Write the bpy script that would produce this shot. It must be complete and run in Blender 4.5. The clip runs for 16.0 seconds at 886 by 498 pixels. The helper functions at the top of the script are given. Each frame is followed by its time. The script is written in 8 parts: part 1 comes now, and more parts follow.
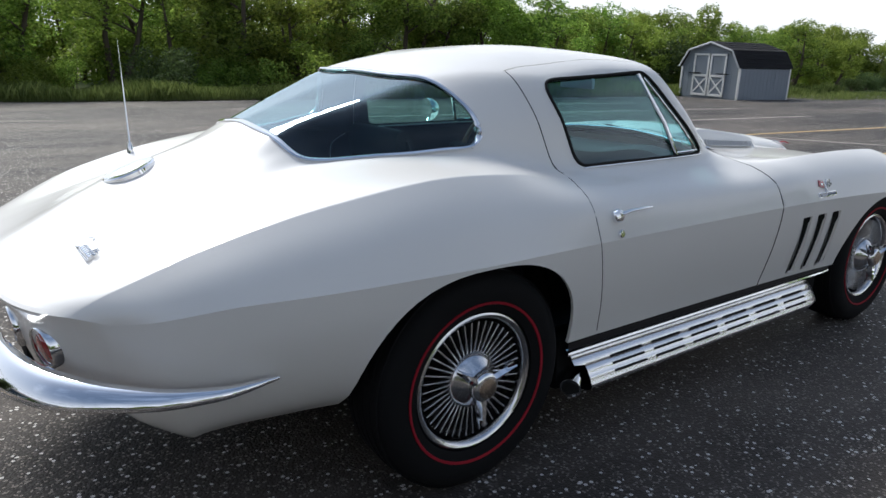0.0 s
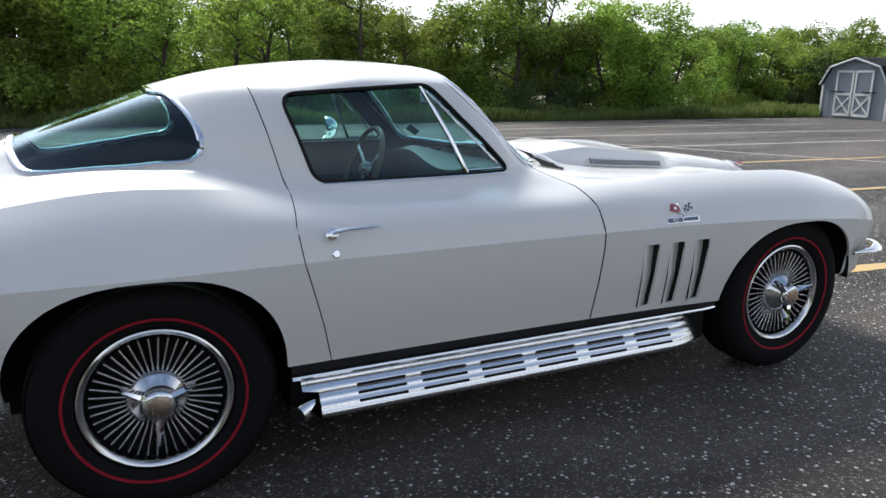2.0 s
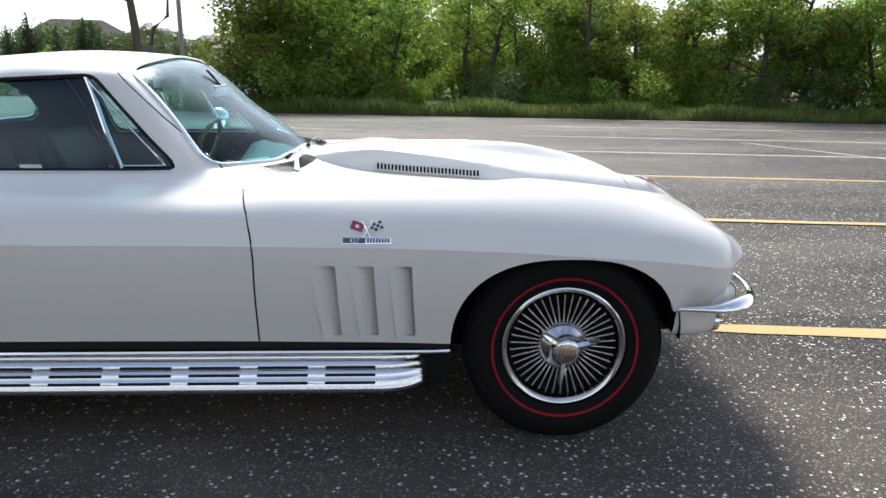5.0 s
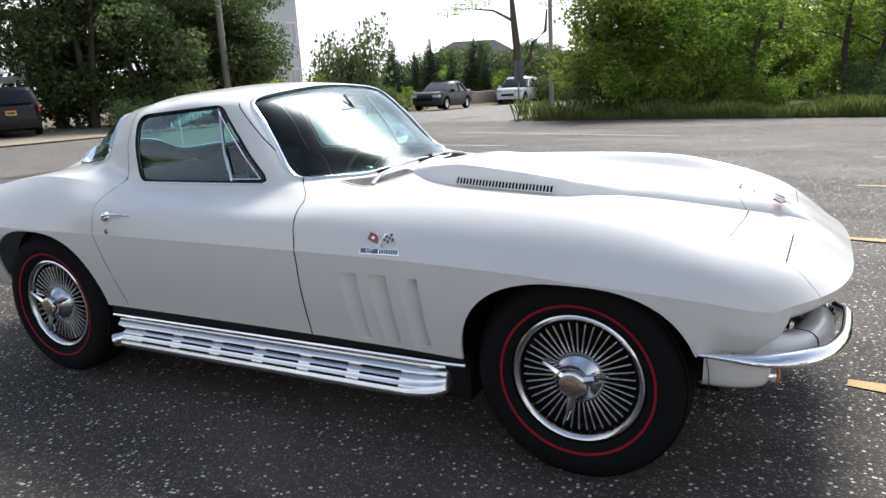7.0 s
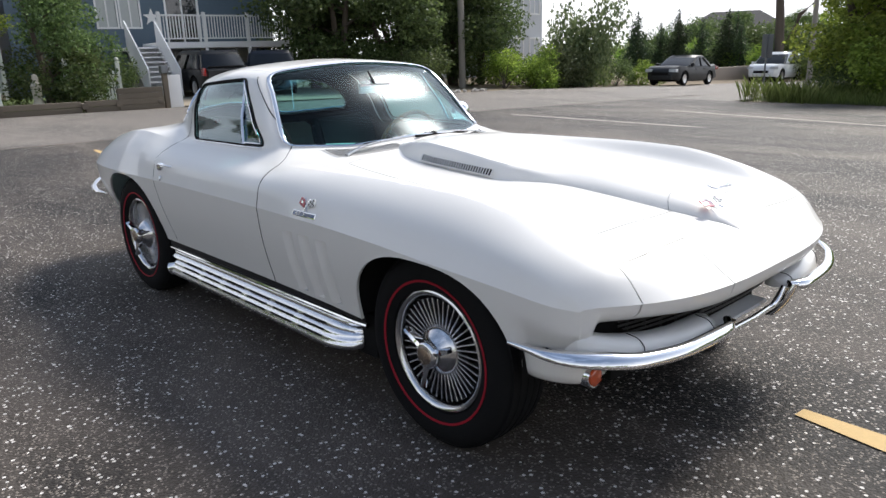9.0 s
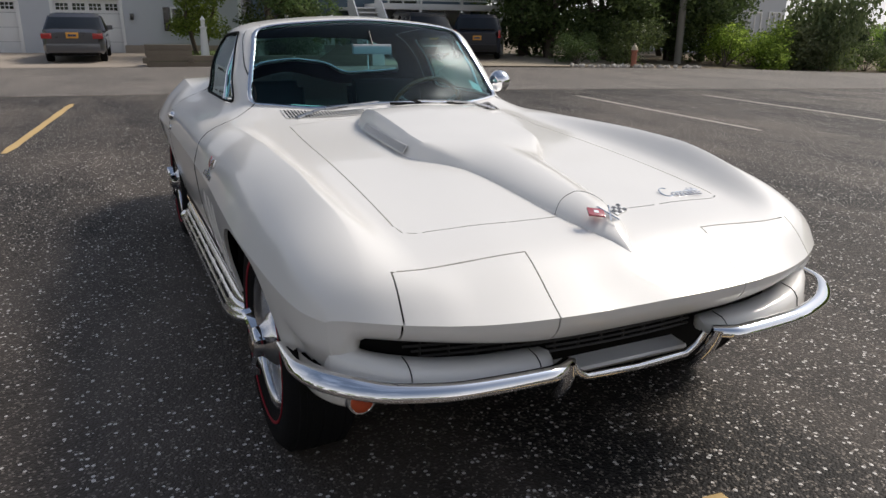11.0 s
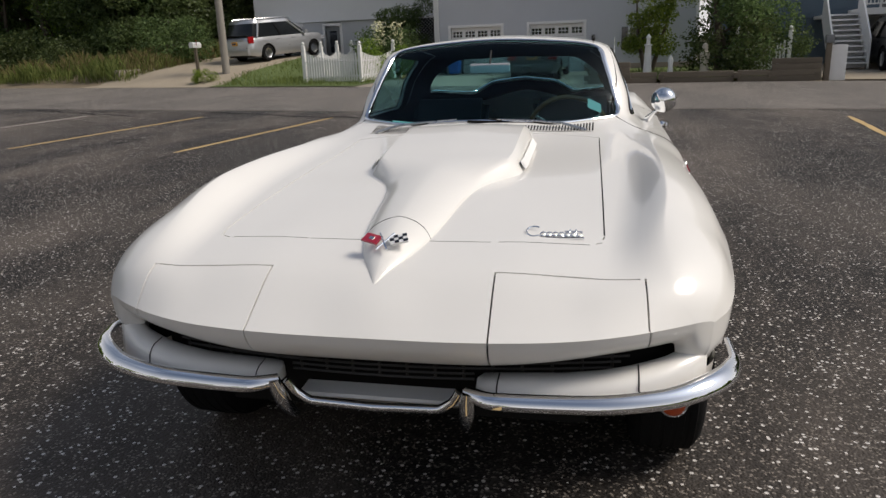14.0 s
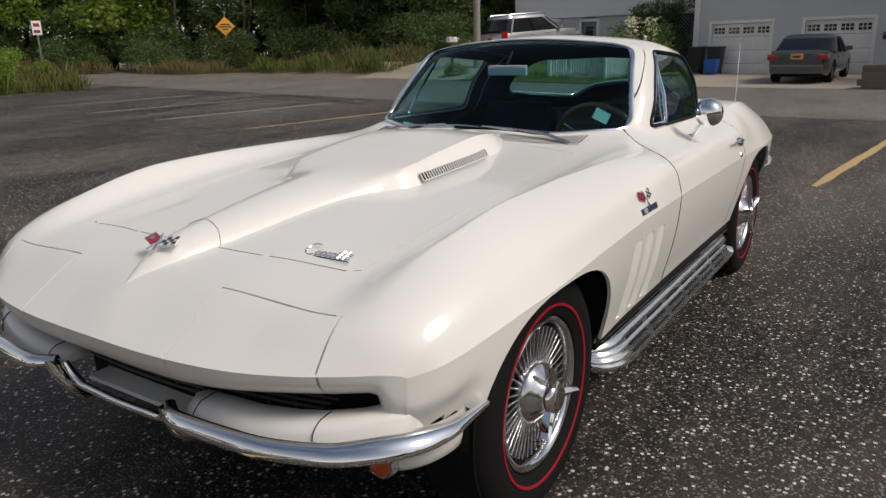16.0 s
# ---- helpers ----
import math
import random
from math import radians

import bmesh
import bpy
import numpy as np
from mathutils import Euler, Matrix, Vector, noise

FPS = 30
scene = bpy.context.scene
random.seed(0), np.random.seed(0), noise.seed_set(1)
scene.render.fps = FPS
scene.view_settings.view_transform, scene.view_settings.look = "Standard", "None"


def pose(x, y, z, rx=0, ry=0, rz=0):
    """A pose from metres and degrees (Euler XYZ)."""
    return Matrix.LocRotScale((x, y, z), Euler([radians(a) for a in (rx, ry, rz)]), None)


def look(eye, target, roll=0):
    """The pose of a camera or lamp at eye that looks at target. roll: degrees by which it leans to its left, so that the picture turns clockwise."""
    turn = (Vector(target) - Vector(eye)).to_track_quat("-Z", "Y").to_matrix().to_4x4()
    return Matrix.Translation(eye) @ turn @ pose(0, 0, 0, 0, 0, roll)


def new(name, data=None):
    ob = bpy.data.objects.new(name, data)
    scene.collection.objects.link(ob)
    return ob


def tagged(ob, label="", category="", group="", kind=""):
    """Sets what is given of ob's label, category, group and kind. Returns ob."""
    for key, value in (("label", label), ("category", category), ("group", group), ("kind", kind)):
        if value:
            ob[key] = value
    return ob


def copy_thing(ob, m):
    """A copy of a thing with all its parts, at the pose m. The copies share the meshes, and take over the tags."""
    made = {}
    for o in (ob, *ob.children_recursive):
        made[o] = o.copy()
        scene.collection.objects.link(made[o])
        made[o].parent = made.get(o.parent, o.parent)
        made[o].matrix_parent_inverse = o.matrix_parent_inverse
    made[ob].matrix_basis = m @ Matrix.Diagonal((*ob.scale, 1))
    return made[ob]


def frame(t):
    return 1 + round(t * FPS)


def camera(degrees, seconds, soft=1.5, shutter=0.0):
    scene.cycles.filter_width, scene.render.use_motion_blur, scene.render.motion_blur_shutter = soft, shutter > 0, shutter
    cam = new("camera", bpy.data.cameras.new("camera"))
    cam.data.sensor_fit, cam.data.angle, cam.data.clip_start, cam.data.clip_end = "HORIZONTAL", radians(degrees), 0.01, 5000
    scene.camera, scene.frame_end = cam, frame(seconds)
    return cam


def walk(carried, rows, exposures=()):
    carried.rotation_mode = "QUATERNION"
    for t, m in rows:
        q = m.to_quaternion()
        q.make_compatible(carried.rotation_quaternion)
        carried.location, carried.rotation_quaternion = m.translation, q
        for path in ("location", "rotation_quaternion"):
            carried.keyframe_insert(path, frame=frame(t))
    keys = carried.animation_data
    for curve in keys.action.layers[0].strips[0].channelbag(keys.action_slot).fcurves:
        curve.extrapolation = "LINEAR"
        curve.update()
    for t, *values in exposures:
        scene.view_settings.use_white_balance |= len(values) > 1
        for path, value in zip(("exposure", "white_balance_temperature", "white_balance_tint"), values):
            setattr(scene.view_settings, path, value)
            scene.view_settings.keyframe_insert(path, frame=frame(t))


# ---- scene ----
cam = camera(63.8, 16.0, soft=1.5)
PATH = [
    (0, (-2.472, -2.238, 1.254), (-1.305, -0.707, 0.712), 1.8),
    (0.5, (-2.19, -2.377, 1.273), (-1.137, -0.758, 0.754), 2.0),
    (1, (-1.906, -2.599, 1.281), (-0.959, -0.896, 0.828), 3.4),
    (1.5, (-1.615, -2.74, 1.257), (-0.733, -1.005, 0.798), 0.2),
    (2, (-1.306, -2.821, 1.241), (-0.481, -1.066, 0.754), 0.6),
    (2.5, (-0.935, -2.893, 1.249), (-0.253, -1.082, 0.745), -0.8),
    (3, (-0.612, -2.912, 1.278), (-0.005, -1.083, 0.743), -0.3),
    (3.5, (-0.291, -2.892, 1.262), (0.233, -1.031, 0.751), -0.8),
    (3.7, (-0.165, -2.916, 1.263), (0.364, -1.057, 0.749), -1.8),
    (5.8, (1.247, -3.013, 1.253), (1.011, -1.102, 0.714), -1.0),
    (6, (1.362, -2.99, 1.252), (1.058, -1.094, 0.691), -2.7),
    (6.5, (1.589, -2.882, 1.264), (0.94, -1.052, 0.788), -2.4),
    (7, (1.846, -2.798, 1.276), (0.946, -1.078, 0.798), -3.2),
    (7.5, (2.127, -2.736, 1.285), (1.039, -1.128, 0.806), -2.0),
    (8, (2.357, -2.56, 1.272), (1.111, -1.074, 0.781), -0.2),
    (8.5, (2.586, -2.398, 1.264), (1.27, -0.992, 0.723), -2.5),
    (9, (2.867, -2.263, 1.28), (1.452, -0.952, 0.752), -1.8),
    (9.2, (2.944, -2.188, 1.273), (1.516, -0.895, 0.734), -3.2),
    (11.3, (3.233, -1.019, 1.232), (1.477, -0.286, 0.616), 0.1),
    (11.5, (3.213, -0.921, 1.226), (1.437, -0.243, 0.606), -0.9),
    (12, (3.264, -0.623, 1.211), (1.413, -0.137, 0.631), -2.4),
    (12.5, (3.328, -0.337, 1.209), (1.433, -0.081, 0.622), -3.2),
    (13, (3.347, -0.033, 1.216), (1.434, -0.028, 0.631), -2.0),
    (13.5, (3.379, 0.231, 1.213), (1.476, 0.03, 0.631), -3.2),
    (14, (3.41, 0.518, 1.228), (1.533, 0.095, 0.683), -2.05),
    (14.5, (3.281, 0.786, 1.204), (1.458, 0.17, 0.662), -1.4),
    (15, (3.147, 1.031, 1.212), (1.391, 0.244, 0.669), -2.35),
    (15.5, (3.008, 1.333, 1.228), (1.339, 0.375, 0.683), 0.7),
    (16, (2.808, 1.553, 1.215), (1.208, 0.478, 0.678), -1.3),
]
EXPOSURES = [(0, -.12, 5900, 9), (1.5, .10, 5920, 9), (3.5, .47, 6020, 9), (6, .36, 6080, 10), (7, .34, 6080, 10), (9.2, .20, 6120, 11), (11.3, -.50, 6440, 12), (13, -.56, 6480, 12), (16, -.82, 6580, 12)]
walk(cam, [(t, look(e, g, r)) for t, e, g, r in PATH], EXPOSURES)

# ---- world and sun ----
SUN_AZ, SUN_EL = 93.0, 46.0
world = bpy.data.worlds.new("world")
scene.world = world
world.use_nodes = True
wn = world.node_tree.nodes
wl = world.node_tree.links
sky = wn.new("ShaderNodeTexSky")
sky.sky_type = "NISHITA"
sky.sun_disc = False
sky.sun_elevation = radians(SUN_EL)
sky.sun_rotation = radians(90 - SUN_AZ)
sky.dust_density = 4.0
sky.air_density = 1.4
sky.ozone_density = 1.0
# thin bright overcast veil over the blue
veil = wn.new("ShaderNodeMix")
veil.data_type = "RGBA"
# whiter towards the horizon, broken cloud higher up
wtc = wn.new("ShaderNodeTexCoord")
wsep = wn.new("ShaderNodeSeparateXYZ")
wl.new(wtc.outputs["Generated"], wsep.inputs[0])
haze = wn.new("ShaderNodeMapRange")
haze.inputs["From Min"].default_value = 0.05
haze.inputs["From Max"].default_value = 0.75
haze.inputs["To Min"].default_value = 0.97
haze.inputs["To Max"].default_value = 0.18
wl.new(wsep.outputs["Z"], haze.inputs[0])
cloud = wn.new("ShaderNodeTexNoise")
cloud.inputs["Scale"].default_value = 2.4
cloud.inputs["Detail"].default_value = 6
cloud.inputs["Roughness"].default_value = 0.55
wl.new(wtc.outputs["Generated"], cloud.inputs["Vector"])
broken = wn.new("ShaderNodeMapRange")
broken.inputs["From Min"].default_value = 0.44
broken.inputs["From Max"].default_value = 0.66
broken.inputs["To Max"].default_value = 0.75
wl.new(cloud.outputs["Fac"], broken.inputs[0])
cover = wn.new("ShaderNodeMath")
cover.operation = "MAXIMUM"
wl.new(haze.outputs[0], cover.inputs[0])
wl.new(broken.outputs[0], cover.inputs[1])
# thin cloud glows round the sun
toward = wn.new("ShaderNodeVectorMath")
toward.operation = "DOT_PRODUCT"
toward.inputs[1].default_value = (math.cos(radians(SUN_AZ)) * math.cos(radians(SUN_EL)), math.sin(radians(SUN_AZ)) * math.cos(radians(SUN_EL)), math.sin(radians(SUN_EL)))
wl.new(wtc.outputs["Generated"], toward.inputs[0])
lobe = wn.new("ShaderNodeMath")
lobe.operation = "MAXIMUM"
wl.new(toward.outputs["Value"], lobe.inputs[0])
lobe2 = wn.new("ShaderNodeMath")
lobe2.operation = "POWER"
lobe2.inputs[1].default_value = 7
wl.new(lobe.outputs[0], lobe2.inputs[0])
glow = wn.new("ShaderNodeMix")
glow.data_type = "RGBA"
# hazy white low down, deeper and bluer overhead
deep = wn.new("ShaderNodeMix")
deep.data_type = "RGBA"
deep.inputs["A"].default_value = (14.0, 13.6, 13.3, 1)
deep.inputs["B"].default_value = (4.0, 5.0, 7.0, 1)
rise = wn.new("ShaderNodeMapRange")
rise.interpolation_type = "SMOOTHSTEP"
rise.inputs["From Min"].default_value = 0.05
rise.inputs["From Max"].default_value = 0.85
wl.new(wsep.outputs["Z"], rise.inputs[0])
wl.new(rise.outputs[0], deep.inputs["Factor"])
wl.new(deep.outputs["Result"], glow.inputs["A"])
glow.inputs["B"].default_value = (17, 19.5, 23, 1)
wl.new(lobe2.outputs[0], glow.inputs["Factor"])
wl.new(glow.outputs["Result"], veil.inputs["B"])
sheen_cover = wn.new("ShaderNodeMath")
sheen_cover.operation = "MAXIMUM"
wl.new(cover.outputs[0], sheen_cover.inputs[0])
wl.new(lobe2.outputs[0], sheen_cover.inputs[1])
wl.new(sheen_cover.outputs[0], veil.inputs["Factor"])
wl.new(sky.outputs[0], veil.inputs["A"])
wl.new(veil.outputs["Result"], wn["Background"].inputs[0])
wn["Background"].inputs[1].default_value = 0.089
sun = new("sun", bpy.data.lights.new("sun", "SUN"))
sun.data.energy = 4.6
sun.data.angle = radians(20)
sun.data.color = (1.0, 0.91, 0.78)
a, e = radians(SUN_AZ), radians(SUN_EL)
sun.matrix_world = look((30 * math.cos(a), 30 * math.sin(a), 30 * math.tan(e)), (0, 0, 0))
# ---- materials ----
def nodes_of(name):
    m = bpy.data.materials.new(name)
    m.use_nodes = True
    nt = m.node_tree
    return m, nt.nodes, nt.links, nt.nodes["Principled BSDF"]


def mix_rgb(n, l, fac, c1, c2):
    mx = n.new("ShaderNodeMix")
    mx.data_type = "RGBA"
    for key, v in (("Factor", fac), ("A", c1), ("B", c2)):
        sock = mx.inputs[key] if key == "Factor" else [s for s in mx.inputs if s.name == key and s.type == "RGBA"][0]
        if isinstance(v, (tuple, list)):
            sock.default_value = (*v[:3], 1)
        elif isinstance(v, (int, float)):
            sock.default_value = v
        else:
            l.new(v, sock)
    return [s for s in mx.outputs if s.type == "RGBA"][0]


def noise_tex(n, l, scale, detail=4, rough=0.6, vec=None):
    t = n.new("ShaderNodeTexNoise")
    t.inputs["Scale"].default_value = scale
    t.inputs["Detail"].default_value = detail
    t.inputs["Roughness"].default_value = rough
    if vec is not None:
        l.new(vec, t.inputs["Vector"])
    return t.outputs["Fac"]


def ramp(n, l, fac, stops):
    r = n.new("ShaderNodeValToRGB")
    el = r.color_ramp.elements
    while len(el) < len(stops):
        el.new(0.5)
    for q, (p, c) in zip(el, stops):
        q.position = p
        q.color = (*c, 1) if len(c) == 3 else c
    l.new(fac, r.inputs[0])
    return r.outputs[0]


def surf(name, color, rough=0.5, metal=0.0, scale=8.0, vary=0.12, bump=0.0, bump_scale=60.0, coat=0.0, coarse=1.2, rand=0.0, wear=0.08):
    """A plain real-world surface: two scales of colour variation, roughness wear and fine relief."""
    m, n, l, b = nodes_of(name)
    tc = n.new("ShaderNodeTexCoord")
    vec = tc.outputs["Object"]
    dark = tuple(c * (1 - vary) for c in color)
    light = tuple(min(1, c * (1 + vary)) for c in color)
    f1 = noise_tex(n, l, scale, 5, 0.65, vec)
    f2 = noise_tex(n, l, coarse, 3, 0.5, vec)
    c1 = mix_rgb(n, l, f1, dark, light)
    c2 = mix_rgb(n, l, f2, tuple(c * (1 - vary * 0.8) for c in color), light)
    col = mix_rgb(n, l, 0.5, c1, c2)
    if rand:
        oi = n.new("ShaderNodeObjectInfo")
        hsv = n.new("ShaderNodeHueSaturation")
        mp = n.new("ShaderNodeMapRange")
        mp.inputs["To Min"].default_value = 1 - rand
        mp.inputs["To Max"].default_value = 1 + rand
        l.new(oi.outputs["Random"], mp.inputs[0])
        l.new(mp.outputs[0], hsv.inputs["Value"])
        l.new(col, hsv.inputs["Color"])
        col = hsv.outputs[0]
    l.new(col, b.inputs["Base Color"])
    rr = n.new("ShaderNodeMapRange")
    rr.inputs["To Min"].default_value = max(0.02, rough - wear * min(1, rough * 4))
    rr.inputs["To Max"].default_value = min(1, rough + wear * min(1, rough * 4))
    l.new(f1, rr.inputs[0])
    l.new(rr.outputs[0], b.inputs["Roughness"])
    b.inputs["Metallic"].default_value = metal
    b.inputs["Coat Weight"].default_value = coat
    b.inputs["Coat Roughness"].default_value = 0.05
    if bump:
        bp = n.new("ShaderNodeBump")
        bp.inputs["Strength"].default_value = bump
        bp.inputs["Distance"].default_value = 0.01
        l.new(noise_tex(n, l, bump_scale, 4, 0.6, vec), bp.inputs["Height"])
        l.new(bp.outputs[0], b.inputs["Normal"])
    return m


def pane(name, tint, base_gloss=0.06, rough=0.0, edge=3.0):
    """Thin glazing: tinted see-through sheet with reflections toned blue."""
    m, n, l, b = nodes_of(name)
    n.remove(b)
    tr = n.new("ShaderNodeBsdfTransparent")
    tr.inputs[0].default_value = (*tint, 1)
    gl = n.new("ShaderNodeBsdfGlossy")
    gl.inputs["Roughness"].default_value = rough
    # blue put into the gloss colour so that reflected sky looks bluer
    gl.inputs["Color"].default_value = (0.80, 0.93, 1.0, 1)
    lw = n.new("ShaderNodeLayerWeight")
    lw.inputs["Blend"].default_value = 0.5
    pw = n.new("ShaderNodeMath")
    pw.operation = "POWER"
    pw.inputs[1].default_value = edge
    l.new(lw.outputs["Facing"], pw.inputs[0])
    ma = n.new("ShaderNodeMath")
    ma.operation = "MULTIPLY_ADD"
    ma.inputs[1].default_value = 1 - base_gloss
    ma.inputs[2].default_value = base_gloss
    l.new(pw.outputs[0], ma.inputs[0])
    mx = n.new("ShaderNodeMixShader")
    l.new(ma.outputs[0], mx.inputs[0])
    l.new(tr.outputs[0], mx.inputs[1])
    l.new(gl.outputs[0], mx.inputs[2])
    l.new(mx.outputs[0], n["Material Output"].inputs[0])
    return m


M = {}
M["paint"] = surf("ermine_white_paint", (0.78, 0.765, 0.735), 0.45, scale=3.0, vary=0.012, coat=0.75, coarse=0.7, wear=0.008)
M["chrome"] = surf("chrome", (0.86, 0.87, 0.89), 0.055, 1.0, scale=20, vary=0.03, wear=0.03)
M["satin"] = surf("satin_alloy", (0.60, 0.60, 0.60), 0.28, 1.0, scale=60, vary=0.08)
M["hub_alloy"] = surf("polished_hub_alloy", (0.72, 0.72, 0.73), 0.16, 1.0, scale=60, vary=0.05)
M["spoke"] = surf("polished_alloy_fins", (0.80, 0.80, 0.81), 0.22, 1.0, scale=60, vary=0.06)
M["black_paint"] = surf("black_wheel_paint", (0.006, 0.006, 0.007), 0.6, scale=30, vary=0.3)
M["rubber"] = surf("tyre_rubber", (0.0075, 0.0075, 0.008), 0.8, scale=60, vary=0.25, bump=0.15, bump_scale=200)
M["red_line"] = surf("red_tyre_stripe", (0.27, 0.010, 0.022), 0.6, scale=60, vary=0.15)
M["dark"] = surf("underbody_black", (0.012, 0.012, 0.012), 0.85, scale=10, vary=0.3)
M["gap"] = surf("panel_gap_black", (0.02, 0.02, 0.02), 0.8, scale=10, vary=0.2)
M["sill"] = surf("black_sill", (0.010, 0.010, 0.012), 0.4, scale=10, vary=0.2)
M["vinyl"] = surf("navy_vinyl", (0.008, 0.014, 0.020), 0.55, scale=40, vary=0.25, bump=0.2, bump_scale=300)
M["headliner"] = surf("dark_headliner", (0.008, 0.010, 0.016), 0.8, scale=40, vary=0.2)
M["carpet"] = surf("dark_carpet", (0.012, 0.013, 0.018), 0.95, scale=120, vary=0.4)
M["wood"] = surf("walnut_wheel_rim", (0.16, 0.085, 0.04), 0.3, scale=60, vary=0.3)
M["windscreen"] = pane("windscreen_glass", (0.56, 0.84, 0.88), 0.015, 0.20, 5.4)
M["side_glass"] = pane("tinted_side_glass", (0.56, 0.80, 0.78), 0.055)
M["red_lens"] = surf("red_lens", (0.30, 0.010, 0.012), 0.08, scale=40, vary=0.2, coat=1)
M["amber_lens"] = surf("amber_lens", (0.50, 0.07, 0.015), 0.1, scale=40, vary=0.2, coat=1)
M["clear_lens"] = surf("clear_lens", (0.55, 0.57, 0.6), 0.1, scale=40, vary=0.2, coat=1)
M["enamel_red"] = surf("red_enamel", (0.32, 0.012, 0.03), 0.25, scale=40, vary=0.1, coat=1)
M["enamel_black"] = surf("black_enamel", (0.012, 0.012, 0.015), 0.25, scale=40, vary=0.1, coat=1)
M["enamel_white"] = surf("white_enamel", (0.75, 0.75, 0.75), 0.25, scale=40, vary=0.05, coat=1)
M["enamel_blue"] = surf("blue_enamel", (0.03, 0.06, 0.14), 0.25, scale=40, vary=0.1, coat=1)
M["scoop_bar"] = surf("scoop_grille_bars", (0.70, 0.70, 0.70), 0.35, 0.2, scale=60, vary=0.1)
M["brass"] = surf("brass_cap", (0.62, 0.52, 0.42), 0.25, 1.0, scale=40, vary=0.1)
M["grille"] = surf("grille_bars", (0.05, 0.048, 0.046), 0.45, 0.7, scale=30, vary=0.2)
M["mirror_back"] = surf("mirror_casing", (0.42, 0.44, 0.47), 0.6, scale=60, vary=0.1)
M["sticker"] = surf("inspection_sticker", (0.20, 0.33, 0.31), 0.6, scale=80, vary=0.2)
M["paper"] = surf("pale_green_paper", (0.45, 0.68, 0.60), 0.7, scale=30, vary=0.1)

# dull dark stuffs give almost no gloss
for dull, level in (("rubber", 0.15), ("dark", 0.1), ("black_paint", 0.15), ("gap", 0.1), ("sill", 0.25), ("vinyl", 0.2), ("headliner", 0.1), ("carpet", 0.1), ("red_line", 0.2)):
    M[dull].node_tree.nodes["Principled BSDF"].inputs["Specular IOR Level"].default_value = level
# ---- site materials ----
def asphalt(name, base, chips=1.0, worn=(0.13, 0.12, 0.115), worn_at=0.56):
    """Coarse aggregate in dark binder: grey stones, pale chips, patches worn smooth and dusty."""
    m, n, l, b = nodes_of(name)
    tc = n.new("ShaderNodeTexCoord")
    vec = tc.outputs["Object"]
    v1 = n.new("ShaderNodeTexVoronoi")
    v1.inputs["Scale"].default_value = 115
    l.new(vec, v1.inputs["Vector"])
    sep = n.new("ShaderNodeSeparateColor")
    l.new(v1.outputs["Color"], sep.inputs[0])
    stone = ramp(n, l, sep.outputs[0], [(0.0, tuple(c * 0.30 for c in base)), (0.55, tuple(c * .8 for c in base)), (0.82, tuple(c * 1.6 for c in base)), (0.97, tuple(c * 3.6 for c in base)), (1.0, tuple(c * 6 for c in base))])
    v2 = n.new("ShaderNodeTexVoronoi")
    v2.inputs["Scale"].default_value = 62
    l.new(vec, v2.inputs["Vector"])
    sep2 = n.new("ShaderNodeSeparateColor")
    l.new(v2.outputs["Color"], sep2.inputs[0])
    pick = n.new("ShaderNodeMath")
    pick.operation = "GREATER_THAN"
    pick.inputs[1].default_value = 0.885
    l.new(sep2.outputs[1], pick.inputs[0])
    near = n.new("ShaderNodeMath")
    near.operation = "LESS_THAN"
    near.inputs[1].default_value = 0.40
    l.new(v2.outputs["Distance"], near.inputs[0])
    chip = n.new("ShaderNodeMath")
    chip.operation = "MULTIPLY"
    l.new(pick.outputs[0], chip.inputs[0])
    l.new(near.outputs[0], chip.inputs[1])
    chipc = n.new("ShaderNodeMath")
    chipc.operation = "MULTIPLY"
    chipc.inputs[1].default_value = chips
    l.new(chip.outputs[0], chipc.inputs[0])
    mp = n.new("ShaderNodeMapping")
    mp.inputs["Scale"].default_value = (0.35, 1.0, 1.0)
    mp.inputs["Rotation"].default_value = (0, 0, 0.2)
    l.new(vec, mp.inputs[0])
    big = noise_tex(n, l, 0.55, 6, 0.62, mp.outputs[0])
    patch = ramp(n, l, big, [(worn_at - 0.05, (0, 0, 0)), (worn_at + 0.16, (1, 1, 1))])
    tone = noise_tex(n, l, 3.5, 4, 0.6, vec)
    dusty = mix_rgb(n, l, tone, tuple(c * 0.8 for c in worn), tuple(c * 1.15 for c in worn))
    pm = n.new("ShaderNodeMath")
    pm.operation = "MULTIPLY"
    pm.inputs[1].default_value = 0.66
    sp = n.new("ShaderNodeSeparateColor")
    l.new(patch, sp.inputs[0])
    l.new(sp.outputs[0], pm.inputs[0])
    c1 = mix_rgb(n, l, pm.outputs[0], stone, dusty)
    # smaller pale grit between the chips
    v3 = n.new("ShaderNodeTexVoronoi")
    v3.inputs["Scale"].default_value = 150
    l.new(vec, v3.inputs["Vector"])
    sep3 = n.new("ShaderNodeSeparateColor")
    l.new(v3.outputs["Color"], sep3.inputs[0])
    grit = n.new("ShaderNodeMath")
    grit.operation = "GREATER_THAN"
    grit.inputs[1].default_value = 0.9
    l.new(sep3.outputs[2], grit.inputs[0])
    gritc = n.new("ShaderNodeMath")
    gritc.operation = "MULTIPLY"
    gritc.inputs[1].default_value = chips * 0.8
    l.new(grit.outputs[0], gritc.inputs[0])
    c1 = mix_rgb(n, l, gritc.outputs[0], c1, (0.25, 0.22, 0.19))
    c2 = mix_rgb(n, l, chipc.outputs[0], c1, (0.66, 0.63, 0.60))
    stain = ramp(n, l, noise_tex(n, l, 1.1, 5, 0.7, vec), [(0.3, (0.72, 0.72, 0.72)), (0.5, (1, 1, 1))])
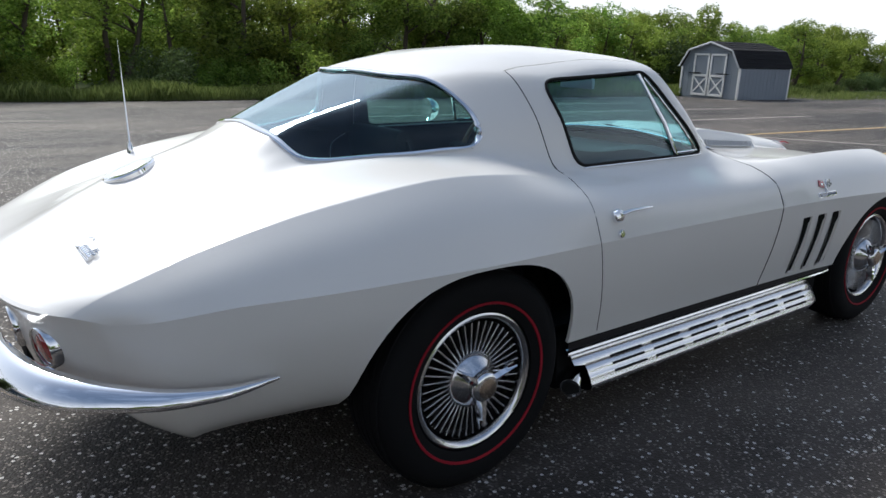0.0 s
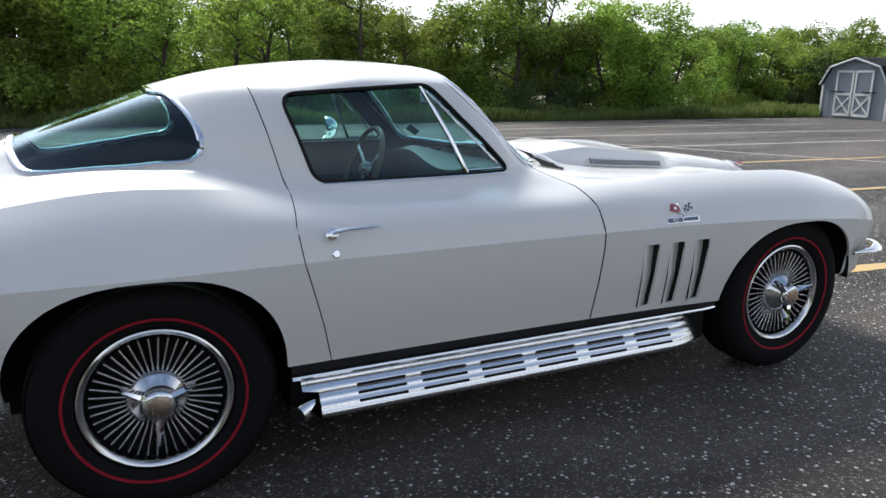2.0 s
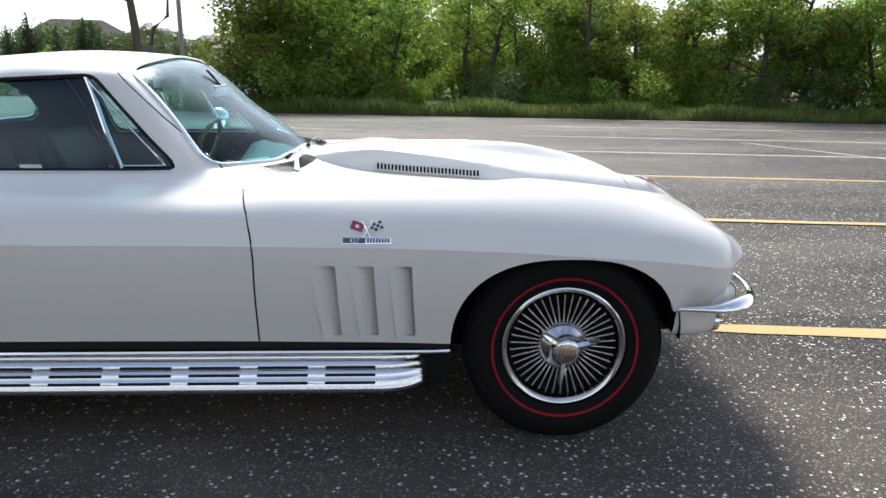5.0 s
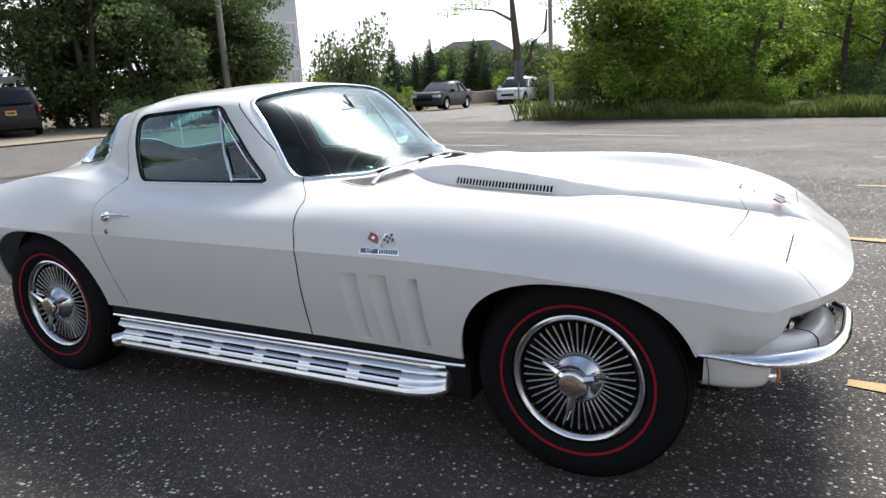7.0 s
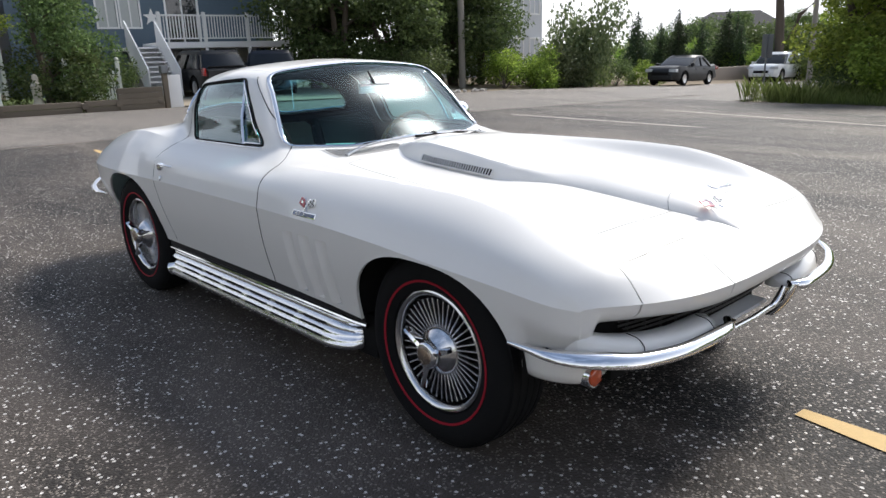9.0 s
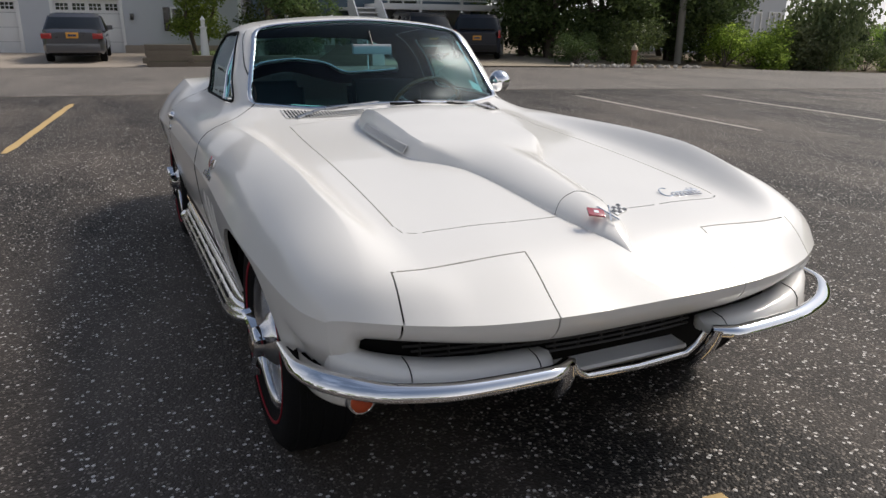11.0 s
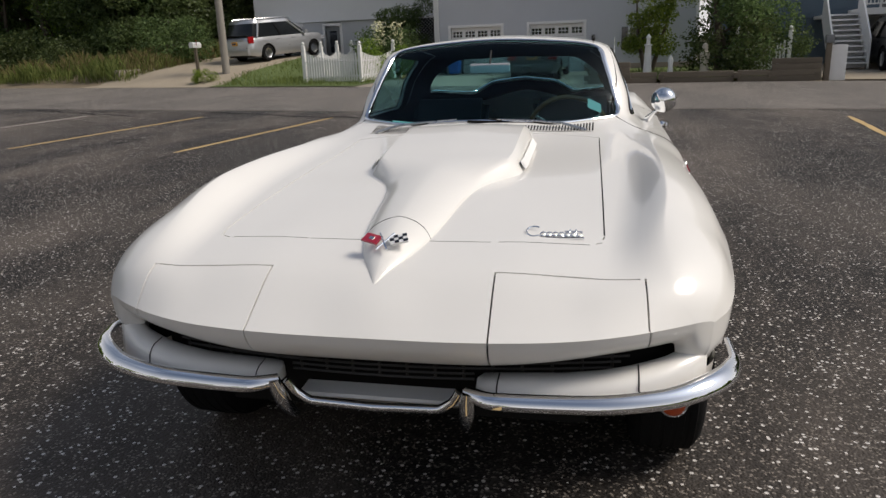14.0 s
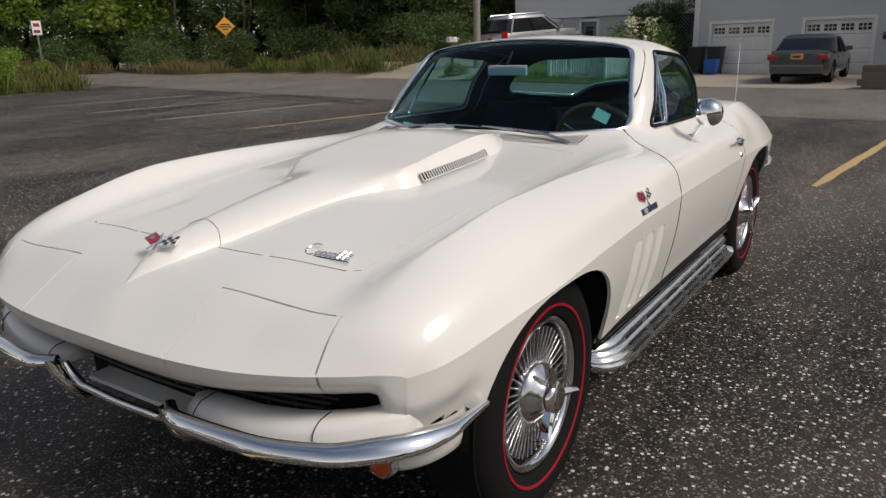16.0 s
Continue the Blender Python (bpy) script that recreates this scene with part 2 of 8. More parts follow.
    mul = n.new("ShaderNodeMix")
    mul.data_type = "RGBA"
    mul.blend_type = "MULTIPLY"
    mul.inputs["Factor"].default_value = 1
    l.new(c2, [s for s in mul.inputs if s.name == "A" and s.type == "RGBA"][0])
    l.new(stain, [s for s in mul.inputs if s.name == "B" and s.type == "RGBA"][0])
    l.new([s for s in mul.outputs if s.type == "RGBA"][0], b.inputs["Base Color"])
    b.inputs["Roughness"].default_value = 0.68
    b.inputs["Specular IOR Level"].default_value = 0.3
    bp = n.new("ShaderNodeBump")
    bp.inputs["Strength"].default_value = 0.8
    bp.inputs["Distance"].default_value = 0.005
    l.new(v1.outputs["Distance"], bp.inputs["Height"])
    bp.invert = True
    l.new(bp.outputs[0], b.inputs["Normal"])
    return m


def leafy(name, dark, light, pass_light=0.35):
    """Leaves: each one its own green, letting some light through."""
    m, n, l, b = nodes_of(name)
    geo = n.new("ShaderNodeNewGeometry")
    tc = n.new("ShaderNodeTexCoord")
    col = ramp(n, l, geo.outputs["Random Per Island"], [(0.0, dark), (0.55, tuple((a + c) / 2 for a, c in zip(dark, light))), (1.0, light)])
    oi = n.new("ShaderNodeObjectInfo")
    hs = n.new("ShaderNodeHueSaturation")
    mr = n.new("ShaderNodeMapRange")
    mr.inputs["To Min"].default_value = 0.70
    mr.inputs["To Max"].default_value = 1.25
    l.new(oi.outputs["Random"], mr.inputs[0])
    l.new(mr.outputs[0], hs.inputs["Value"])
    mr2 = n.new("ShaderNodeMapRange")
    mr2.inputs["To Min"].default_value = 0.485
    mr2.inputs["To Max"].default_value = 0.515
    l.new(oi.outputs["Random"], mr2.inputs[0])
    l.new(mr2.outputs[0], hs.inputs["Hue"])
    l.new(col, hs.inputs["Color"])
    col = hs.outputs[0]
    l.new(col, b.inputs["Base Color"])
    b.inputs["Roughness"].default_value = 0.5
    b.inputs["Specular IOR Level"].default_value = 0.35
    tl = n.new("ShaderNodeBsdfTranslucent")
    l.new(col, tl.inputs[0])
    mx = n.new("ShaderNodeMixShader")
    mx.inputs[0].default_value = pass_light
    l.new(b.outputs[0], mx.inputs[1])
    l.new(tl.outputs[0], mx.inputs[2])
    l.new(mx.outputs[0], n["Material Output"].inputs[0])
    return m


M["lot"] = asphalt("lot_asphalt", (0.0152, 0.0134, 0.0122), 1.0, (0.158, 0.132, 0.111), 0.48)
M["road"] = asphalt("road_asphalt", (0.135, 0.122, 0.109), 0.3, (0.23, 0.205, 0.18), 0.5)
M["soil"] = surf("sandy_soil", (0.19, 0.15, 0.10), 0.95, scale=6, vary=0.35, bump=0.5, bump_scale=40)
M["turf"] = surf("turf", (0.09, 0.125, 0.035), 0.95, scale=10, vary=0.4, bump=0.6, bump_scale=60)
M["concrete"] = surf("driveway_concrete", (0.34, 0.29, 0.24), 0.85, scale=9, vary=0.18, bump=0.2, bump_scale=80)
M["gravel"] = surf("gravel", (0.33, 0.28, 0.21), 0.95, scale=40, vary=0.35, bump=0.8, bump_scale=50)
M["line_white"] = surf("worn_white_line", (0.44, 0.40, 0.35), 0.8, scale=25, vary=0.35, bump=0.3, bump_scale=120)
M["line_yellow"] = surf("worn_yellow_line", (0.52, 0.365, 0.16), 0.8, scale=25, vary=0.25, bump=0.3, bump_scale=120)
M["leaf_a"] = leafy("leaves_mid_green", (0.085, 0.155, 0.024), (0.34, 0.45, 0.085), 0.65)
M["leaf_b"] = leafy("leaves_yellow_green", (0.125, 0.20, 0.028), (0.40, 0.50, 0.095), 0.65)
M["leaf_c"] = leafy("leaves_dark_green", (0.045, 0.075, 0.025), (0.17, 0.23, 0.08), 0.5)
M["leaf_cedar"] = leafy("cedar_green", (0.022, 0.04, 0.018), (0.07, 0.10, 0.04), 0.3)
M["leaf_d"] = leafy("leaves_grey_green", (0.08, 0.11, 0.045), (0.22, 0.26, 0.12), 0.4)
M["grass_blade"] = leafy("grass_blades", (0.085, 0.12, 0.026), (0.25, 0.29, 0.09), 0.5)
M["grass_dry"] = leafy("dry_grass_blades", (0.16, 0.13, 0.05), (0.30, 0.27, 0.12))
M["bark"] = surf("bark", (0.085, 0.068, 0.052), 0.95, scale=20, vary=0.4, bump=0.8, bump_scale=30)
M["siding_grey"] = surf("grey_vinyl_siding", (0.50, 0.52, 0.55), 0.55, scale=4, vary=0.06)
M["siding_light"] = surf("light_grey_siding", (0.46, 0.48, 0.50), 0.6, scale=4, vary=0.08)
M["siding_white"] = surf("white_siding", (0.70, 0.71, 0.72), 0.55, scale=4, vary=0.05)
M["siding_blue"] = surf("slate_blue_siding", (0.085, 0.125, 0.165), 0.6, scale=4, vary=0.08)
M["trim_white"] = surf("white_trim", (0.74, 0.74, 0.73), 0.5, scale=10, vary=0.06)
M["weathered"] = surf("weathered_timber", (0.15, 0.125, 0.095), 0.9, scale=14, vary=0.3, bump=0.4, bump_scale=50, rand=0.15)
M["siding_cream"] = surf("cream_siding", (0.62, 0.55, 0.42), 0.7, scale=6, vary=0.12)
M["shingle"] = surf("dark_shingles", (0.028, 0.028, 0.032), 0.9, scale=30, vary=0.35, bump=0.5, bump_scale=60)
M["roof_grey"] = surf("grey_roof", (0.20, 0.19, 0.18), 0.9, scale=20, vary=0.2)
M["shed_grey"] = surf("shed_panel_grey", (0.22, 0.25, 0.29), 0.7, scale=8, vary=0.1)
M["win_dark"] = surf("window_dark_glass", (0.02, 0.025, 0.03), 0.06, scale=3, vary=0.3, coat=1)
M["curtain"] = surf("pale_curtain", (0.45, 0.47, 0.46), 0.9, scale=10, vary=0.15)
M["car_glass"] = surf("car_glass", (0.007, 0.009, 0.011), 0.2, scale=3, vary=0.2)
M["car_grey"] = surf("metallic_grey_paint", (0.075, 0.078, 0.09), 0.3, 0.5, scale=5, vary=0.05, coat=1)
M["car_black"] = surf("black_car_paint", (0.008, 0.009, 0.011), 0.5, scale=5, vary=0.1, coat=.1)
M["car_navy"] = surf("navy_car_paint", (0.009, 0.012, 0.022), 0.5, scale=5, vary=0.1, coat=.1)
M["car_silver"] = surf("silver_car_paint", (0.50, 0.51, 0.53), 0.3, 0.6, scale=5, vary=0.04, coat=1)
M["car_white"] = surf("white_car_paint", (0.72, 0.73, 0.74), 0.3, scale=5, vary=0.03, coat=1)
M["plate"] = surf("number_plate_amber", (0.62, 0.30, 0.04), 0.5, scale=30, vary=0.1)
M["bin_black"] = surf("bin_black_plastic", (0.018, 0.02, 0.022), 0.55, scale=12, vary=0.2)
M["bin_blue"] = surf("bin_blue_plastic", (0.01, 0.10, 0.42), 0.45, scale=12, vary=0.1)
M["pole"] = surf("grey_pole_timber", (0.26, 0.24, 0.21), 0.9, scale=20, vary=0.25, bump=0.4, bump_scale=40)
M["hydrant"] = surf("faded_red_hydrant", (0.28, 0.10, 0.06), 0.6, scale=30, vary=0.3)
M["hydrant_top"] = surf("tan_hydrant_bonnet", (0.42, 0.36, 0.26), 0.6, scale=30, vary=0.2)
M["stone"] = surf("pale_stones", (0.45, 0.42, 0.38), 0.9, scale=20, vary=0.25, rand=0.25)
M["sign_yellow"] = surf("amber_sign_face", (0.72, 0.33, 0.02), 0.5, scale=20, vary=0.05)
M["sign_back"] = surf("grey_metal_sign_back", (0.20, 0.21, 0.22), 0.5, 0.6, scale=20, vary=0.1)
M["statue"] = surf("cast_stone", (0.50, 0.46, 0.38), 0.9, scale=20, vary=0.2)
M["blossom"] = surf("cream_blossom", (0.72, 0.70, 0.45), 0.8, scale=30, vary=0.15)
# ---- mesh tools ----
def part(name, bm, material, parent=None, label="", smooth=40):
    """Links a bmesh as one mesh object, under a thing or a part where one is given."""
    me = bpy.data.meshes.new(name)
    bm.normal_update()
    bm.to_mesh(me)
    bm.free()
    for m in (material if isinstance(material, (list, tuple)) else [material]):
        me.materials.append(m)
    if smooth:
        me.polygons.foreach_set("use_smooth", [True] * len(me.polygons))
        me.set_sharp_from_angle(angle=radians(smooth))
    ob = new(name, me)
    if parent is not None:
        ob.parent = parent
    if label:
        ob["label"] = label
    return ob


def thing(name, label, category, m=None, group="", kind=""):
    ob = new(name)
    ob.empty_display_size = 0.1
    if m is not None:
        ob.matrix_basis = m
    return tagged(ob, label, category, group, kind)


def b_box(bm, x0, x1, y0, y1, z0, z1, bevel=0.0, m=None, mi=0):
    vs = [bm.verts.new((x, y, z)) for z in (z0, z1) for y in (y0, y1) for x in (x0, x1)]
    fs = [bm.faces.new([vs[i] for i in q]) for q in ((0, 2, 3, 1), (4, 5, 7, 6), (0, 1, 5, 4), (2, 6, 7, 3), (0, 4, 6, 2), (1, 3, 7, 5))]
    for f in fs:
        f.material_index = mi
    if bevel:
        es = list({e for f in fs for e in f.edges})
        r = bmesh.ops.bevel(bm, geom=es, offset=bevel, segments=2, affect="EDGES", profile=0.7)
        vs = list({v for f in r["faces"] for v in f.verts} | {v for v in vs if v.is_valid})
        for f in r["faces"]:
            f.material_index = mi
    if m is not None:
        bmesh.ops.transform(bm, matrix=m, verts=[v for v in vs if v.is_valid])
    return bm


def box(x0, x1, y0, y1, z0, z1, bevel=0.0):
    return b_box(bmesh.new(), x0, x1, y0, y1, z0, z1, bevel)


def b_lathe(bm, profile, seg=32, axis="y", closed=False):
    """profile: (along, radius) pairs turned about an axis."""
    rings = []
    for al, r in profile:
        ring = []
        for i in range(seg):
            a = 2 * math.pi * i / seg
            c, s = r * math.cos(a), r * math.sin(a)
            p = {"y": (c, al, s), "z": (c, s, al), "x": (al, c, s)}[axis]
            ring.append(bm.verts.new(p))
        rings.append(ring)
    pairs = list(zip(rings, rings[1:])) + ([(rings[-1], rings[0])] if closed else [])
    for r0, r1 in pairs:
        for i in range(seg):
            j = (i + 1) % seg
            bm.faces.new((r0[i], r0[j], r1[j], r1[i]))
    if not closed:
        for ring in (rings[0], rings[-1]):
            if (Vector(ring[0].co) - Vector(ring[seg // 2].co)).length > 1e-4:
                bm.faces.new(ring)
    bmesh.ops.remove_doubles(bm, verts=bm.verts[:], dist=1e-6)
    bmesh.ops.recalc_face_normals(bm, faces=bm.faces[:])
    return bm


def lathe(profile, seg=32, axis="y", closed=False):
    return b_lathe(bmesh.new(), profile, seg, axis, closed)


def b_tube(bm, pts, r, seg=8, closed=False, flat=1.0, up=None, ends=None):
    """A round or flattened bar swept along points."""
    pts = [Vector(p) for p in pts]
    n = len(pts)
    rings = []
    ref = Vector(up) if up else None
    for i, p in enumerate(pts):
        if closed:
            d = (pts[(i + 1) % n] - pts[i - 1]).normalized()
        else:
            d = (pts[min(i + 1, n - 1)] - pts[max(i - 1, 0)]).normalized()
        u = ref if ref is not None else Vector((0, 0, 1)) if abs(d.z) < 0.9 else Vector((1, 0, 0))
        s = d.cross(u)
        if s.length < 1e-6:
            s = d.orthogonal()
        s.normalize()
        u2 = s.cross(d).normalized()
        rr = r[i] if isinstance(r, (list, tuple)) else r
        ring = [bm.verts.new(p + s * (math.cos(a) * rr) + u2 * (math.sin(a) * rr * flat)) for a in [2 * math.pi * k / seg for k in range(seg)]]
        rings.append(ring)
    pairs = list(zip(rings, rings[1:])) + ([(rings[-1], rings[0])] if closed else [])
    fs = []
    for r0, r1 in pairs:
        for k in range(seg):
            j = (k + 1) % seg
            fs.append(bm.faces.new((r0[k], r0[j], r1[j], r1[k])))
    if not closed:
        fs.append(bm.faces.new(rings[0]))
        fs.append(bm.faces.new(list(reversed(rings[-1]))))
    bmesh.ops.recalc_face_normals(bm, faces=fs)
    return bm


def tube(pts, r, seg=8, closed=False, flat=1.0, up=None):
    return b_tube(bmesh.new(), pts, r, seg, closed, flat, up)


def b_sheet(bm, rows, mi=0, close=False):
    """A quad sheet through rows of points."""
    vr = [[bm.verts.new(p) for p in row] for row in rows]
    for a, b in zip(vr, vr[1:]):
        m = len(a)
        for i in range(m if close else m - 1):
            j = (i + 1) % m
            f = bm.faces.new((a[i], a[j], b[j], b[i]))
            f.material_index = mi
    return vr


def sheet(rows, close=False):
    bm = bmesh.new()
    b_sheet(bm, rows, 0, close)
    return bm


def prism(poly, y0, y1, bevel=0.0, axes="xz"):
    """A flat outline given thickness along the third axis."""
    bm = bmesh.new()

    def put(p, w):
        return {"xz": (p[0], w, p[1]), "xy": (p[0], p[1], w), "yz": (w, p[0], p[1])}[axes]

    a = [bm.verts.new(put(p, y0)) for p in poly]
    b = [bm.verts.new(put(p, y1)) for p in poly]
    bm.faces.new(a)
    bm.faces.new(list(reversed(b)))
    k = len(poly)
    for i in range(k):
        j = (i + 1) % k
        bm.faces.new((a[i], b[i], b[j], a[j]))
    bmesh.ops.recalc_face_normals(bm, faces=bm.faces[:])
    if bevel:
        bmesh.ops.bevel(bm, geom=bm.edges[:], offset=bevel, segments=2, affect="EDGES", profile=0.7)
    return bm


def pchip(keys, x):
    """Monotone smooth curve through (x, value) keys."""
    k = np.array(sorted(keys), float)
    xs, ys = k[:, 0], k[:, 1]
    h = np.diff(xs)
    d = np.diff(ys) / h
    m = np.zeros(len(xs))
    m[0], m[-1] = d[0], d[-1]
    for i in range(1, len(xs) - 1):
        if d[i - 1] * d[i] > 0:
            w1, w2 = 2 * h[i] + h[i - 1], h[i] + 2 * h[i - 1]
            m[i] = (w1 + w2) / (w1 / d[i - 1] + w2 / d[i])
    x = np.atleast_1d(np.asarray(x, float))
    i = np.clip(np.searchsorted(xs, x) - 1, 0, len(h) - 1)
    t = np.clip((x - xs[i]) / h[i], 0, 1)
    r = (2 * t**3 - 3 * t**2 + 1) * ys[i] + (t**3 - 2 * t**2 + t) * h[i] * m[i] + (-2 * t**3 + 3 * t**2) * ys[i + 1] + (t**3 - t**2) * h[i] * m[i + 1]
    return r


def inside(poly, a, b):
    """Whether (a, b) lies in a 2D outline."""
    c = False
    j = len(poly) - 1
    for i in range(len(poly)):
        if (poly[i][1] > b) != (poly[j][1] > b) and a < (poly[j][0] - poly[i][0]) * (b - poly[i][1]) / (poly[j][1] - poly[i][1]) + poly[i][0]:
            c = not c
        j = i
    return c


def rounded(poly, r, seg=4):
    """An outline with rounded corners; r may be a list."""
    out = []
    n = len(poly)
    for i in range(n):
        p, a, b = Vector(poly[i]), Vector(poly[i - 1]), Vector(poly[(i + 1) % n])
        rr = r[i] if isinstance(r, (list, tuple)) else r
        d1, d2 = (a - p), (b - p)
        k1, k2 = min(rr, d1.length * 0.49), min(rr, d2.length * 0.49)
        s, e = p + d1.normalized() * k1, p + d2.normalized() * k2
        for q in range(seg + 1):
            t = q / seg
            out.append(tuple((1 - t) ** 2 * s + 2 * t * (1 - t) * p + t * t * e))
    return out


def cut(bm, poly, axes, pick):
    """Cuts a convex outline into the picked faces of a shell; returns the faces inside it."""
    ia, ib = axes
    lo = (min(p[0] for p in poly) - 0.002, min(p[1] for p in poly) - 0.002)
    hi = (max(p[0] for p in poly) + 0.002, max(p[1] for p in poly) + 0.002)
    cx, cy = sum(p[0] for p in poly) / len(poly), sum(p[1] for p in poly) / len(poly)

    def near(f):
        av = [v.co[ia] for v in f.verts]
        bv = [v.co[ib] for v in f.verts]
        return max(av) > lo[0] and min(av) < hi[0] and max(bv) > lo[1] and min(bv) < hi[1]

    for i in range(len(poly)):
        p, q = poly[i - 1], poly[i]
        if math.hypot(q[0] - p[0], q[1] - p[1]) < 1e-5:
            continue
        fs = [f for f in bm.faces if near(f) and pick(f)]
        geom = list({g for f in fs for g in (f, *f.edges, *f.verts)})
        no = [0, 0, 0]
        no[ia], no[ib] = q[1] - p[1], p[0] - q[0]
        co = [0, 0, 0]
        co[ia], co[ib] = p
        bmesh.ops.bisect_plane(bm, geom=geom, dist=1e-5, plane_co=co, plane_no=no)
    res = []
    for f in bm.faces:
        if near(f) and pick(f):
            c = f.calc_center_median()
            if inside(poly, c[ia], c[ib]):
                res.append(f)
    return res


def gap(bm, line, width, axes, pick):
    """Cuts a thin seam along a line into a shell; returns its faces."""
    res = []
    for p, q in zip(line, line[1:]):
        d = Vector((q[0] - p[0], q[1] - p[1]))
        d.normalize()
        n = Vector((-d.y, d.x)) * width / 2
        e = d * width / 2
        P, Q = Vector(p) - e, Vector(q) + e
        res += cut(bm, [tuple(P + n), tuple(P - n), tuple(Q - n), tuple(Q + n)], axes, pick)
    return [f for f in set(res) if f.is_valid]


def take(bm, faces, remove=True):
    """The given faces as a bmesh of their own."""
    faces = list(faces)
    out = bmesh.new()
    vm = {}
    for f in faces:
        vs = []
        for v in f.verts:
            if v not in vm:
                vm[v] = out.verts.new(v.co)
            vs.append(vm[v])
        try:
            g = out.faces.new(vs)
            g.material_index = f.material_index
        except ValueError:
            pass
    if remove:
        bmesh.ops.delete(bm, geom=faces, context="FACES")
    out.normal_update()
    return out


def loops_of(bm):
    """Closed boundary loops of a sheet, as lists of points."""
    edges = {e for e in bm.edges if len(e.link_faces) == 1}
    out = []
    while edges:
        e = edges.pop()
        v0, v = e.verts
        line = [v0.co.copy(), v.co.copy()]
        while True:
            nx = [k for k in v.link_edges if k in edges]
            if not nx:
                break
            e = nx[0]
            edges.discard(e)
            v = e.other_vert(v)
            line.append(v.co.copy())
        if (line[0] - line[-1]).length < 1e-5:
            line.pop()
        out.append(line)
    return out


def resample(line, step, closed=True):
    pts = [Vector(p) for p in line]
    if closed:
        pts = pts + [pts[0]]
    d = [0.0]
    for a, b in zip(pts, pts[1:]):
        d.append(d[-1] + (b - a).length)
    n = max(4, int(d[-1] / step))
    out = []
    j = 0
    for i in range(n if closed else n + 1):
        s = d[-1] * i / n
        while j < len(d) - 2 and d[j + 1] < s:
            j += 1
        t = (s - d[j]) / max(1e-9, d[j + 1] - d[j])
        out.append(pts[j].lerp(pts[j + 1], t))
    return out


def push(bm, dist):
    bm.normal_update()
    mv = [(v, v.normal * dist) for v in bm.verts]
    for v, d in mv:
        v.co += d
    return bm
# ---- site frame: u along the parking stripes, v across them ----
LOT_TURN = -6.28
LOT = Matrix.Rotation(radians(LOT_TURN), 4, "Z")
LOT_INV = LOT.inverted()


def gz(u, v):
    """Height of the ground."""
    z = -.014 * max(0.0, min(v, 18) - 3)
    if u < -19:
        z += .018 * min(8.0, -19 - u)
        z += .40 * smooth_step(-13.8, -15.8, v) * smooth_step(-20, -22, u) * (1 - smooth_step(-24, -30, v))
        z += .09 * max(0.0, min(4.5, -22 - u)) * smooth_step(-13.8, -15.8, v) * (1 - smooth_step(-22, -28, v))
    if v > 18:
        z -= .031 * (min(v, 44) - 18) * smooth_step(-5, -11, u) * (1 - smooth_step(-20.5, -24, u))
    if v < -6:
        z += .012 * min(40.0, -6 - v) * smooth_step(4, -12, u)
    return z


def smooth_step(a, b, v):
    t = max(0.0, min(1.0, (v - a) / (b - a)))
    return t * t * (3 - 2 * t)


def at(u, v, dz=0.0):
    p = LOT @ Vector((u, v, 0))
    p.z = gz(u, v) + dz
    return p


def at_pose(u, v, turn=0.0, dz=0.0):
    """A pose on the ground, turned from the lot's own heading."""
    return Matrix.Translation(at(u, v, dz)) @ Matrix.Rotation(radians(LOT_TURN + turn), 4, "Z")


def ground_sheet(name, us, vs, lift, material, label, category, inside_fn=None):
    bm = bmesh.new()
    grid = [[bm.verts.new(at(u, v, lift)) for u in us] for v in vs]
    for a, b in zip(grid, grid[1:]):
        for i in range(len(a) - 1):
            bm.faces.new((a[i], a[i + 1], b[i + 1], b[i]))
    ob = part(name, bm, material, None, "", 60)
    return tagged(ob, label, category, "", "structure")


def spread(a, b, step, pad):
    inner = list(np.arange(a, b + step / 2, step))
    return [a - p for p in reversed(pad)] + inner + [b + p for p in pad]


ground_sheet("ground", spread(-44, 44, 2, (6, 20, 60, 200, 800, 2500)), spread(-52, 70, 2, (6, 20, 60, 200, 800, 2500)), -.05, M["soil"], "sandy soil and thin grass around the lot", "ground")
ground_sheet("parking_lot", list(np.arange(-10.5, 44, 1.5)), list(np.arange(-52, 16.3, 1.5)) + [16.2], 0, M["lot"], "worn speckled asphalt of the parking lot", "parking lot")
ground_sheet("road", [-19.0, -17, -15, -13, -10.5], list(np.arange(-52, 71, 2)), .004, M["road"], "smooth grey asphalt street beside the lot", "road")
ground_sheet("road_entry", [-10.5, -9, -8.0], list(np.arange(16.2, 71, 3)), .0, M["road"], "asphalt mouth of the side street", "road")
ground_sheet("lawn_edge", list(np.arange(-7.6, 44, 2)), [16.2, 17.2, 18.5, 20, 22, 25, 30], .03, M["turf"], "rough grass verge under the trees", "grass")
ground_sheet("concrete_drive", list(np.arange(-27.0, -18.9, .9)), list(np.arange(-9.7, -1.9, .97)), .012, M["concrete"], "tan concrete driveway sloping to the garages", "driveway")
ground_sheet("gravel_drive", list(np.arange(-28.0, -18.9, .95)), list(np.arange(4.6, 15.5, 1.2)), .012, M["gravel"], "pale gravel parking beside the blue house", "driveway")
ground_sheet("sand_drive", list(np.arange(-30.0, -18.9, 1.0)), list(np.arange(-21.5, -15.6, .98)), .012, M["gravel"], "sandy driveway", "driveway")
ground_sheet("front_lawn", list(np.arange(-27, -18.8, 1.0)), [-15.6, -14, -12, -10, -9.7], .03, M["turf"], "small rough lawn behind the picket fence", "lawn")
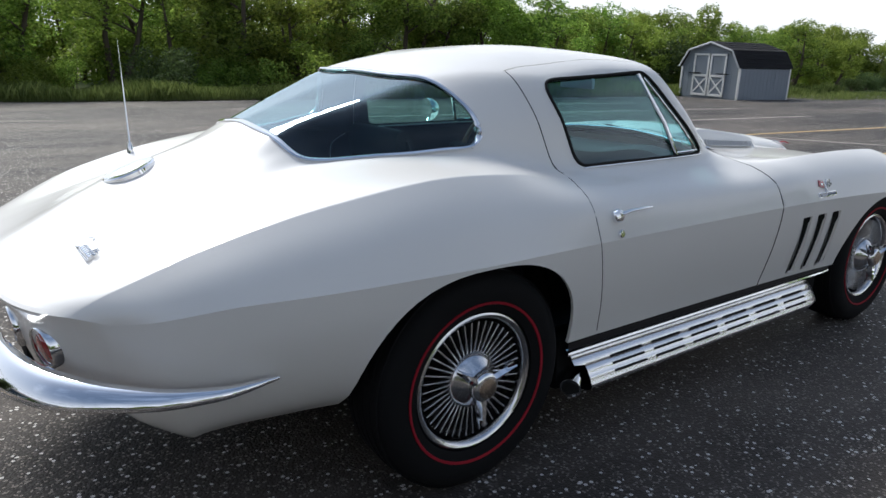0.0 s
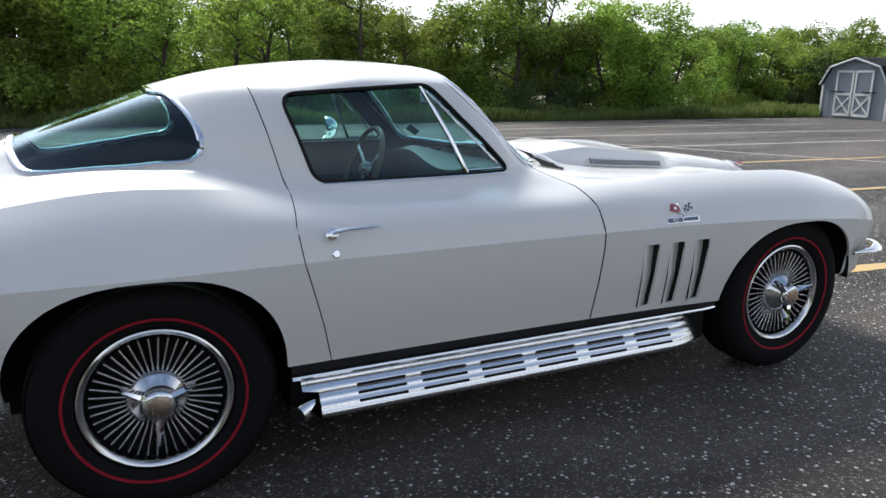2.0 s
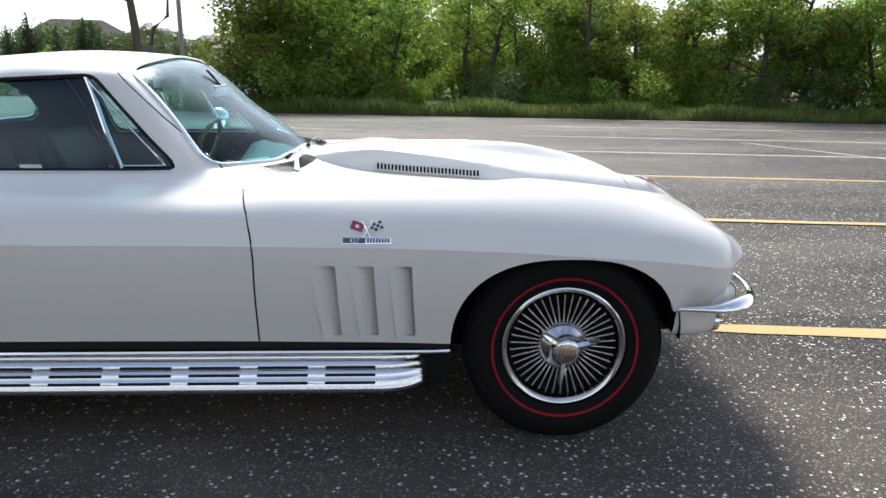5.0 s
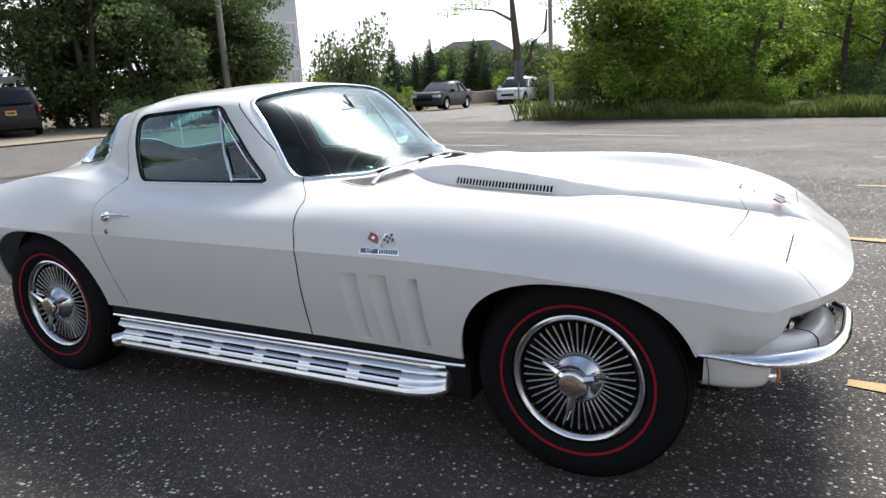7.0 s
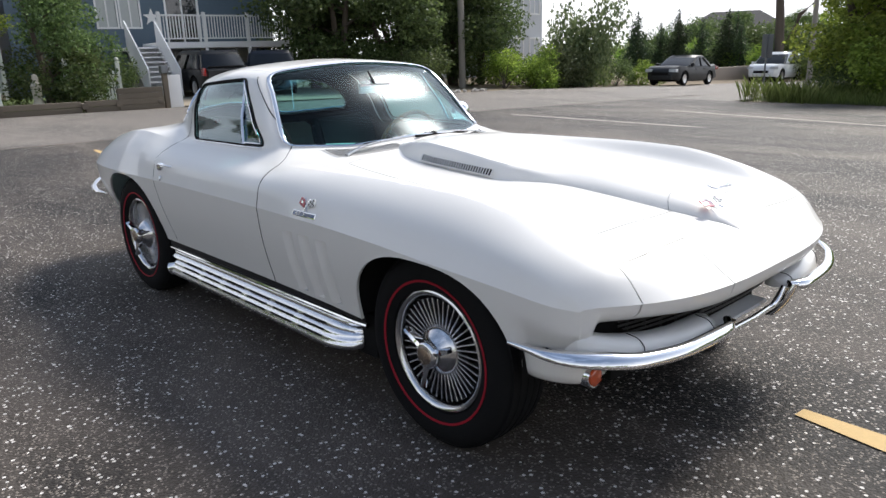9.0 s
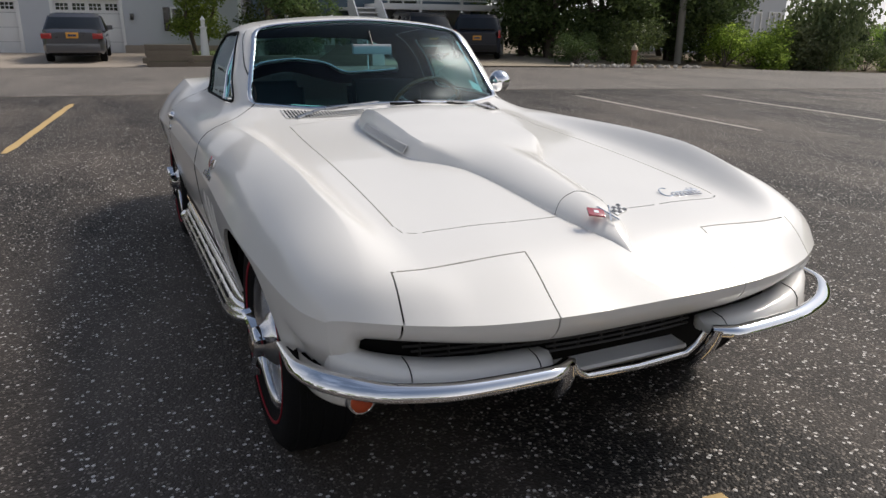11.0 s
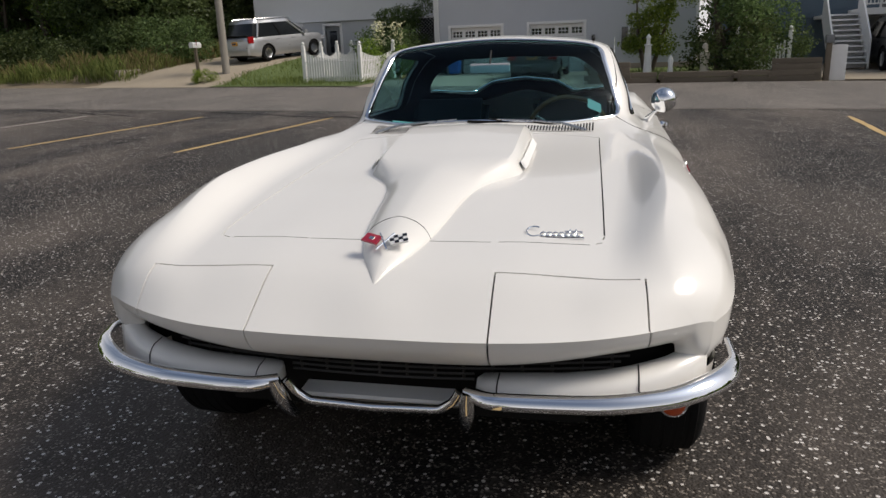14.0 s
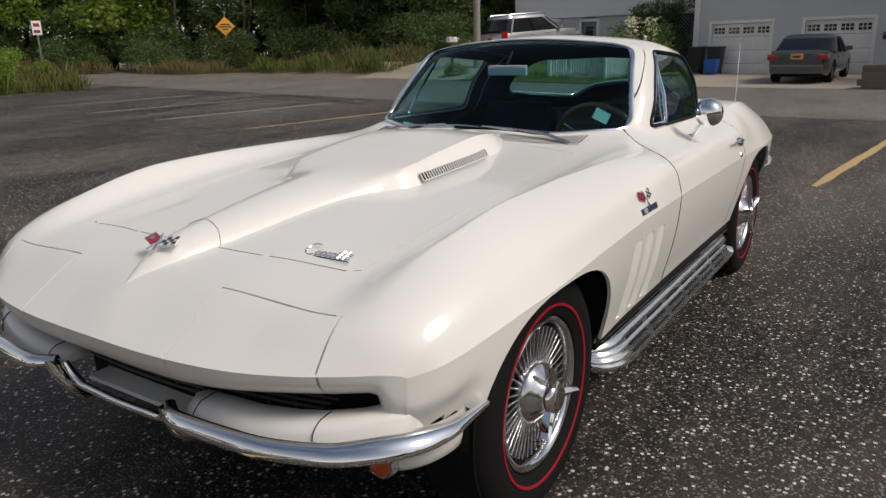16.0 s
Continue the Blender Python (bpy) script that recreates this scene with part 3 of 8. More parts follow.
ground_sheet("house_lawn", list(np.arange(-25.5, -18.9, 1.0)), [-1.9, -.5, 1, 2.5, 4.3], .10, M["turf"], "lawn behind the timber edging", "lawn")

# painted stall lines
def stripe(name, u0, v0, u1, v1, w, material, label):
    d = Vector((u1 - u0, v1 - v0))
    n = Vector((-d.y, d.x)).normalized() * w / 2
    bm = bmesh.new()
    k = max(2, int(d.length / .35))
    rng = random.Random(int(abs(u0 * 37 + v0 * 91)))
    lo, hi = [], []
    for i in range(k + 1):
        t = i / k
        c = Vector((u0, v0)) + d * t
        j1, j2 = rng.uniform(.75, 1.1), rng.uniform(.75, 1.1)
        if i in (0, k):
            j1 = j2 = .5
        lo.append(bm.verts.new(at(c.x + n.x * j1, c.y + n.y * j1, .0045)))
        hi.append(bm.verts.new(at(c.x - n.x * j2, c.y - n.y * j2, .0045)))
    for i in range(k):
        bm.faces.new((lo[i], hi[i], hi[i + 1], lo[i + 1]))
    bmesh.ops.recalc_face_normals(bm, faces=bm.faces[:])
    for f in bm.faces:
        if f.normal.z < 0:
            f.normal_flip()
    return tagged(part(name, bm, material), label, "road marking", "", "structure")


V0 = .445
for k in range(0, 7):
    v = V0 + 2.56 * k
    if v < 16:
        stripe("stall_line", 2.0 if k == 0 else 1.7, v, 14.0 if k == 0 else 12.5 + .7 * k, v, .11 if k else .13, M["line_yellow"] if k < 3 else M["line_white"], "faded yellow stall line on asphalt" if k < 3 else "faded white stall line on asphalt")
for k in range(-5, 5):
    v = -2.6 + 2.93 * k + (.06 if k == 1 else 0)
    stripe("stall_line", -9.1, v, -4.5 + (.34 if k > 0 else 0), v, .10, M["line_yellow"] if -3 < k < 3 else M["line_white"], "faded yellow stall line near the street" if -3 < k < 3 else "faded white stall line near the street")
stripe("cross_line", 5.6, 10.2, 12.6, -1.5, .09, M["line_white"], "thin white line crossing the stalls at an angle")
stripe("cross_line", -7.2, 12.2, -1.6, 11.2, .09, M["line_white"], "thin faded white line")
# cracks and a long patch edge
crack = bmesh.new()
rng = random.Random(4)
for u, v, L, w in ((-9.9, -6.2, 5.5, .09), (-10.1, -12, 4, .06), (-3.2, -1.9, .9, .03), (-10.2, 5.5, 5, .05)):
    pts = [(u + rng.uniform(-.12, .12) + .08 * i * (1 if L > 3 else 3), v - L / 2 + L * i / 14 if L > 1 else v + rng.uniform(-.03, .03)) for i in range(15)]
    lo = [crack.verts.new(at(a - w * rng.uniform(.2, 1), b, .0042)) for a, b in pts]
    hi = [crack.verts.new(at(a + w * rng.uniform(.2, 1), b, .0042)) for a, b in pts]
    for i in range(14):
        crack.faces.new((lo[i], hi[i], hi[i + 1], lo[i + 1]))
bmesh.ops.recalc_face_normals(crack, faces=crack.faces[:])
tagged(part("asphalt_cracks", crack, M["gap"]), "dark tarred cracks in the asphalt", "crack", "", "structure")
# ---- the sports coupe: body ----
car = thing("sports_car", "ermine white sixties fastback sports coupe with red-line tyres, parked on asphalt", "car")

# outline curves along the car: (x, value)
CREASE_Y = ((-2.17, .66), (-2.08, .735), (-1.9, .80), (-1.6, .855), (-1.245, .878), (-.8, .87), (0, .868), (.6, .872), (1.0, .882), (1.245, .884), (1.5, .868), (1.65, .85), (1.74, .825), (1.8, .785))
CREASE_Z = ((-2.17, .652), (-1.9, .69), (-1.245, .70), (0, .697), (.6, .692), (1.0, .683), (1.3, .665), (1.6, .637), (1.8, .603))
HUMP_Y = ((-2.17, .60), (-2.0, .66), (-1.6, .70), (-1.2, .72), (-.85, .715), (-.5, .70), (0, .70), (.3, .715), (.7, .71), (1.1, .71), (1.4, .70), (1.6, .68), (1.75, .69), (1.8, .74))
HUMP_Z = ((-2.17, .666), (-2.1, .712), (-1.92, .80), (-1.63, .875), (-1.27, .917), (-1.05, .905), (-.85, .878), (-.5, .868), (-.1, .862), (.2, .85), (.5, .853), (.9, .857), (1.25, .848), (1.5, .805), (1.65, .75), (1.74, .69), (1.8, .612))
BELT_Y = ((-2.17, .45), (-1.85, .42), (-1.56, .36), (-1.3, .46), (-1.1, .56), (-.9, .63), (-.75, .668), (-.2, .672), (.07, .645), (.3, .60), (.6, .60), (1.0, .60), (1.4, .58), (1.6, .56), (1.8, .55))
BELT_Z = ((-2.17, .668), (-2.1, .705), (-1.9, .80), (-1.7, .875), (-1.56, .912), (-1.3, .94), (-1.1, .945), (-.9, .91), (-.75, .893), (-.2, .893), (.07, .885), (.3, .853), (.6, .825), (1.0, .80), (1.3, .775), (1.6, .73), (1.72, .695), (1.8, .608))
MID_Y = ((-2.17, .36), (-1.85, .31), (-1.56, .285), (-1.3, .41), (-1.1, .49), (-.9, .57), (-.75, .62), (-.3, .62), (-.06, .625), (.07, .605), (.3, .48), (.6, .45), (1.4, .45), (1.8, .45))
MID_Z = ((-2.17, .668), (-1.9, .815), (-1.7, .90), (-1.56, .955), (-1.3, 1.02), (-1.1, 1.06), (-.9, 1.06), (-.75, 1.05), (-.3, 1.05), (-.12, 1.03), (.07, .905), (.3, .868), (.6, .833), (1.0, .805), (1.3, .778), (1.6, .735), (1.69, .71), (1.8, .606))
RAIL_Y = ((-2.17, .25), (-1.85, .22), (-1.57, .21), (-1.3, .28), (-1.14, .33), (-.95, .43), (-.8, .52), (-.5, .545), (-.25, .54), (-.1, .57), (.07, .54), (.3, .32), (.6, .3), (1.8, .3))
RAIL_Z = ((-2.17, .669), (-1.9, .835), (-1.7, .925), (-1.57, 1.0), (-1.3, 1.11), (-1.14, 1.165), (-.95, 1.19), (-.8, 1.185), (-.5, 1.21), (-.25, 1.205), (-.1, 1.09), (.07, .945), (.3, .88), (.6, .838), (1.0, .81), (1.3, .785), (1.6, .742), (1.69, .715), (1.8, .605))
CROWN_Z = ((-2.17, .670), (-1.9, .865), (-1.7, .95), (-1.57, 1.015), (-1.3, 1.12), (-1.14, 1.178), (-.95, 1.222), (-.8, 1.245), (-.5, 1.26), (-.25, 1.252), (-.19, 1.235), (.07, 1.04), (.2, .965), (.32, .89), (.6, .842), (1.0, .815), (1.3, .79), (1.6, .742), (1.69, .715), (1.8, .604))
CENTRE_Z = ((-2.17, .672), (-2.0, .82), (-1.85, .905), (-1.7, .965), (-1.57, 1.025), (-1.3, 1.128), (-1.14, 1.185), (-.95, 1.232), (-.8, 1.255), (-.5, 1.276), (-.25, 1.265), (-.19, 1.25), (.07, 1.065), (.2, .985), (.33, .895), (.6, .845), (1.0, .815), (1.3, .79), (1.6, .743), (1.69, .716), (1.75, .672), (1.8, .604))
BOW = ((-2.17, -.19), (-2.05, -.11), (-1.85, -.03), (-1.6, 0), (1.3, 0), (1.45, .02), (1.6, .07), (1.72, .14), (1.8, .2))
SPANS = (4, 6, 7, 7, 7, 5, 5)


def smooth01(a, b, v):
    t = max(0.0, min(1.0, (v - a) / (b - a)))
    return t * t * (3 - 2 * t)


def one(keys, x):
    return float(pchip(keys, x)[0])


def section(X):
    """Half cross-section from crease to centre line."""
    yc, zc, yh, zh = (one(k, X) for k in (CREASE_Y, CREASE_Z, HUMP_Y, HUMP_Z))
    yr = one(RAIL_Y, X)
    crest = max(smooth01(-.85, -1.15, X), .55 * smooth01(.35, .65, X) * (1 - smooth01(1.45, 1.65, X)))
    ctl = [(yc, zc), (yc - (.22 + .16 * crest) * (yc - yh), zc + (.58 - .06 * crest) * (zh - zc)), (yh, zh), (one(BELT_Y, X), one(BELT_Z, X)), (one(MID_Y, X), one(MID_Z, X)),
           (yr, one(RAIL_Z, X)), (yr * .52, one(CROWN_Z, X)), (0, one(CENTRE_Z, X)), (-yr * .52, one(CROWN_Z, X))]
    d = [0.0]
    for p, q in zip(ctl, ctl[1:]):
        d.append(d[-1] + max(1e-3, math.hypot(q[0] - p[0], q[1] - p[1])))
    ts = []
    for k, n in enumerate(SPANS):
        ease = (lambda f: 1 - (1 - f) ** 1.9) if k == 1 else (lambda f: f ** 1.9) if k == 2 else (lambda f: f)
        ts += [d[k] + (d[k + 1] - d[k]) * ease(i / n) for i in range(n)]
    ts.append(d[7])
    ys = pchip(list(zip(d, [p[0] for p in ctl])), ts)
    zs = pchip(list(zip(d, [p[1] for p in ctl])), ts)
    if crest > 0:
        n1 = SPANS[0] + SPANS[1]
        out_ = pchip(list(zip(d[:3], [p[1] for p in ctl[:3]])), ts[:n1])
        in_ = pchip(list(zip(d[2:], [p[1] for p in ctl[2:]])), ts[n1:])
        zs = (1 - crest) * zs + crest * np.concatenate([out_, in_])
    bow = one(BOW, X)
    power = 3.3 if bow > 0 else 5.0
    return [(X + bow * (1 - (abs(y) / yc) ** power), y, z) for y, z in zip(ys, zs)]


stations = list(np.concatenate([np.linspace(-2.17, -1.9, 12)[:-1], np.linspace(-1.9, -.3, 54)[:-1], np.linspace(-.3, .36, 36)[:-1], np.linspace(.36, 1.5, 34)[:-1], np.linspace(1.5, 1.8, 16)]))
halves = [section(X) for X in stations]
upper = bmesh.new()
b_sheet(upper, [[(x, -y, z) for x, y, z in h] + [(x, y, z) for x, y, z in reversed(h[:-1])] for h in halves])

# lower panels: run along the crease from nose centre round the side to the tail centre
ring = list(reversed([p for p in halves[-1]]))[:-1] + [h[0] for h in reversed(halves)] + halves[0][1:]
ring = [Vector(p) for p in ring]


NOSE = ((0, 0), (.006, .026), (.020, .050), (.044, .072), (.054, .078), (.060, .080))
SIDE = ((0, 0), (.004, .06), (.014, .14), (.03, .22), (.05, .30), (.058, .335))
TAIL = ((0, 0), (.018, .03), (.035, .08), (.05, .14), (.09, .25), (.27, .38))
QUARTER = ((0, 0), (.006, .08), (.03, .17), (.07, .26), (.13, .34), (.20, .395))
CHIN = ((0, 0), (.006, .06), (.04, .13), (.06, .19), (.07, .24), (.075, .265))
rows = []
for i, p in enumerate(ring):
    d = (ring[min(i + 2, len(ring) - 1)] - ring[max(i - 2, 0)])
    d.z = 0
    d.normalize()
    n = Vector((d.y, -d.x, 0))
    if n.dot(Vector((p.x, p.y, 0)) - Vector((max(-1.6, min(1.2, p.x)), 0, 0))) > 0:
        n = -n
    front = smooth01(1.66, 1.80, p.x) if p.y > .5 or p.x > 1.5 else 0
    wn_ = smooth01(1.816, 1.842, p.x)
    wc = smooth01(1.60, 1.66, p.x) * (1 - wn_)
    wt = smooth01(-2.10, -2.24, p.x)
    wq = smooth01(-1.45, -1.75, p.x) * (1 - wt)
    ws = max(0.0, 1 - wn_ - wc - wt - wq)
    deep_lip = 1 - .20 * smooth01(.25, .62, p.y)
    prof = [(wn_ * a[0] + wc * c[0] + wt * t[0] + wq * q[0] + ws * s[0], wn_ * a[1] * deep_lip + wc * c[1] + wt * t[1] + wq * q[1] + ws * s[1]) for a, c, t, q, s in zip(NOSE, CHIN, TAIL, QUARTER, SIDE)]
    dd = [0.0]
    for u, v in zip(prof, prof[1:]):
        dd.append(dd[-1] + max(1e-4, math.hypot(v[0] - u[0], v[1] - u[1])))
    ts = np.linspace(0, dd[-1], 19)
    ins = pchip(list(zip(dd, [u[0] for u in prof])), ts)
    drop = pchip(list(zip(dd, [u[1] for u in prof])), ts)
    rows.append([tuple(p + n * a - Vector((0, 0, b))) for a, b in zip(ins, drop)])
lower = bmesh.new()
b_sheet(lower, rows)
b_sheet(lower, [[(x, -y, z) for x, y, z in r] for r in rows])
bmesh.ops.remove_doubles(lower, verts=[v for v in lower.verts if abs(v.co.y) < 1e-4], dist=1e-4)
bmesh.ops.recalc_face_normals(lower, faces=lower.faces[:])
bmesh.ops.recalc_face_normals(upper, faces=upper.faces[:])
for bm in (upper, lower):
    bm.normal_update()
    probe = max(bm.faces, key=lambda f: f.calc_center_median().y)
    if probe.normal.y < 0:
        bmesh.ops.reverse_faces(bm, faces=bm.faces[:])
        bm.normal_update()

from mathutils.bvhtree import BVHTree
from mathutils.interpolate import poly_3d_calc
skin = BVHTree.FromBMesh(upper)
smooth_src = []
for bm in (upper, lower):
    bm.normal_update()
    bm.faces.ensure_lookup_table()
    smooth_src.append((BVHTree.FromBMesh(bm), [[(v.co.copy(), v.normal.copy()) for v in f.verts] for f in bm.faces]))


def true_normal(co, which):
    tree, polys = smooth_src[which]
    hit = tree.find_nearest(co)
    pv = polys[hit[2]]
    w = poly_3d_calc([p[0] for p in pv], hit[0])
    n = Vector((0, 0, 0))
    for k, (c, nn) in zip(w, pv):
        n += nn * k
    return n.normalized()


def side_of(x, z, s):
    """The place and outward normal on the body side at a height; s is 1 on the left and -1 on the right."""
    best = None
    for tree, polys in smooth_src:
        hit = tree.ray_cast(Vector((x, s * 3, z)), Vector((0, -s, 0)))
        if hit[0] is not None and (best is None or abs(hit[0].y) > abs(best[0].y)):
            best = hit
    return (best[0], best[1]) if best else None


def top_of(x, y):
    hit = skin.ray_cast(Vector((x, y, 3)), Vector((0, 0, -1)))
    return hit[0].z


def skin_at(x, y):
    hit = skin.ray_cast(Vector((x, y, 3)), Vector((0, 0, -1)))
    return hit[0], hit[1]


# wheel arches
def arch(xc, half, base, height, n=26):
    pts = []
    for i in range(n + 1):
        a = math.pi * i / n
        c, s = math.cos(a), math.sin(a)
        pts.append((xc + half * math.copysign(abs(c) ** (2 / 2.5), c), base + height * abs(s) ** (2 / 2.5)))
    return [(xc + half + .004, .1)] + pts + [(xc - half - .004, .1)]


FRONT_ARCH, REAR_ARCH = arch(1.238, .377, .325, .334), arch(-1.252, .378, .325, .366)
side_pick = lambda f: abs(f.normal.y) > .35 and abs(f.calc_center_median().y) > .45
for outline in (FRONT_ARCH, REAR_ARCH):
    bmesh.ops.delete(lower, geom=cut(lower, outline, (0, 2), side_pick), context="FACES")

# the panel under the front bumper is a piece of its own
bmesh.ops.delete(lower, geom=[f for f in lower.faces if f.calc_center_median().x > 1.585 and f.calc_center_median().z < .470], context="FACES")

# glazing
wall_pick = lambda f: abs(f.normal.y) > .45 and abs(f.calc_center_median().y) > .16 and f.calc_center_median().z > .86
DOOR_WIN = rounded([(-.026, .901), (-.729, .897), (-.812, 1.165), (-.31, 1.196)], [.03, .032, .045, .02])
QUARTER_WIN = rounded([(-1.552, .926), (-1.085, .962), (-1.043, .998), (-1.055, 1.07), (-1.095, 1.13), (-1.15, 1.166), (-1.32, 1.098), (-1.575, 1.0)], [.03, .03, .03, .03, .03, .03, .03, .02], 3)
door_glass = cut(upper, DOOR_WIN, (0, 2), wall_pick)
door_glass = take(upper, door_glass)
flat_pick = lambda f: f.normal.z > .2 and f.calc_center_median().z > .84
SCREEN = [(-.203, -.30), (-.213, -.46), (-.210, -.500), (-.190, -.517), (-.14, -.528), (.03, -.595), (.07, -.597), (.105, -.575), (.17, -.48), (.235, -.36), (.28, -.2), (.296, 0)]
SCREEN = SCREEN + [(x, -y) for x, y in reversed(SCREEN[:-1])]
screen_glass = take(upper, cut(upper, SCREEN, (0, 1), flat_pick))
# one wide rear pane that wraps from side to side
WRAP = [(-1.556, .930), (-1.50, .926), (-1.30, .945), (-1.085, .962), (-1.05, .985), (-1.043, 1.01), (-1.055, 1.07), (-1.095, 1.13), (-1.15, 1.166)]
WRAP = [(x, -side_of(x, z, -1)[0].y) for x, z in WRAP] + [(-1.165, .22), (-1.172, .11)]
WRAP = [(-1.60, 0), (-1.598, .12), (-1.59, .22)] + WRAP + [(-1.174, 0)]
WRAP = WRAP + [(x, -y) for x, y in reversed(WRAP[1:-1])]
back_glass = take(upper, cut(upper, WRAP, (0, 1), lambda f: f.normal.z > .1 and f.calc_center_median().z > .88 and f.calc_center_median().x < -.95))

# panel gaps
GAPW = .0042
seams_u, seams_l = [], []
any_side = lambda f: abs(f.normal.y) > .30 and abs(f.calc_center_median().y) > .4
DOOR_F = [(.236, .20), (.240, .55), (.243, .66), (.238, .72), (.222, .79), (.195, .845)]
DOOR_A = [(.195, .845), (.105, .892), (-.02, 1.005), (-.235, 1.203)]
DOOR_R = [(-.725, .30), (-.765, .48), (-.825, .70), (-.838, .80), (-.822, .882), (-.862, 1.06), (-.893, 1.19)]
for line, wide in ((DOOR_F, 1.0), (DOOR_A, .75), (DOOR_R, .8)):
    seams_u += gap(upper, line, GAPW * wide, (0, 2), any_side)
seams_l += gap(lower, DOOR_F[:4], GAPW, (0, 2), any_side)
seams_l += gap(lower, DOOR_R[:4], GAPW * .8, (0, 2), any_side)
# dark tubes added along the door edges, standing for the shade in the gaps
for s in (1, -1):
    for line in (DOOR_F, DOOR_R, DOOR_A):
        pts = resample([Vector((x, 0, z)) for x, z in line], .02, False)
        pts = [h for h in (side_of(p.x, p.z, s) for p in pts) if h]
        part("door_seal", tube([c - n * .0012 for c, n in ((c, n if n.y * s > 0 else -n) for c, n in pts)], .0032 if line is DOOR_F else .0022, 6), M["gap"], car)
top_pick = lambda f: f.normal.z > .35 and f.calc_center_median().z > .58
HOOD = [(.41, .515), (1.582, .536), (1.624, .528), (1.641, .50), (1.664, .25), (1.669, 0), (1.664, -.25), (1.641, -.50), (1.624, -.528), (1.582, -.536), (.41, -.515)]
seams_u += gap(upper, HOOD, GAPW, (0, 1), top_pick)
seams_u += gap(upper, [(.41, .515), (.39, .3), (.39, -.3), (.41, -.515)], GAPW * .7, (0, 1), top_pick)
for s in (1, -1):
    seams_u += gap(upper, [(2.03, .29 * s), (1.818, .284 * s), (1.806, .628 * s), (1.96, .640 * s)], GAPW, (0, 1), top_pick)
    seams_u += gap(upper, [(-.893, .462 * s), (-.6, .475 * s), (-.235, .475 * s)], GAPW, (0, 1), lambda f: f.normal.z > .3 and f.calc_center_median().z > 1.1)
    lip = lambda f: f.normal.x > .3 and f.calc_center_median().x > 1.7
    seams_l += gap(lower, [(.29 * s, .62), (.286 * s, .5)], GAPW, (1, 2), lip)
    seams_l += gap(lower, [(.640 * s, .62), (.632 * s, .5)], GAPW, (1, 2), lip)
seam = bmesh.new()
for src, faces in ((upper, seams_u), (lower, seams_l)):
    t = take(src, {f for f in faces if f.is_valid})
    push(t, -.010)
    tmp = bpy.data.meshes.new("tmp")
    t.to_mesh(tmp)
    t.free()
    seam.from_mesh(tmp)
    bpy.data.meshes.remove(tmp)
part("panel_gap", seam, M["gap"], car, "dark gaps between the body panels")

# side cooling slots
VENTS = [rounded([(x0, .375), (x0 + .062, .378), (x0 + .05, .632), (x0 - .025, .632)], [.006, .008, .008, .012]) for x0 in (.445, .565, .685)]
louvre = []
for v in VENTS:
    louvre += take(lower, cut(lower, v, (0, 2), side_pick)),

# split the skin into panels
DOOR = [(.24, .66), (.238, .72), (.195, .845), (.105, .892), (-.235, 1.22), (-.893, 1.2), (-.822, .882), (-.838, .80), (-.825, .70), (-.725, .30), (.236, .20)]


def region(f):
    c = f.calc_center_median()
    side = "r" if c.y < 0 else "l"
    if abs(c.y) > .455 and inside(DOOR, c.x, c.z) and (abs(f.normal.y) > .25 or c.z > 1.1):
        return "door_" + side
    if c.z > .6 and .40 < c.x < 1.645 and f.normal.z > .3 and inside(HOOD, c.x, c.y):
        return "hood"
    if c.x > 1.80 and .285 < abs(c.y) < .64 and (f.normal.z > .1 or f.normal.x > .1):
        return "lamp_" + side
    return "body"


def panel_mesh(name, picked, label):
    """One body panel: outer skin with the smooth normals of the whole, and a turned-in edge."""
    verts, faces, norms = [], [], []
    for which, fs in picked:
        index = {}
        base = {}
        edges = {}
        for f in fs:
            ids = []
            for v in f.verts:
                if v not in index:
                    index[v] = len(verts)
                    verts.append(v.co.copy())
                    base[v] = true_normal(v.co, which)
                ids.append(index[v])
            faces.append(ids)
            norms.append([base[v] for v in f.verts])
            for k in range(len(f.verts)):
                a_, b_ = f.verts[k], f.verts[(k + 1) % len(f.verts)]
                key = frozenset((a_, b_))
                edges[key] = None if key in edges else (a_, b_)
        inner = {}
        for e_ in edges.values():
            if e_ is None or (abs(e_[0].co.z - pick_crease(e_[0].co.x)) < .004 and abs(e_[1].co.z - pick_crease(e_[1].co.x)) < .004):
                continue
            a_, b_ = e_
            for v in (a_, b_):
                if v not in inner:
                    inner[v] = len(verts)
                    verts.append(v.co - base[v] * .011)
            ids = [index[b_], index[a_], inner[a_], inner[b_]]
            p_ = [verts[q] for q in ids]
            n_ = (p_[1] - p_[0]).cross(p_[2] - p_[1])
            n_ = n_.normalized() if n_.length > 1e-12 else base[a_]
            faces.append(ids)
            norms.append([n_] * 4)
    me = bpy.data.meshes.new(name)
    me.from_pydata(verts, [], faces)
    me.materials.append(M["paint"])
    me.polygons.foreach_set("use_smooth", [True] * len(me.polygons))
    me.normals_split_custom_set([n for fn_ in norms for n in fn_])
    ob = new(name, me)
    ob.parent = car
    if label:
        ob["label"] = label
    return ob


def pick_crease(x):
    return one(CREASE_Z, max(-2.17, min(1.8, x))) if -2.1 < x < 1.7 else -9


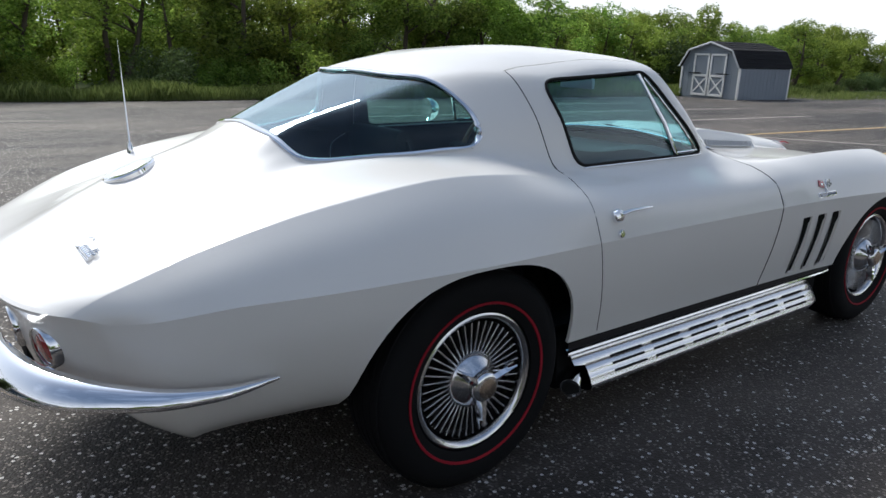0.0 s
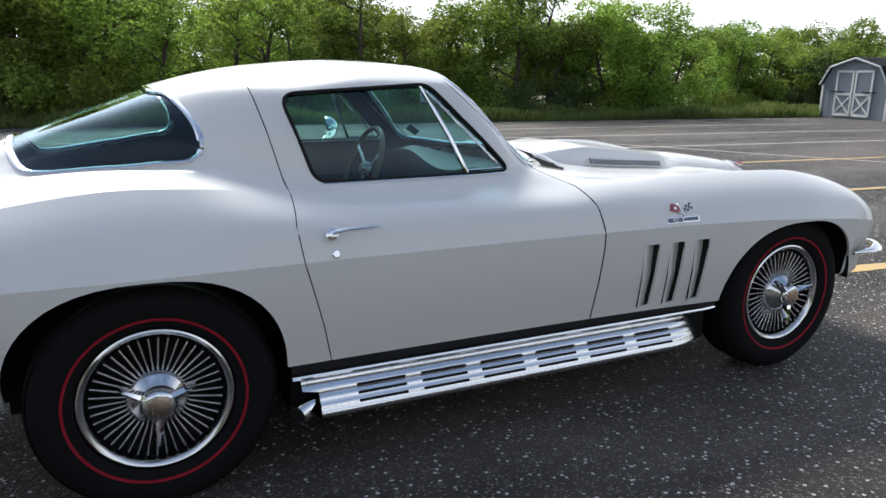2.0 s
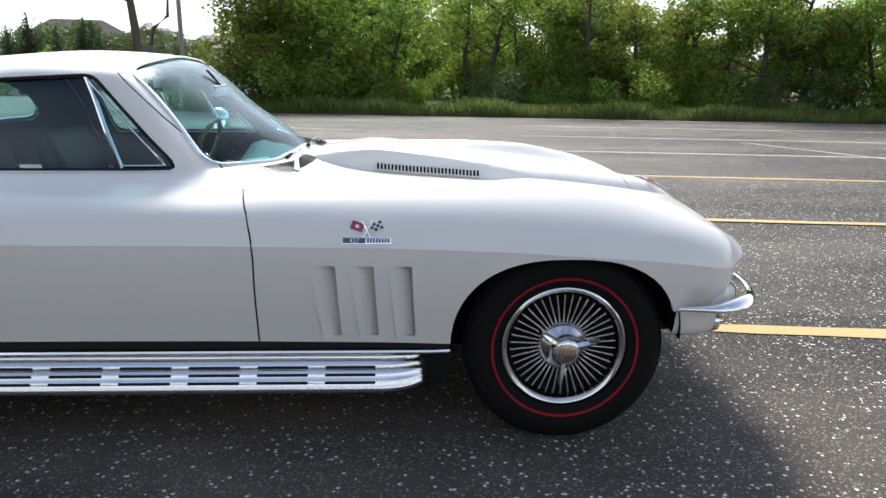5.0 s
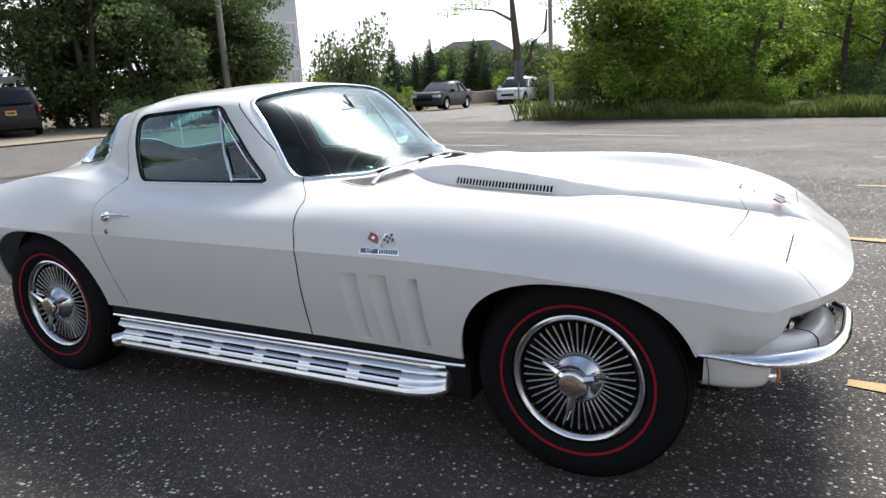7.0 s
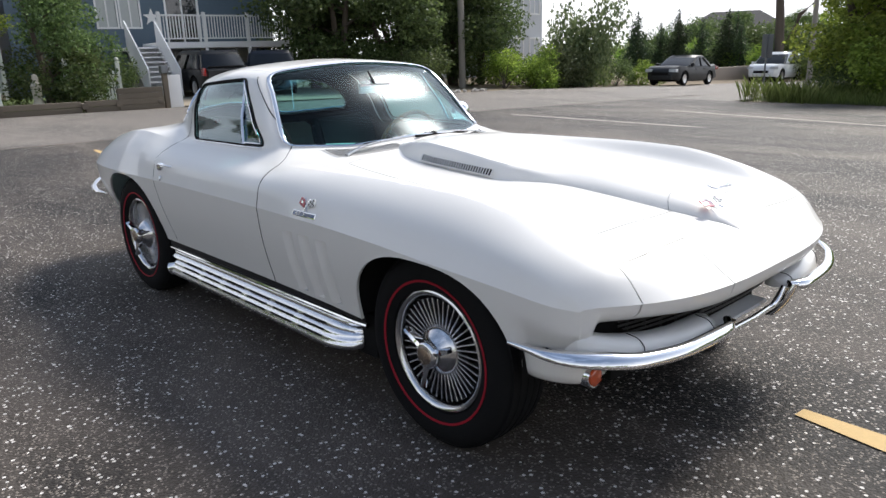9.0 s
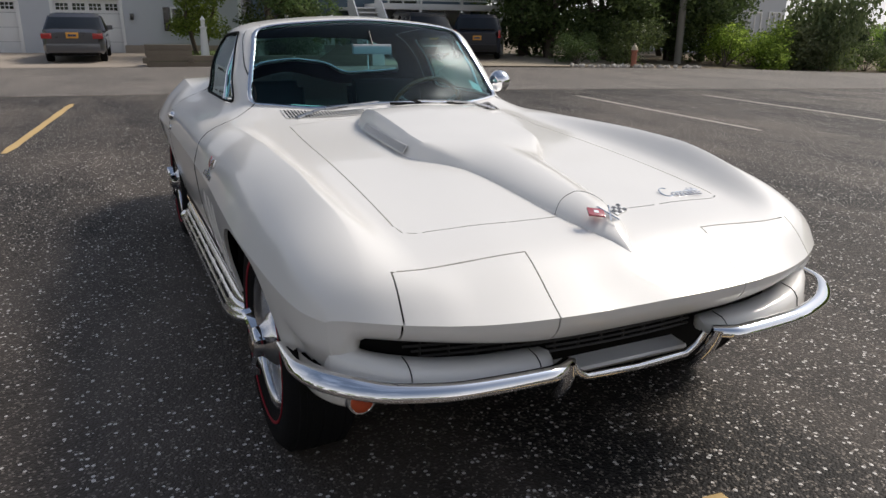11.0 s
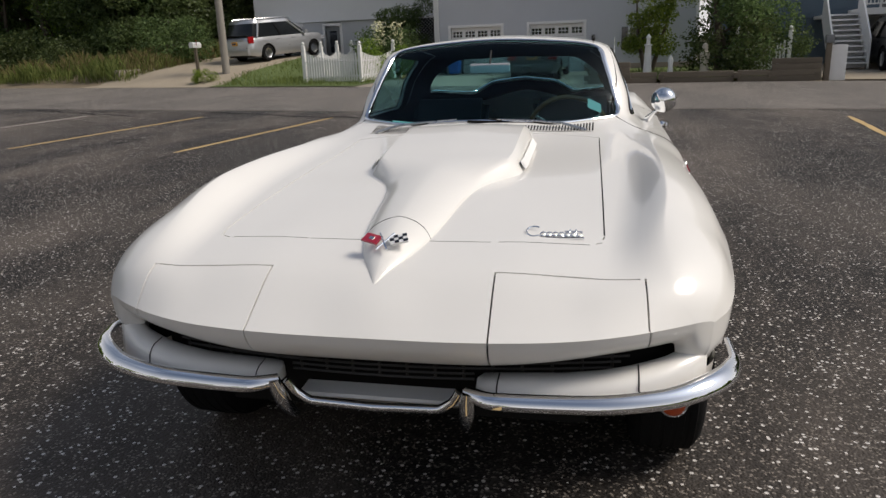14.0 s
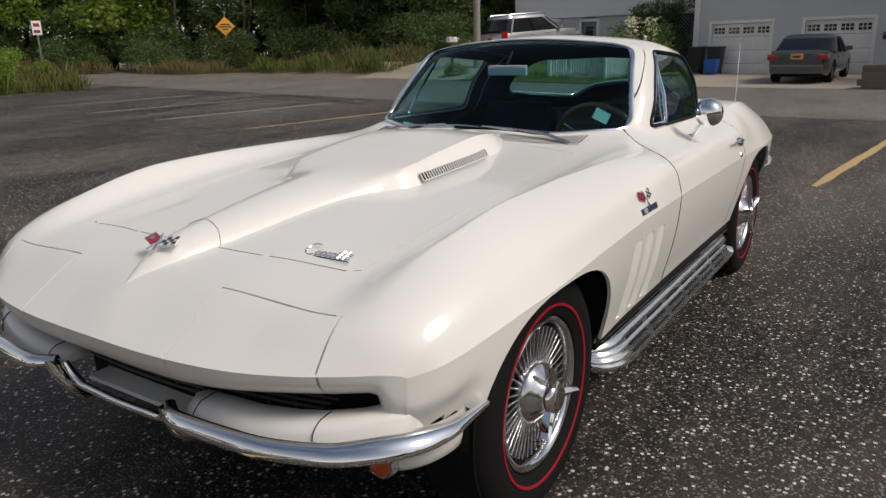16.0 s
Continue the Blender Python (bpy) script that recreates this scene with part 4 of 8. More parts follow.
NAMES = {"body": ("body_shell", ""), "hood": ("hood", "white hood panel"), "door_r": ("door", ""), "door_l": ("door", ""), "lamp_r": ("headlight_door", "closed white headlight door"), "lamp_l": ("headlight_door", "closed white headlight door")}
panel, picked = {}, {}
for which, src in enumerate((upper, lower)):
    sets = {}
    for f in src.faces:
        sets.setdefault(region(f), []).append(f)
    for k, fs in sets.items():
        picked.setdefault(k, []).append((which, fs))
for k, pk in picked.items():
    panel[k] = panel_mesh(NAMES[k][0], pk, NAMES[k][1])
def sides(bm):
    r = take(bm, [f for f in bm.faces if f.calc_center_median().y < 0], False)
    l_ = take(bm, [f for f in bm.faces if f.calc_center_median().y > 0], False)
    bm.free()
    return r, l_


# dark lining inside the cabin
lining = take(upper, [f for f in upper.faces if -1.8 < f.calc_center_median().x < .36 and f.calc_center_median().z > .70 and not (f.calc_center_median().x > .05 and f.normal.z > .97)], False)
lining2 = take(lower, [f for f in lower.faces if -.84 < f.calc_center_median().x < .36], False)
for b in (lining, lining2):
    push(b, -.018)
    for half_ in ([b] if b is lining else sides(b)):
        part("cabin_lining", half_, M["headliner"], car, "dark headliner and inner panels")
upper.free()
lower.free()

# glass and its bright trim
def glaze(bm, material, name, trim=.008, label="", flat=1.0, parent=None, depth=-.006, seal=False):
    lines = loops_of(bm)
    push(bm, depth)
    ob = part(name, bm, material, parent or car, label, 30)
    tb = bmesh.new()
    for ln in lines:
        if len(ln) > 6:
            ln = resample(ln, .012)
            for _ in range(4 if seal else 12):
                ln = [(ln[i - 1] + ln[i] * 2 + ln[(i + 1) % len(ln)]) / 4 for i in range(len(ln))]
            b_tube(tb, ln, trim, 8, True, flat)
    if trim:
        part("window_seal" if seal else "window_trim", tb, M["gap" if seal else "chrome"], ob, "black rubber window seal" if seal else "polished bright window trim")
    return ob


for bm, s in zip(sides(door_glass), ("r", "l")):
    q = -1 if s == "r" else 1
    dw = glaze(bm, M["side_glass"], "door_window", .0058, parent=panel["door_" + s], seal=True)
    on_side = lambda x, z, out=.003: side_of(x, z, q)[0] + Vector((0, q * out, 0))
    part("sill_strip", tube([on_side(x, .8925 + .004 * (x + .729) / .7) for x in np.linspace(-.71, -.05, 24)], .0032, 6), M["chrome"], dw, "thin bright strip under the glass")
    vent = [on_side(-.215, .911, -.002), on_side(-.14, .911, -.002), on_side(-.066, .912, -.002)] + [on_side(-.066 - .252 * k, .912 + .262 * k, -.002) for k in np.linspace(.08, 1, 10)]
    part("vent_window_frame", tube(vent, .0042, 6), M["chrome"], dw, "bright frame of the vent window")
    pst = [(-.205, .660, .902), (-.255, .628, 1.02), (-.305, .574, 1.13), (-.335, .548, 1.192)]
    part("vent_window_post", tube([(x, q * (y + .004), z) for x, y, z in pst], .008, 8), M["chrome"], panel["door_" + s])
glaze(screen_glass, M["windscreen"], "windshield", .011, flat=.6)
glaze(back_glass, M["side_glass"], "rear_window", .012, "wraparound tinted rear window", .6)

# raised hood scoop with side grilles and the long spear
SCOOP_W = ((.36, .20), (.50, .262), (.62, .27), (.95, .272), (1.04, .262), (1.13, .205), (1.24, .15), (1.35, .128), (1.5, .112), (1.65, .092), (1.75, .066), (1.84, .022), (1.875, .002))
SCOOP_H = ((.36, .015), (.46, .05), (.62, .078), (.85, .068), (1.02, .055), (1.2, .052), (1.35, .05), (1.5, .046), (1.68, .042), (1.8, .02), (1.875, .0))
rows = []
QS = [-1, -.985, -.95, -.9, -.84, -.76, -.6, -.35, -.1, 0, .1, .35, .6, .76, .84, .9, .95, .985, 1]
for x in np.concatenate([np.linspace(.36, 1.0, 20), np.linspace(1.02, 1.875, 46)]):
    w, hh = one(SCOOP_W, x), one(SCOOP_H, x)
    row = []
    for q in QS:
        k = abs(q)
        soft = smooth01(1.0, 1.25, x)
        crisp = 1 - smooth01(.86, 1.0, k)
        crown = (1 - k ** 2) ** .75
        pr = crisp * (1 - soft) + crown * soft
        y = q * w
        z = top_of(x, y) + hh * pr * (1 + .06 * (1 - k)) + .0005 - .004 * (k > .99)
        row.append((x, y, z))
    rows.append(row)
scoop = part("hood_scoop", sheet(rows), M["paint"], panel["hood"], "raised white power bulge tapering to a spear", 30)
# the front edge of the hood runs across the bulge
edge_ = [(one(((0, 1.622), (.06, 1.636), (.10, 1.664)), abs(y)), y) for y in np.linspace(-.092, .092, 25)]
arch_ = []
for x, y in edge_:
    k = min(1.0, abs(y) / one(SCOOP_W, x))
    arch_.append((x, y, top_of(x, y) + one(SCOOP_H, x) * (1 - k ** 2) ** .75 * (1 + .06 * (1 - k)) + .0008))
part("hood_edge_gap", tube(arch_, .0007, 6), M["gap"], scoop)
for s in (1, -1):
    gb = bmesh.new()
    bars = bmesh.new()
    fr_ = bmesh.new()
    base = [(x, s * (one(SCOOP_W, x) * .985 + .002), top_of(x, s * one(SCOOP_W, x))) for x in np.linspace(.60, 1.0, 30)]
    lo = [Vector(p) + Vector((0, s * .006, .010)) for p in base]
    hi = [Vector(p) + Vector((0, -s * .010, .034)) for p in base]
    b_sheet(gb, [lo, hi])
    part("grille_backing", gb, M["dark"], scoop)
    b_tube(fr_, lo + list(reversed(hi)), .0022, 6, True)
    part("grille_frame", fr_, M["paint"], scoop)
    for a, b in zip(resample(lo, .0135, False), resample(hi, .0135, False)):
        b_tube(bars, [a + Vector((0, s * .001, 0)), b + Vector((0, s * .001, 0))], .0030, 4)
    part("grille_lattice", bars, M["scoop_bar"], scoop, "bright vertical grille bars")

# side slots: recessed scoops with a dark mouth at the rear
for lv in louvre:
    for bm in sides(lv):
        side = 1 if sum(v.co.y for v in bm.verts) > 0 else -1
        xs = [v.co.x for v in bm.verts]
        x0, x1 = min(xs), max(xs)
        edge = [tuple(p) for p in loops_of(bm)[0]]
        zs = [v.co.z for v in bm.verts]
        rows = []
        for z in np.linspace(min(zs), max(zs), 9):
            t = (z - .375) / .257
            xa, xb = x0 + .028 * (1 - t) - .0, x0 + .028 * (1 - t) + .062 + .014 * t
            y0 = max(abs(v.co.y) for v in bm.verts if abs(v.co.z - z) < .04)
            rows.append([(xa + (xb - xa) * u - .002, side * (y0 - .003 - .036 * smooth01(0, 1, u)), z) for u in (0, .25, .5, .75, 1)])
        part("side_slot", sheet(rows), M["paint"], car, "recessed cooling slot")
        deep = [[(r[-1][0] + .0005, r[-1][1], r[-1][2]), (r[-1][0] + .0005, r[-1][1] + side * .030, r[-1][2])] for r in rows]
        part("slot_mouth", sheet(deep), M["gap"], car)
        bm.free()
# ---- the sports coupe: fittings ----
def both(fn):
    for s in (-1, 1):
        fn(s)


# wheels
def make_wheel():
    w = new("wheel")
    w.empty_display_size = .1
    prof = [(-.085, .215), (-.098, .24), (-.104, .275), (-.098, .305), (-.082, .326), (-.05, .334), (0, .336), (.05, .334), (.082, .326), (.098, .305), (.104, .275), (.098, .24), (.085, .215)]
    part("tyre", lathe([(a, r) for a, r in prof], 72, "y", True), M["rubber"], w, "black tyre with a thin red line")
    tyre = w.children[0]
    part("red_stripe", lathe([(.0990, .2395), (.1012, .2405), (.1019, .2445), (.1022, .2475), (.0995, .2480)], 72, "y", True), M["red_line"], tyre, "thin red sidewall line")
    tread = bmesh.new()
    for k in range(5):
        y = -.064 + .032 * k
        b_lathe(tread, [(y - .011, .331), (y - .009, .3385 - abs(y) * .05), (y + .009, .3385 - abs(y) * .05), (y + .011, .331)], 64, "y", True)
    part("tread", tread, M["rubber"], tyre)
    rim = [(.020, .1875), (.060, .188), (.070, .1895), (.078, .1925), (.083, .198), (.0855, .204), (.083, .2095), (.074, .2125), (.03, .2135)]
    part("rim", lathe(rim, 72, "y", True), M["hub_alloy"], w, "polished alloy rim lip")
    part("wheel_disc", lathe([(.010, .02), (.012, .08), (.014, .13), (.016, .1885), (-.01, .1885), (-.01, .02)], 48, "y", True), M["black_paint"], w, "black-painted recess between the fins")
    fin = bmesh.new()
    b_box(fin, -.0024, .0024, .030, .060, .082, .1785, .0011)
    fm = bpy.data.meshes.new("fin")
    for v in fin.verts:
        v.co.y += .006 * (v.co.z - .082) / .1
    fin.to_mesh(fm)
    fin.free()
    fm.materials.append(M["spoke"])
    fm.polygons.foreach_set("use_smooth", [True] * len(fm.polygons))
    for k in range(42):
        f = new("fin", fm)
        f.parent = w
        f.matrix_basis = Matrix.Rotation(2 * math.pi * k / 42, 4, "Y")
    part("hub", lathe([(.02, .088), (.060, .087), (.072, .082), (.082, .071), (.096, .055), (.107, .047), (.113, .044), (.113, .01)], 48, "y"), M["hub_alloy"], w, "brushed alloy cone")
    sp = bmesh.new()
    b_lathe(sp, [(.103, .047), (.121, .046), (.129, .042), (.133, .034), (.133, .01)], 40, "y")
    part("spinner_cap", sp, M["chrome"], w)
    part("spinner_centre", lathe([(.131, .031), (.1365, .030), (.139, .02), (.140, .002)], 32, "y"), M["brass"], w, "round brass-toned centre")
    wing = bmesh.new()
    b_sheet(wing, [[(x, .113 + d, z) for x, z, d in ((-.016 * (1 - t * .6), .036 + .078 * t, -.004), (-.010 * (1 - t * .6), .036 + .078 * t, .012 + .012 * t), (.004 * (1 - t), .036 + .078 * t, .018 + .012 * t), (.016 * (1 - t * .6), .036 + .078 * t, .008 + .010 * t), (.015 * (1 - t * .6), .036 + .078 * t, -.004))] for t in (0, .25, .5, .75, .93, 1.0)], 0, True)
    bmesh.ops.holes_fill(wing, edges=[e for e in wing.edges if e.is_boundary])
    bmesh.ops.recalc_face_normals(wing, faces=wing.faces[:])
    wm = bpy.data.meshes.new("spinner_wing")
    wing.to_mesh(wm)
    wing.free()
    wm.materials.append(M["chrome"])
    wm.polygons.foreach_set("use_smooth", [True] * len(wm.polygons))
    wm.set_sharp_from_angle(angle=radians(35))
    for k in range(3):
        f = new("spinner_wing", wm)
        f.parent = w
        f.matrix_basis = Matrix.Rotation(2 * math.pi * k / 3, 4, "Y")
    tagged(w, "fine-finned knock-off alloy wheel")
    return w


first = make_wheel()
first.parent = car
WY = .725
# the wings stand at the angles that each wheel stopped at
first.matrix_basis = Matrix.Translation((-1.245, -WY, .328)) @ Matrix.Rotation(math.pi, 4, "Z") @ Matrix.Rotation(radians(55), 4, "Y")
for x, s, ang in ((1.245, -1, 52), (1.245, 1, 20), (-1.245, 1, 70)):
    turn = Matrix.Rotation(math.pi, 4, "Z") if s < 0 else Matrix()
    copy_thing(first, Matrix.Translation((x, s * WY, .333 if x > 0 else .328)) @ turn @ Matrix.Rotation(radians(ang), 4, "Y"))

# wheel wells and underside
for xc, hgt in ((1.238, .64), (-1.252, .67)):
    for s in (-1, 1):
        rows = []
        for y in ((.865, .80, .55, .50) if xc > 0 else (.75, .72, .55, .50)):
            rows.append([(xc + .395 * math.copysign(abs(math.cos(t)) ** .8, math.cos(t)), s * min(y, .84), .36 + (hgt + .022 - .36) * abs(math.sin(t)) ** .8) for t in np.linspace(0, math.pi, 25)])
        rows = [[(x, y if k else s * (.82 if xc > 0 else .72), z) for x, y, z in r] for k, r in enumerate(rows)]
        bmw = sheet(rows)
        inner = [bmw.verts.new((x, s * .5, z)) for x, _, z in rows[-1]] + [bmw.verts.new((xc - .395, s * .5, .22)), bmw.verts.new((xc + .395, s * .5, .22))]
        bmw.faces.new(inner)
        part("wheel_well", bmw, M["dark"], car, "black wheel housing")
for nm, dims in (("floor_pan", (-.86, .86, -.76, .76, .17, .345)), ("crossmember", (1.58, 1.72, -.50, .50, .27, .40)), ("engine_tray", (.864, 1.576, -.46, .46, .22, .50)), ("rear_underbody", (-1.98, -.864, -.46, .46, .24, .50))):
    fp = bmesh.new()
    b_box(fp, *dims, .02)
    part(nm, fp, M["dark"], car, "black chassis underside")


# sills and side pipes
M["pipe_metal"] = surf("brushed_pipe_aluminium", (0.82, 0.83, 0.85), 0.22, metal=1.0, scale=14, vary=0.12)
def side_pipe(s):
    sill = sheet([[(x, s * .803, .362), (x, s * .806, .335), (x, s * .79, .318)] for x in np.linspace(-.862, .862, 8)])
    part("sill", sill, M["sill"], car, "black rocker strip")
    strip = tube([(-.862, s * .800, .318), (0, s * .803, .320), (.80, s * .803, .320), (.862, s * .797, .320)], .011, 8, False, .8)
    part("sill_trim", strip, M["chrome"], car, "bright sill moulding")
    prof = [(.755, .318), (.780, .313), (.795, .305), (.800, .296), (.8003, .289), (.807, .284), (.814, .276), (.817, .268), (.8173, .262), (.8262, .256), (.8315, .247), (.8323, .2405), (.840, .234), (.8445, .225), (.8450, .2185), (.851, .212), (.853, .203), (.848, .194), (.836, .185), (.81, .177), (.75, .176)]
    rows = []
    for x in list(np.linspace(-.835, .60, 24)) + list(np.linspace(.63, .79, 14)):
        t = max(0, (x - .62) / .17)
        pull = 1 - math.sqrt(max(0, 1 - t * t)) if t > 0 else 0
        rear = max(0, (-.775 - x) / .06)
        rows.append([(x + (.05 * rear * (1 if z < .27 else 0)), s * (y - .085 * pull), z + (.245 - z) * .35 * pull) for y, z in prof])
    pipe = part("side_pipe_cover", sheet(rows), M["pipe_metal"], car, "fluted bright aluminium side exhaust cover", 50)
    for r_, (z, y) in enumerate(((.2695, .8165), (.2485, .8310), (.2265, .8440))):
        for k in range(6):
            x0 = -.66 + .222 * k
            sl = bmesh.new()
            seat_ = Matrix.Translation((0, y, z)) @ Matrix.Rotation(radians(33), 4, "X")
            b_box(sl, x0, x0 + .165, -.006, .0026, -.0046, .0046, .0012, seat_ if s > 0 else Matrix.Scale(-1, 4, (0, 1, 0)) @ seat_)
            bmesh.ops.recalc_face_normals(sl, faces=sl.faces[:])
            part("slot", sl, M["gap"], pipe)
    tip = bmesh.new()
    b_tube(tip, [(-.70, s * .775, .225), (-.78, s * .785, .222), (-.82, s * .80, .215), (-.855, s * .822, .205)], [.030, .032, .033, .035], 20)
    part("exhaust_tip", tip, M["chrome"], pipe, "chrome turned-out exhaust tip")
    part("exhaust_bore", tube([(-.850, s * .818, .207), (-.8575, s * .8235, .2035)], .029, 20), M["gap"], pipe)


both(side_pipe)


# bumpers
def blade(name, path, half, lean, label, thick=.016):
    """A chrome blade along a path; half: half heights, lean: how far its top tips inwards."""
    pts = [Vector(p) for p in path]
    n = 44
    d = [0.0]
    for a, b in zip(pts, pts[1:]):
        d.append(d[-1] + (b - a).length)
    ts = np.linspace(0, d[-1], n)
    cs = [pchip(list(zip(d, [p[i] for p in pts])), ts) for i in range(3)]
    hs = pchip(list(zip(d, half)), ts)
    ln = pchip(list(zip(d, lean)), ts)
    rows = []
    for i in range(n):
        p = Vector((cs[0][i], cs[1][i], cs[2][i]))
        a = Vector((cs[0][max(i - 1, 0)], cs[1][max(i - 1, 0)], 0))
        b = Vector((cs[0][min(i + 1, n - 1)], cs[1][min(i + 1, n - 1)], 0))
        t = (b - a).normalized()
        o = Vector((t.y, -t.x, 0))
        if o.dot(Vector((p.x, p.y, 0))) < 0:
            o = -o
        h = hs[i]
        tk = min(thick, h * .8 + .003)
        ring_ = []
        for q in range(16):
            ang = 2 * math.pi * q / 16
            u, v = math.cos(ang), math.sin(ang)
            u = math.copysign(abs(u) ** .8, u)
            ring_.append(p + o * (tk * u - ln[i] * (v + .2)) + Vector((0, 0, h * v)))
        rows.append(ring_)
    bm = bmesh.new()
    vr = b_sheet(bm, rows, 0, True)
    bm.faces.new(vr[0])
    bm.faces.new(list(reversed(vr[-1])))
    bmesh.ops.recalc_face_normals(bm, faces=bm.faces[:])
    return part(name, bm, M["chrome"], car, label, 50)


def bumpers(s):
    blade("front_bumper", [(1.955, .232 * s, .464), (1.990, .30 * s, .464), (1.980, .50 * s, .465), (1.935, .675 * s, .470), (1.876, .770 * s, .480), (1.803, .827 * s, .483), (1.72, .850 * s, .482), (1.605, .850 * s, .482)],
          [.014, .017, .018, .019, .020, .017, .012, .006], [.003, .006, .007, .009, .012, .012, .005, .0], "chrome front quarter bumper", .026)
    guard = bmesh.new()
    b_sheet(guard, [[(x + .018 * math.cos(a) - .0, s * (y + w * math.sin(a)), z) for a in np.linspace(0, 2 * math.pi, 14)[:-1]] for x, y, w, z in ((1.966, .238, .013, .470), (1.960, .234, .019, .44), (1.944, .230, .020, .40), (1.920, .226, .017, .365), (1.897, .222, .010, .342))], 0, True)
    bmesh.ops.holes_fill(guard, edges=[e for e in guard.edges if e.is_boundary])
    bmesh.ops.recalc_face_normals(guard, faces=guard.faces[:])
    part("bumper_guard", guard, M["chrome"], car, "chrome bumper guard under the blade")
    blade("rear_bumper", [(-1.845, .790 * s, .496), (-1.95, .800 * s, .495), (-2.07, .788 * s, .503), (-2.200, .735 * s, .517), (-2.303, .645 * s, .527), (-2.373, .47 * s, .531), (-2.397, .28 * s, .531)],
          [.005, .012, .018, .024, .031, .034, .034], [.0, .003, .008, .016, .024, .026, .024], "chrome rear quarter bumper", .024)
    # painted filler behind the blade
    fill = bmesh.new()
    rows = []
    for y, x in ((.248, 1.930), (.262, 1.945), (.30, 1.952), (.45, 1.946), (.54, 1.930), (.60, 1.916), (.64, 1.899), (.68, 1.880), (.74, 1.836), (.775, 1.80)):
        back = .088 if y > .255 else .05
        top_ = one(((.24, .470), (.30, .482), (.50, .490), (.60, .502), (.68, .514), (.74, .528), (.78, .535)), y)
        rows.append([(x - back, s * y, top_ - .008), (x - back + .012, s * y, top_), (x - .034, s * y, top_ - .004), (x - .020, s * y, top_ - .012), (x - .010, s * y, top_ - .024), (x - .004, s * y, .450), (x, s * y, .440), (x - back, s * y, .438)])
    vr = b_sheet(fill, rows, 0, True)
    fill.faces.new(vr[0])
    fill.faces.new(list(reversed(vr[-1])))
    bmesh.ops.recalc_face_normals(fill, faces=fill.faces[:])
    part("bumper_filler", fill, M["paint"], car, "white filler panel behind the bumper", 50)
    for y in (.30, .618):
        xo, zt = (1.952, .482) if y < .4 else (1.9095, .5045)
        part("filler_seam", tube([(xo - .070, s * y, zt + .0005), (xo - .034, s * y, zt - .0035), (xo - .020, s * y, zt - .0115), (xo - .0095, s * y, zt - .0235), (xo - .0035, s * y, .450)], .0016, 4), M["gap"], car)
    # white panel under the bumper, from the arch to the lamp
    cp = [(1.616, .806), (1.66, .808), (1.71, .800), (1.755, .780), (1.782, .752), (1.792, .71), (1.792, .655), (1.76, .64)]
    cpx, cpy = pchip([(i, p[0]) for i, p in enumerate(cp)], np.linspace(0, 7, 29)), pchip([(i, p[1]) for i, p in enumerate(cp)], np.linspace(0, 7, 29))
    part("lower_panel", sheet([[(x - dx * .4, s * (y - dx), z) for dx, z in ((-.004, .476), (.0, .44), (.004, .40), (.010, .378), (.022, .366), (.05, .362))] for x, y in zip(cpx, cpy)]), M["paint"], car, "white panel below the bumper", 60)
    # parking lamp
    lamp = part("parking_lamp", lathe([(1.72, .036), (1.79, .036), (1.802, .033), (1.802, .005)], 28, "x"), M["chrome"], car, "round amber parking lamp in a chrome bezel")
    lens = lathe([(1.798, .029), (1.806, .027), (1.811, .018), (1.813, .003)], 24, "x")
    lb = part("lens", lens, M["amber_lens"], lamp)
    lamp.location = (0, s * .705, .388)
    # tail lamps
    for y in (.29, .475):
        tl = part("tail_lamp", lathe([(.03, .056), (-.006, .055), (-.011, .051), (-.008, .046), (.03, .044)], 36, "x", True), M["chrome"], car, "round red tail lamp in a chrome ring")
        part("lens", lathe([(.006, .046), (-.004, .041), (-.009, .027), (-.011, .003)], 32, "x"), M["red_lens"], tl)
        face, fn, _, _ = smooth_src[1][0].ray_cast(Vector((-3, s * y, .560)), Vector((1, 0, 0)))
        if fn.x > 0:
            fn = -fn
        fn = (fn + Vector((-.7, 0, 0))).normalized()
        tl.matrix_basis = Matrix.Translation(face) @ Vector((-1, 0, 0)).rotation_difference(fn).to_matrix().to_4x4()


both(bumpers)
low = [(1.945, -.215, .460), (1.938, -.20, .430), (1.935, -.165, .404), (1.935, 0, .398), (1.935, .165, .404), (1.938, .20, .430), (1.945, .215, .460)]
part("centre_bar", tube(resample(low, .02, False), .011, 10), M["chrome"], car, "slim chrome bar joining the bumpers")
val = bmesh.new()
b_sheet(val, [[(1.835, y, .366), (1.872, y, .376), (1.893, y, .394), (1.889, y, .402), (1.83, y, .406)] for y in np.linspace(-.21, .21, 9)])
part("front_valance", val, M["paint"], car, "white lower valance")
recess = [(y, 1.85 - .13 * (abs(y) / .74) ** 2.6) for y in np.linspace(-.74, .74, 25)]
part("grille_recess", sheet([[(x, y, z) for y, x in recess] for z in (.44, .50, .585)]), M["dark"], car, "black grille opening")
gr = bmesh.new()
for z, half_w in ((.452, .235), (.466, .235), (.480, .56), (.494, .58), (.508, .60), (.522, .60)):
    b_tube(gr, [(1.872 - .10 * (y / .7) ** 2, y, z) for y in np.linspace(-half_w, half_w, 17)], .0034, 6)
for k in range(17):
    y = -.56 + .07 * k
    b_tube(gr, [(1.870 - .1 * (y / .7) ** 2, y, .455), (1.870 - .1 * (y / .7) ** 2, y, .525)], .004, 6)
part("grille", gr, M["grille"], car, "dark metal lattice grille")
rp = bmesh.new()
fx = smooth_src[1][0].ray_cast(Vector((-3, .0, .45)), Vector((1, 0, 0)))[0].x
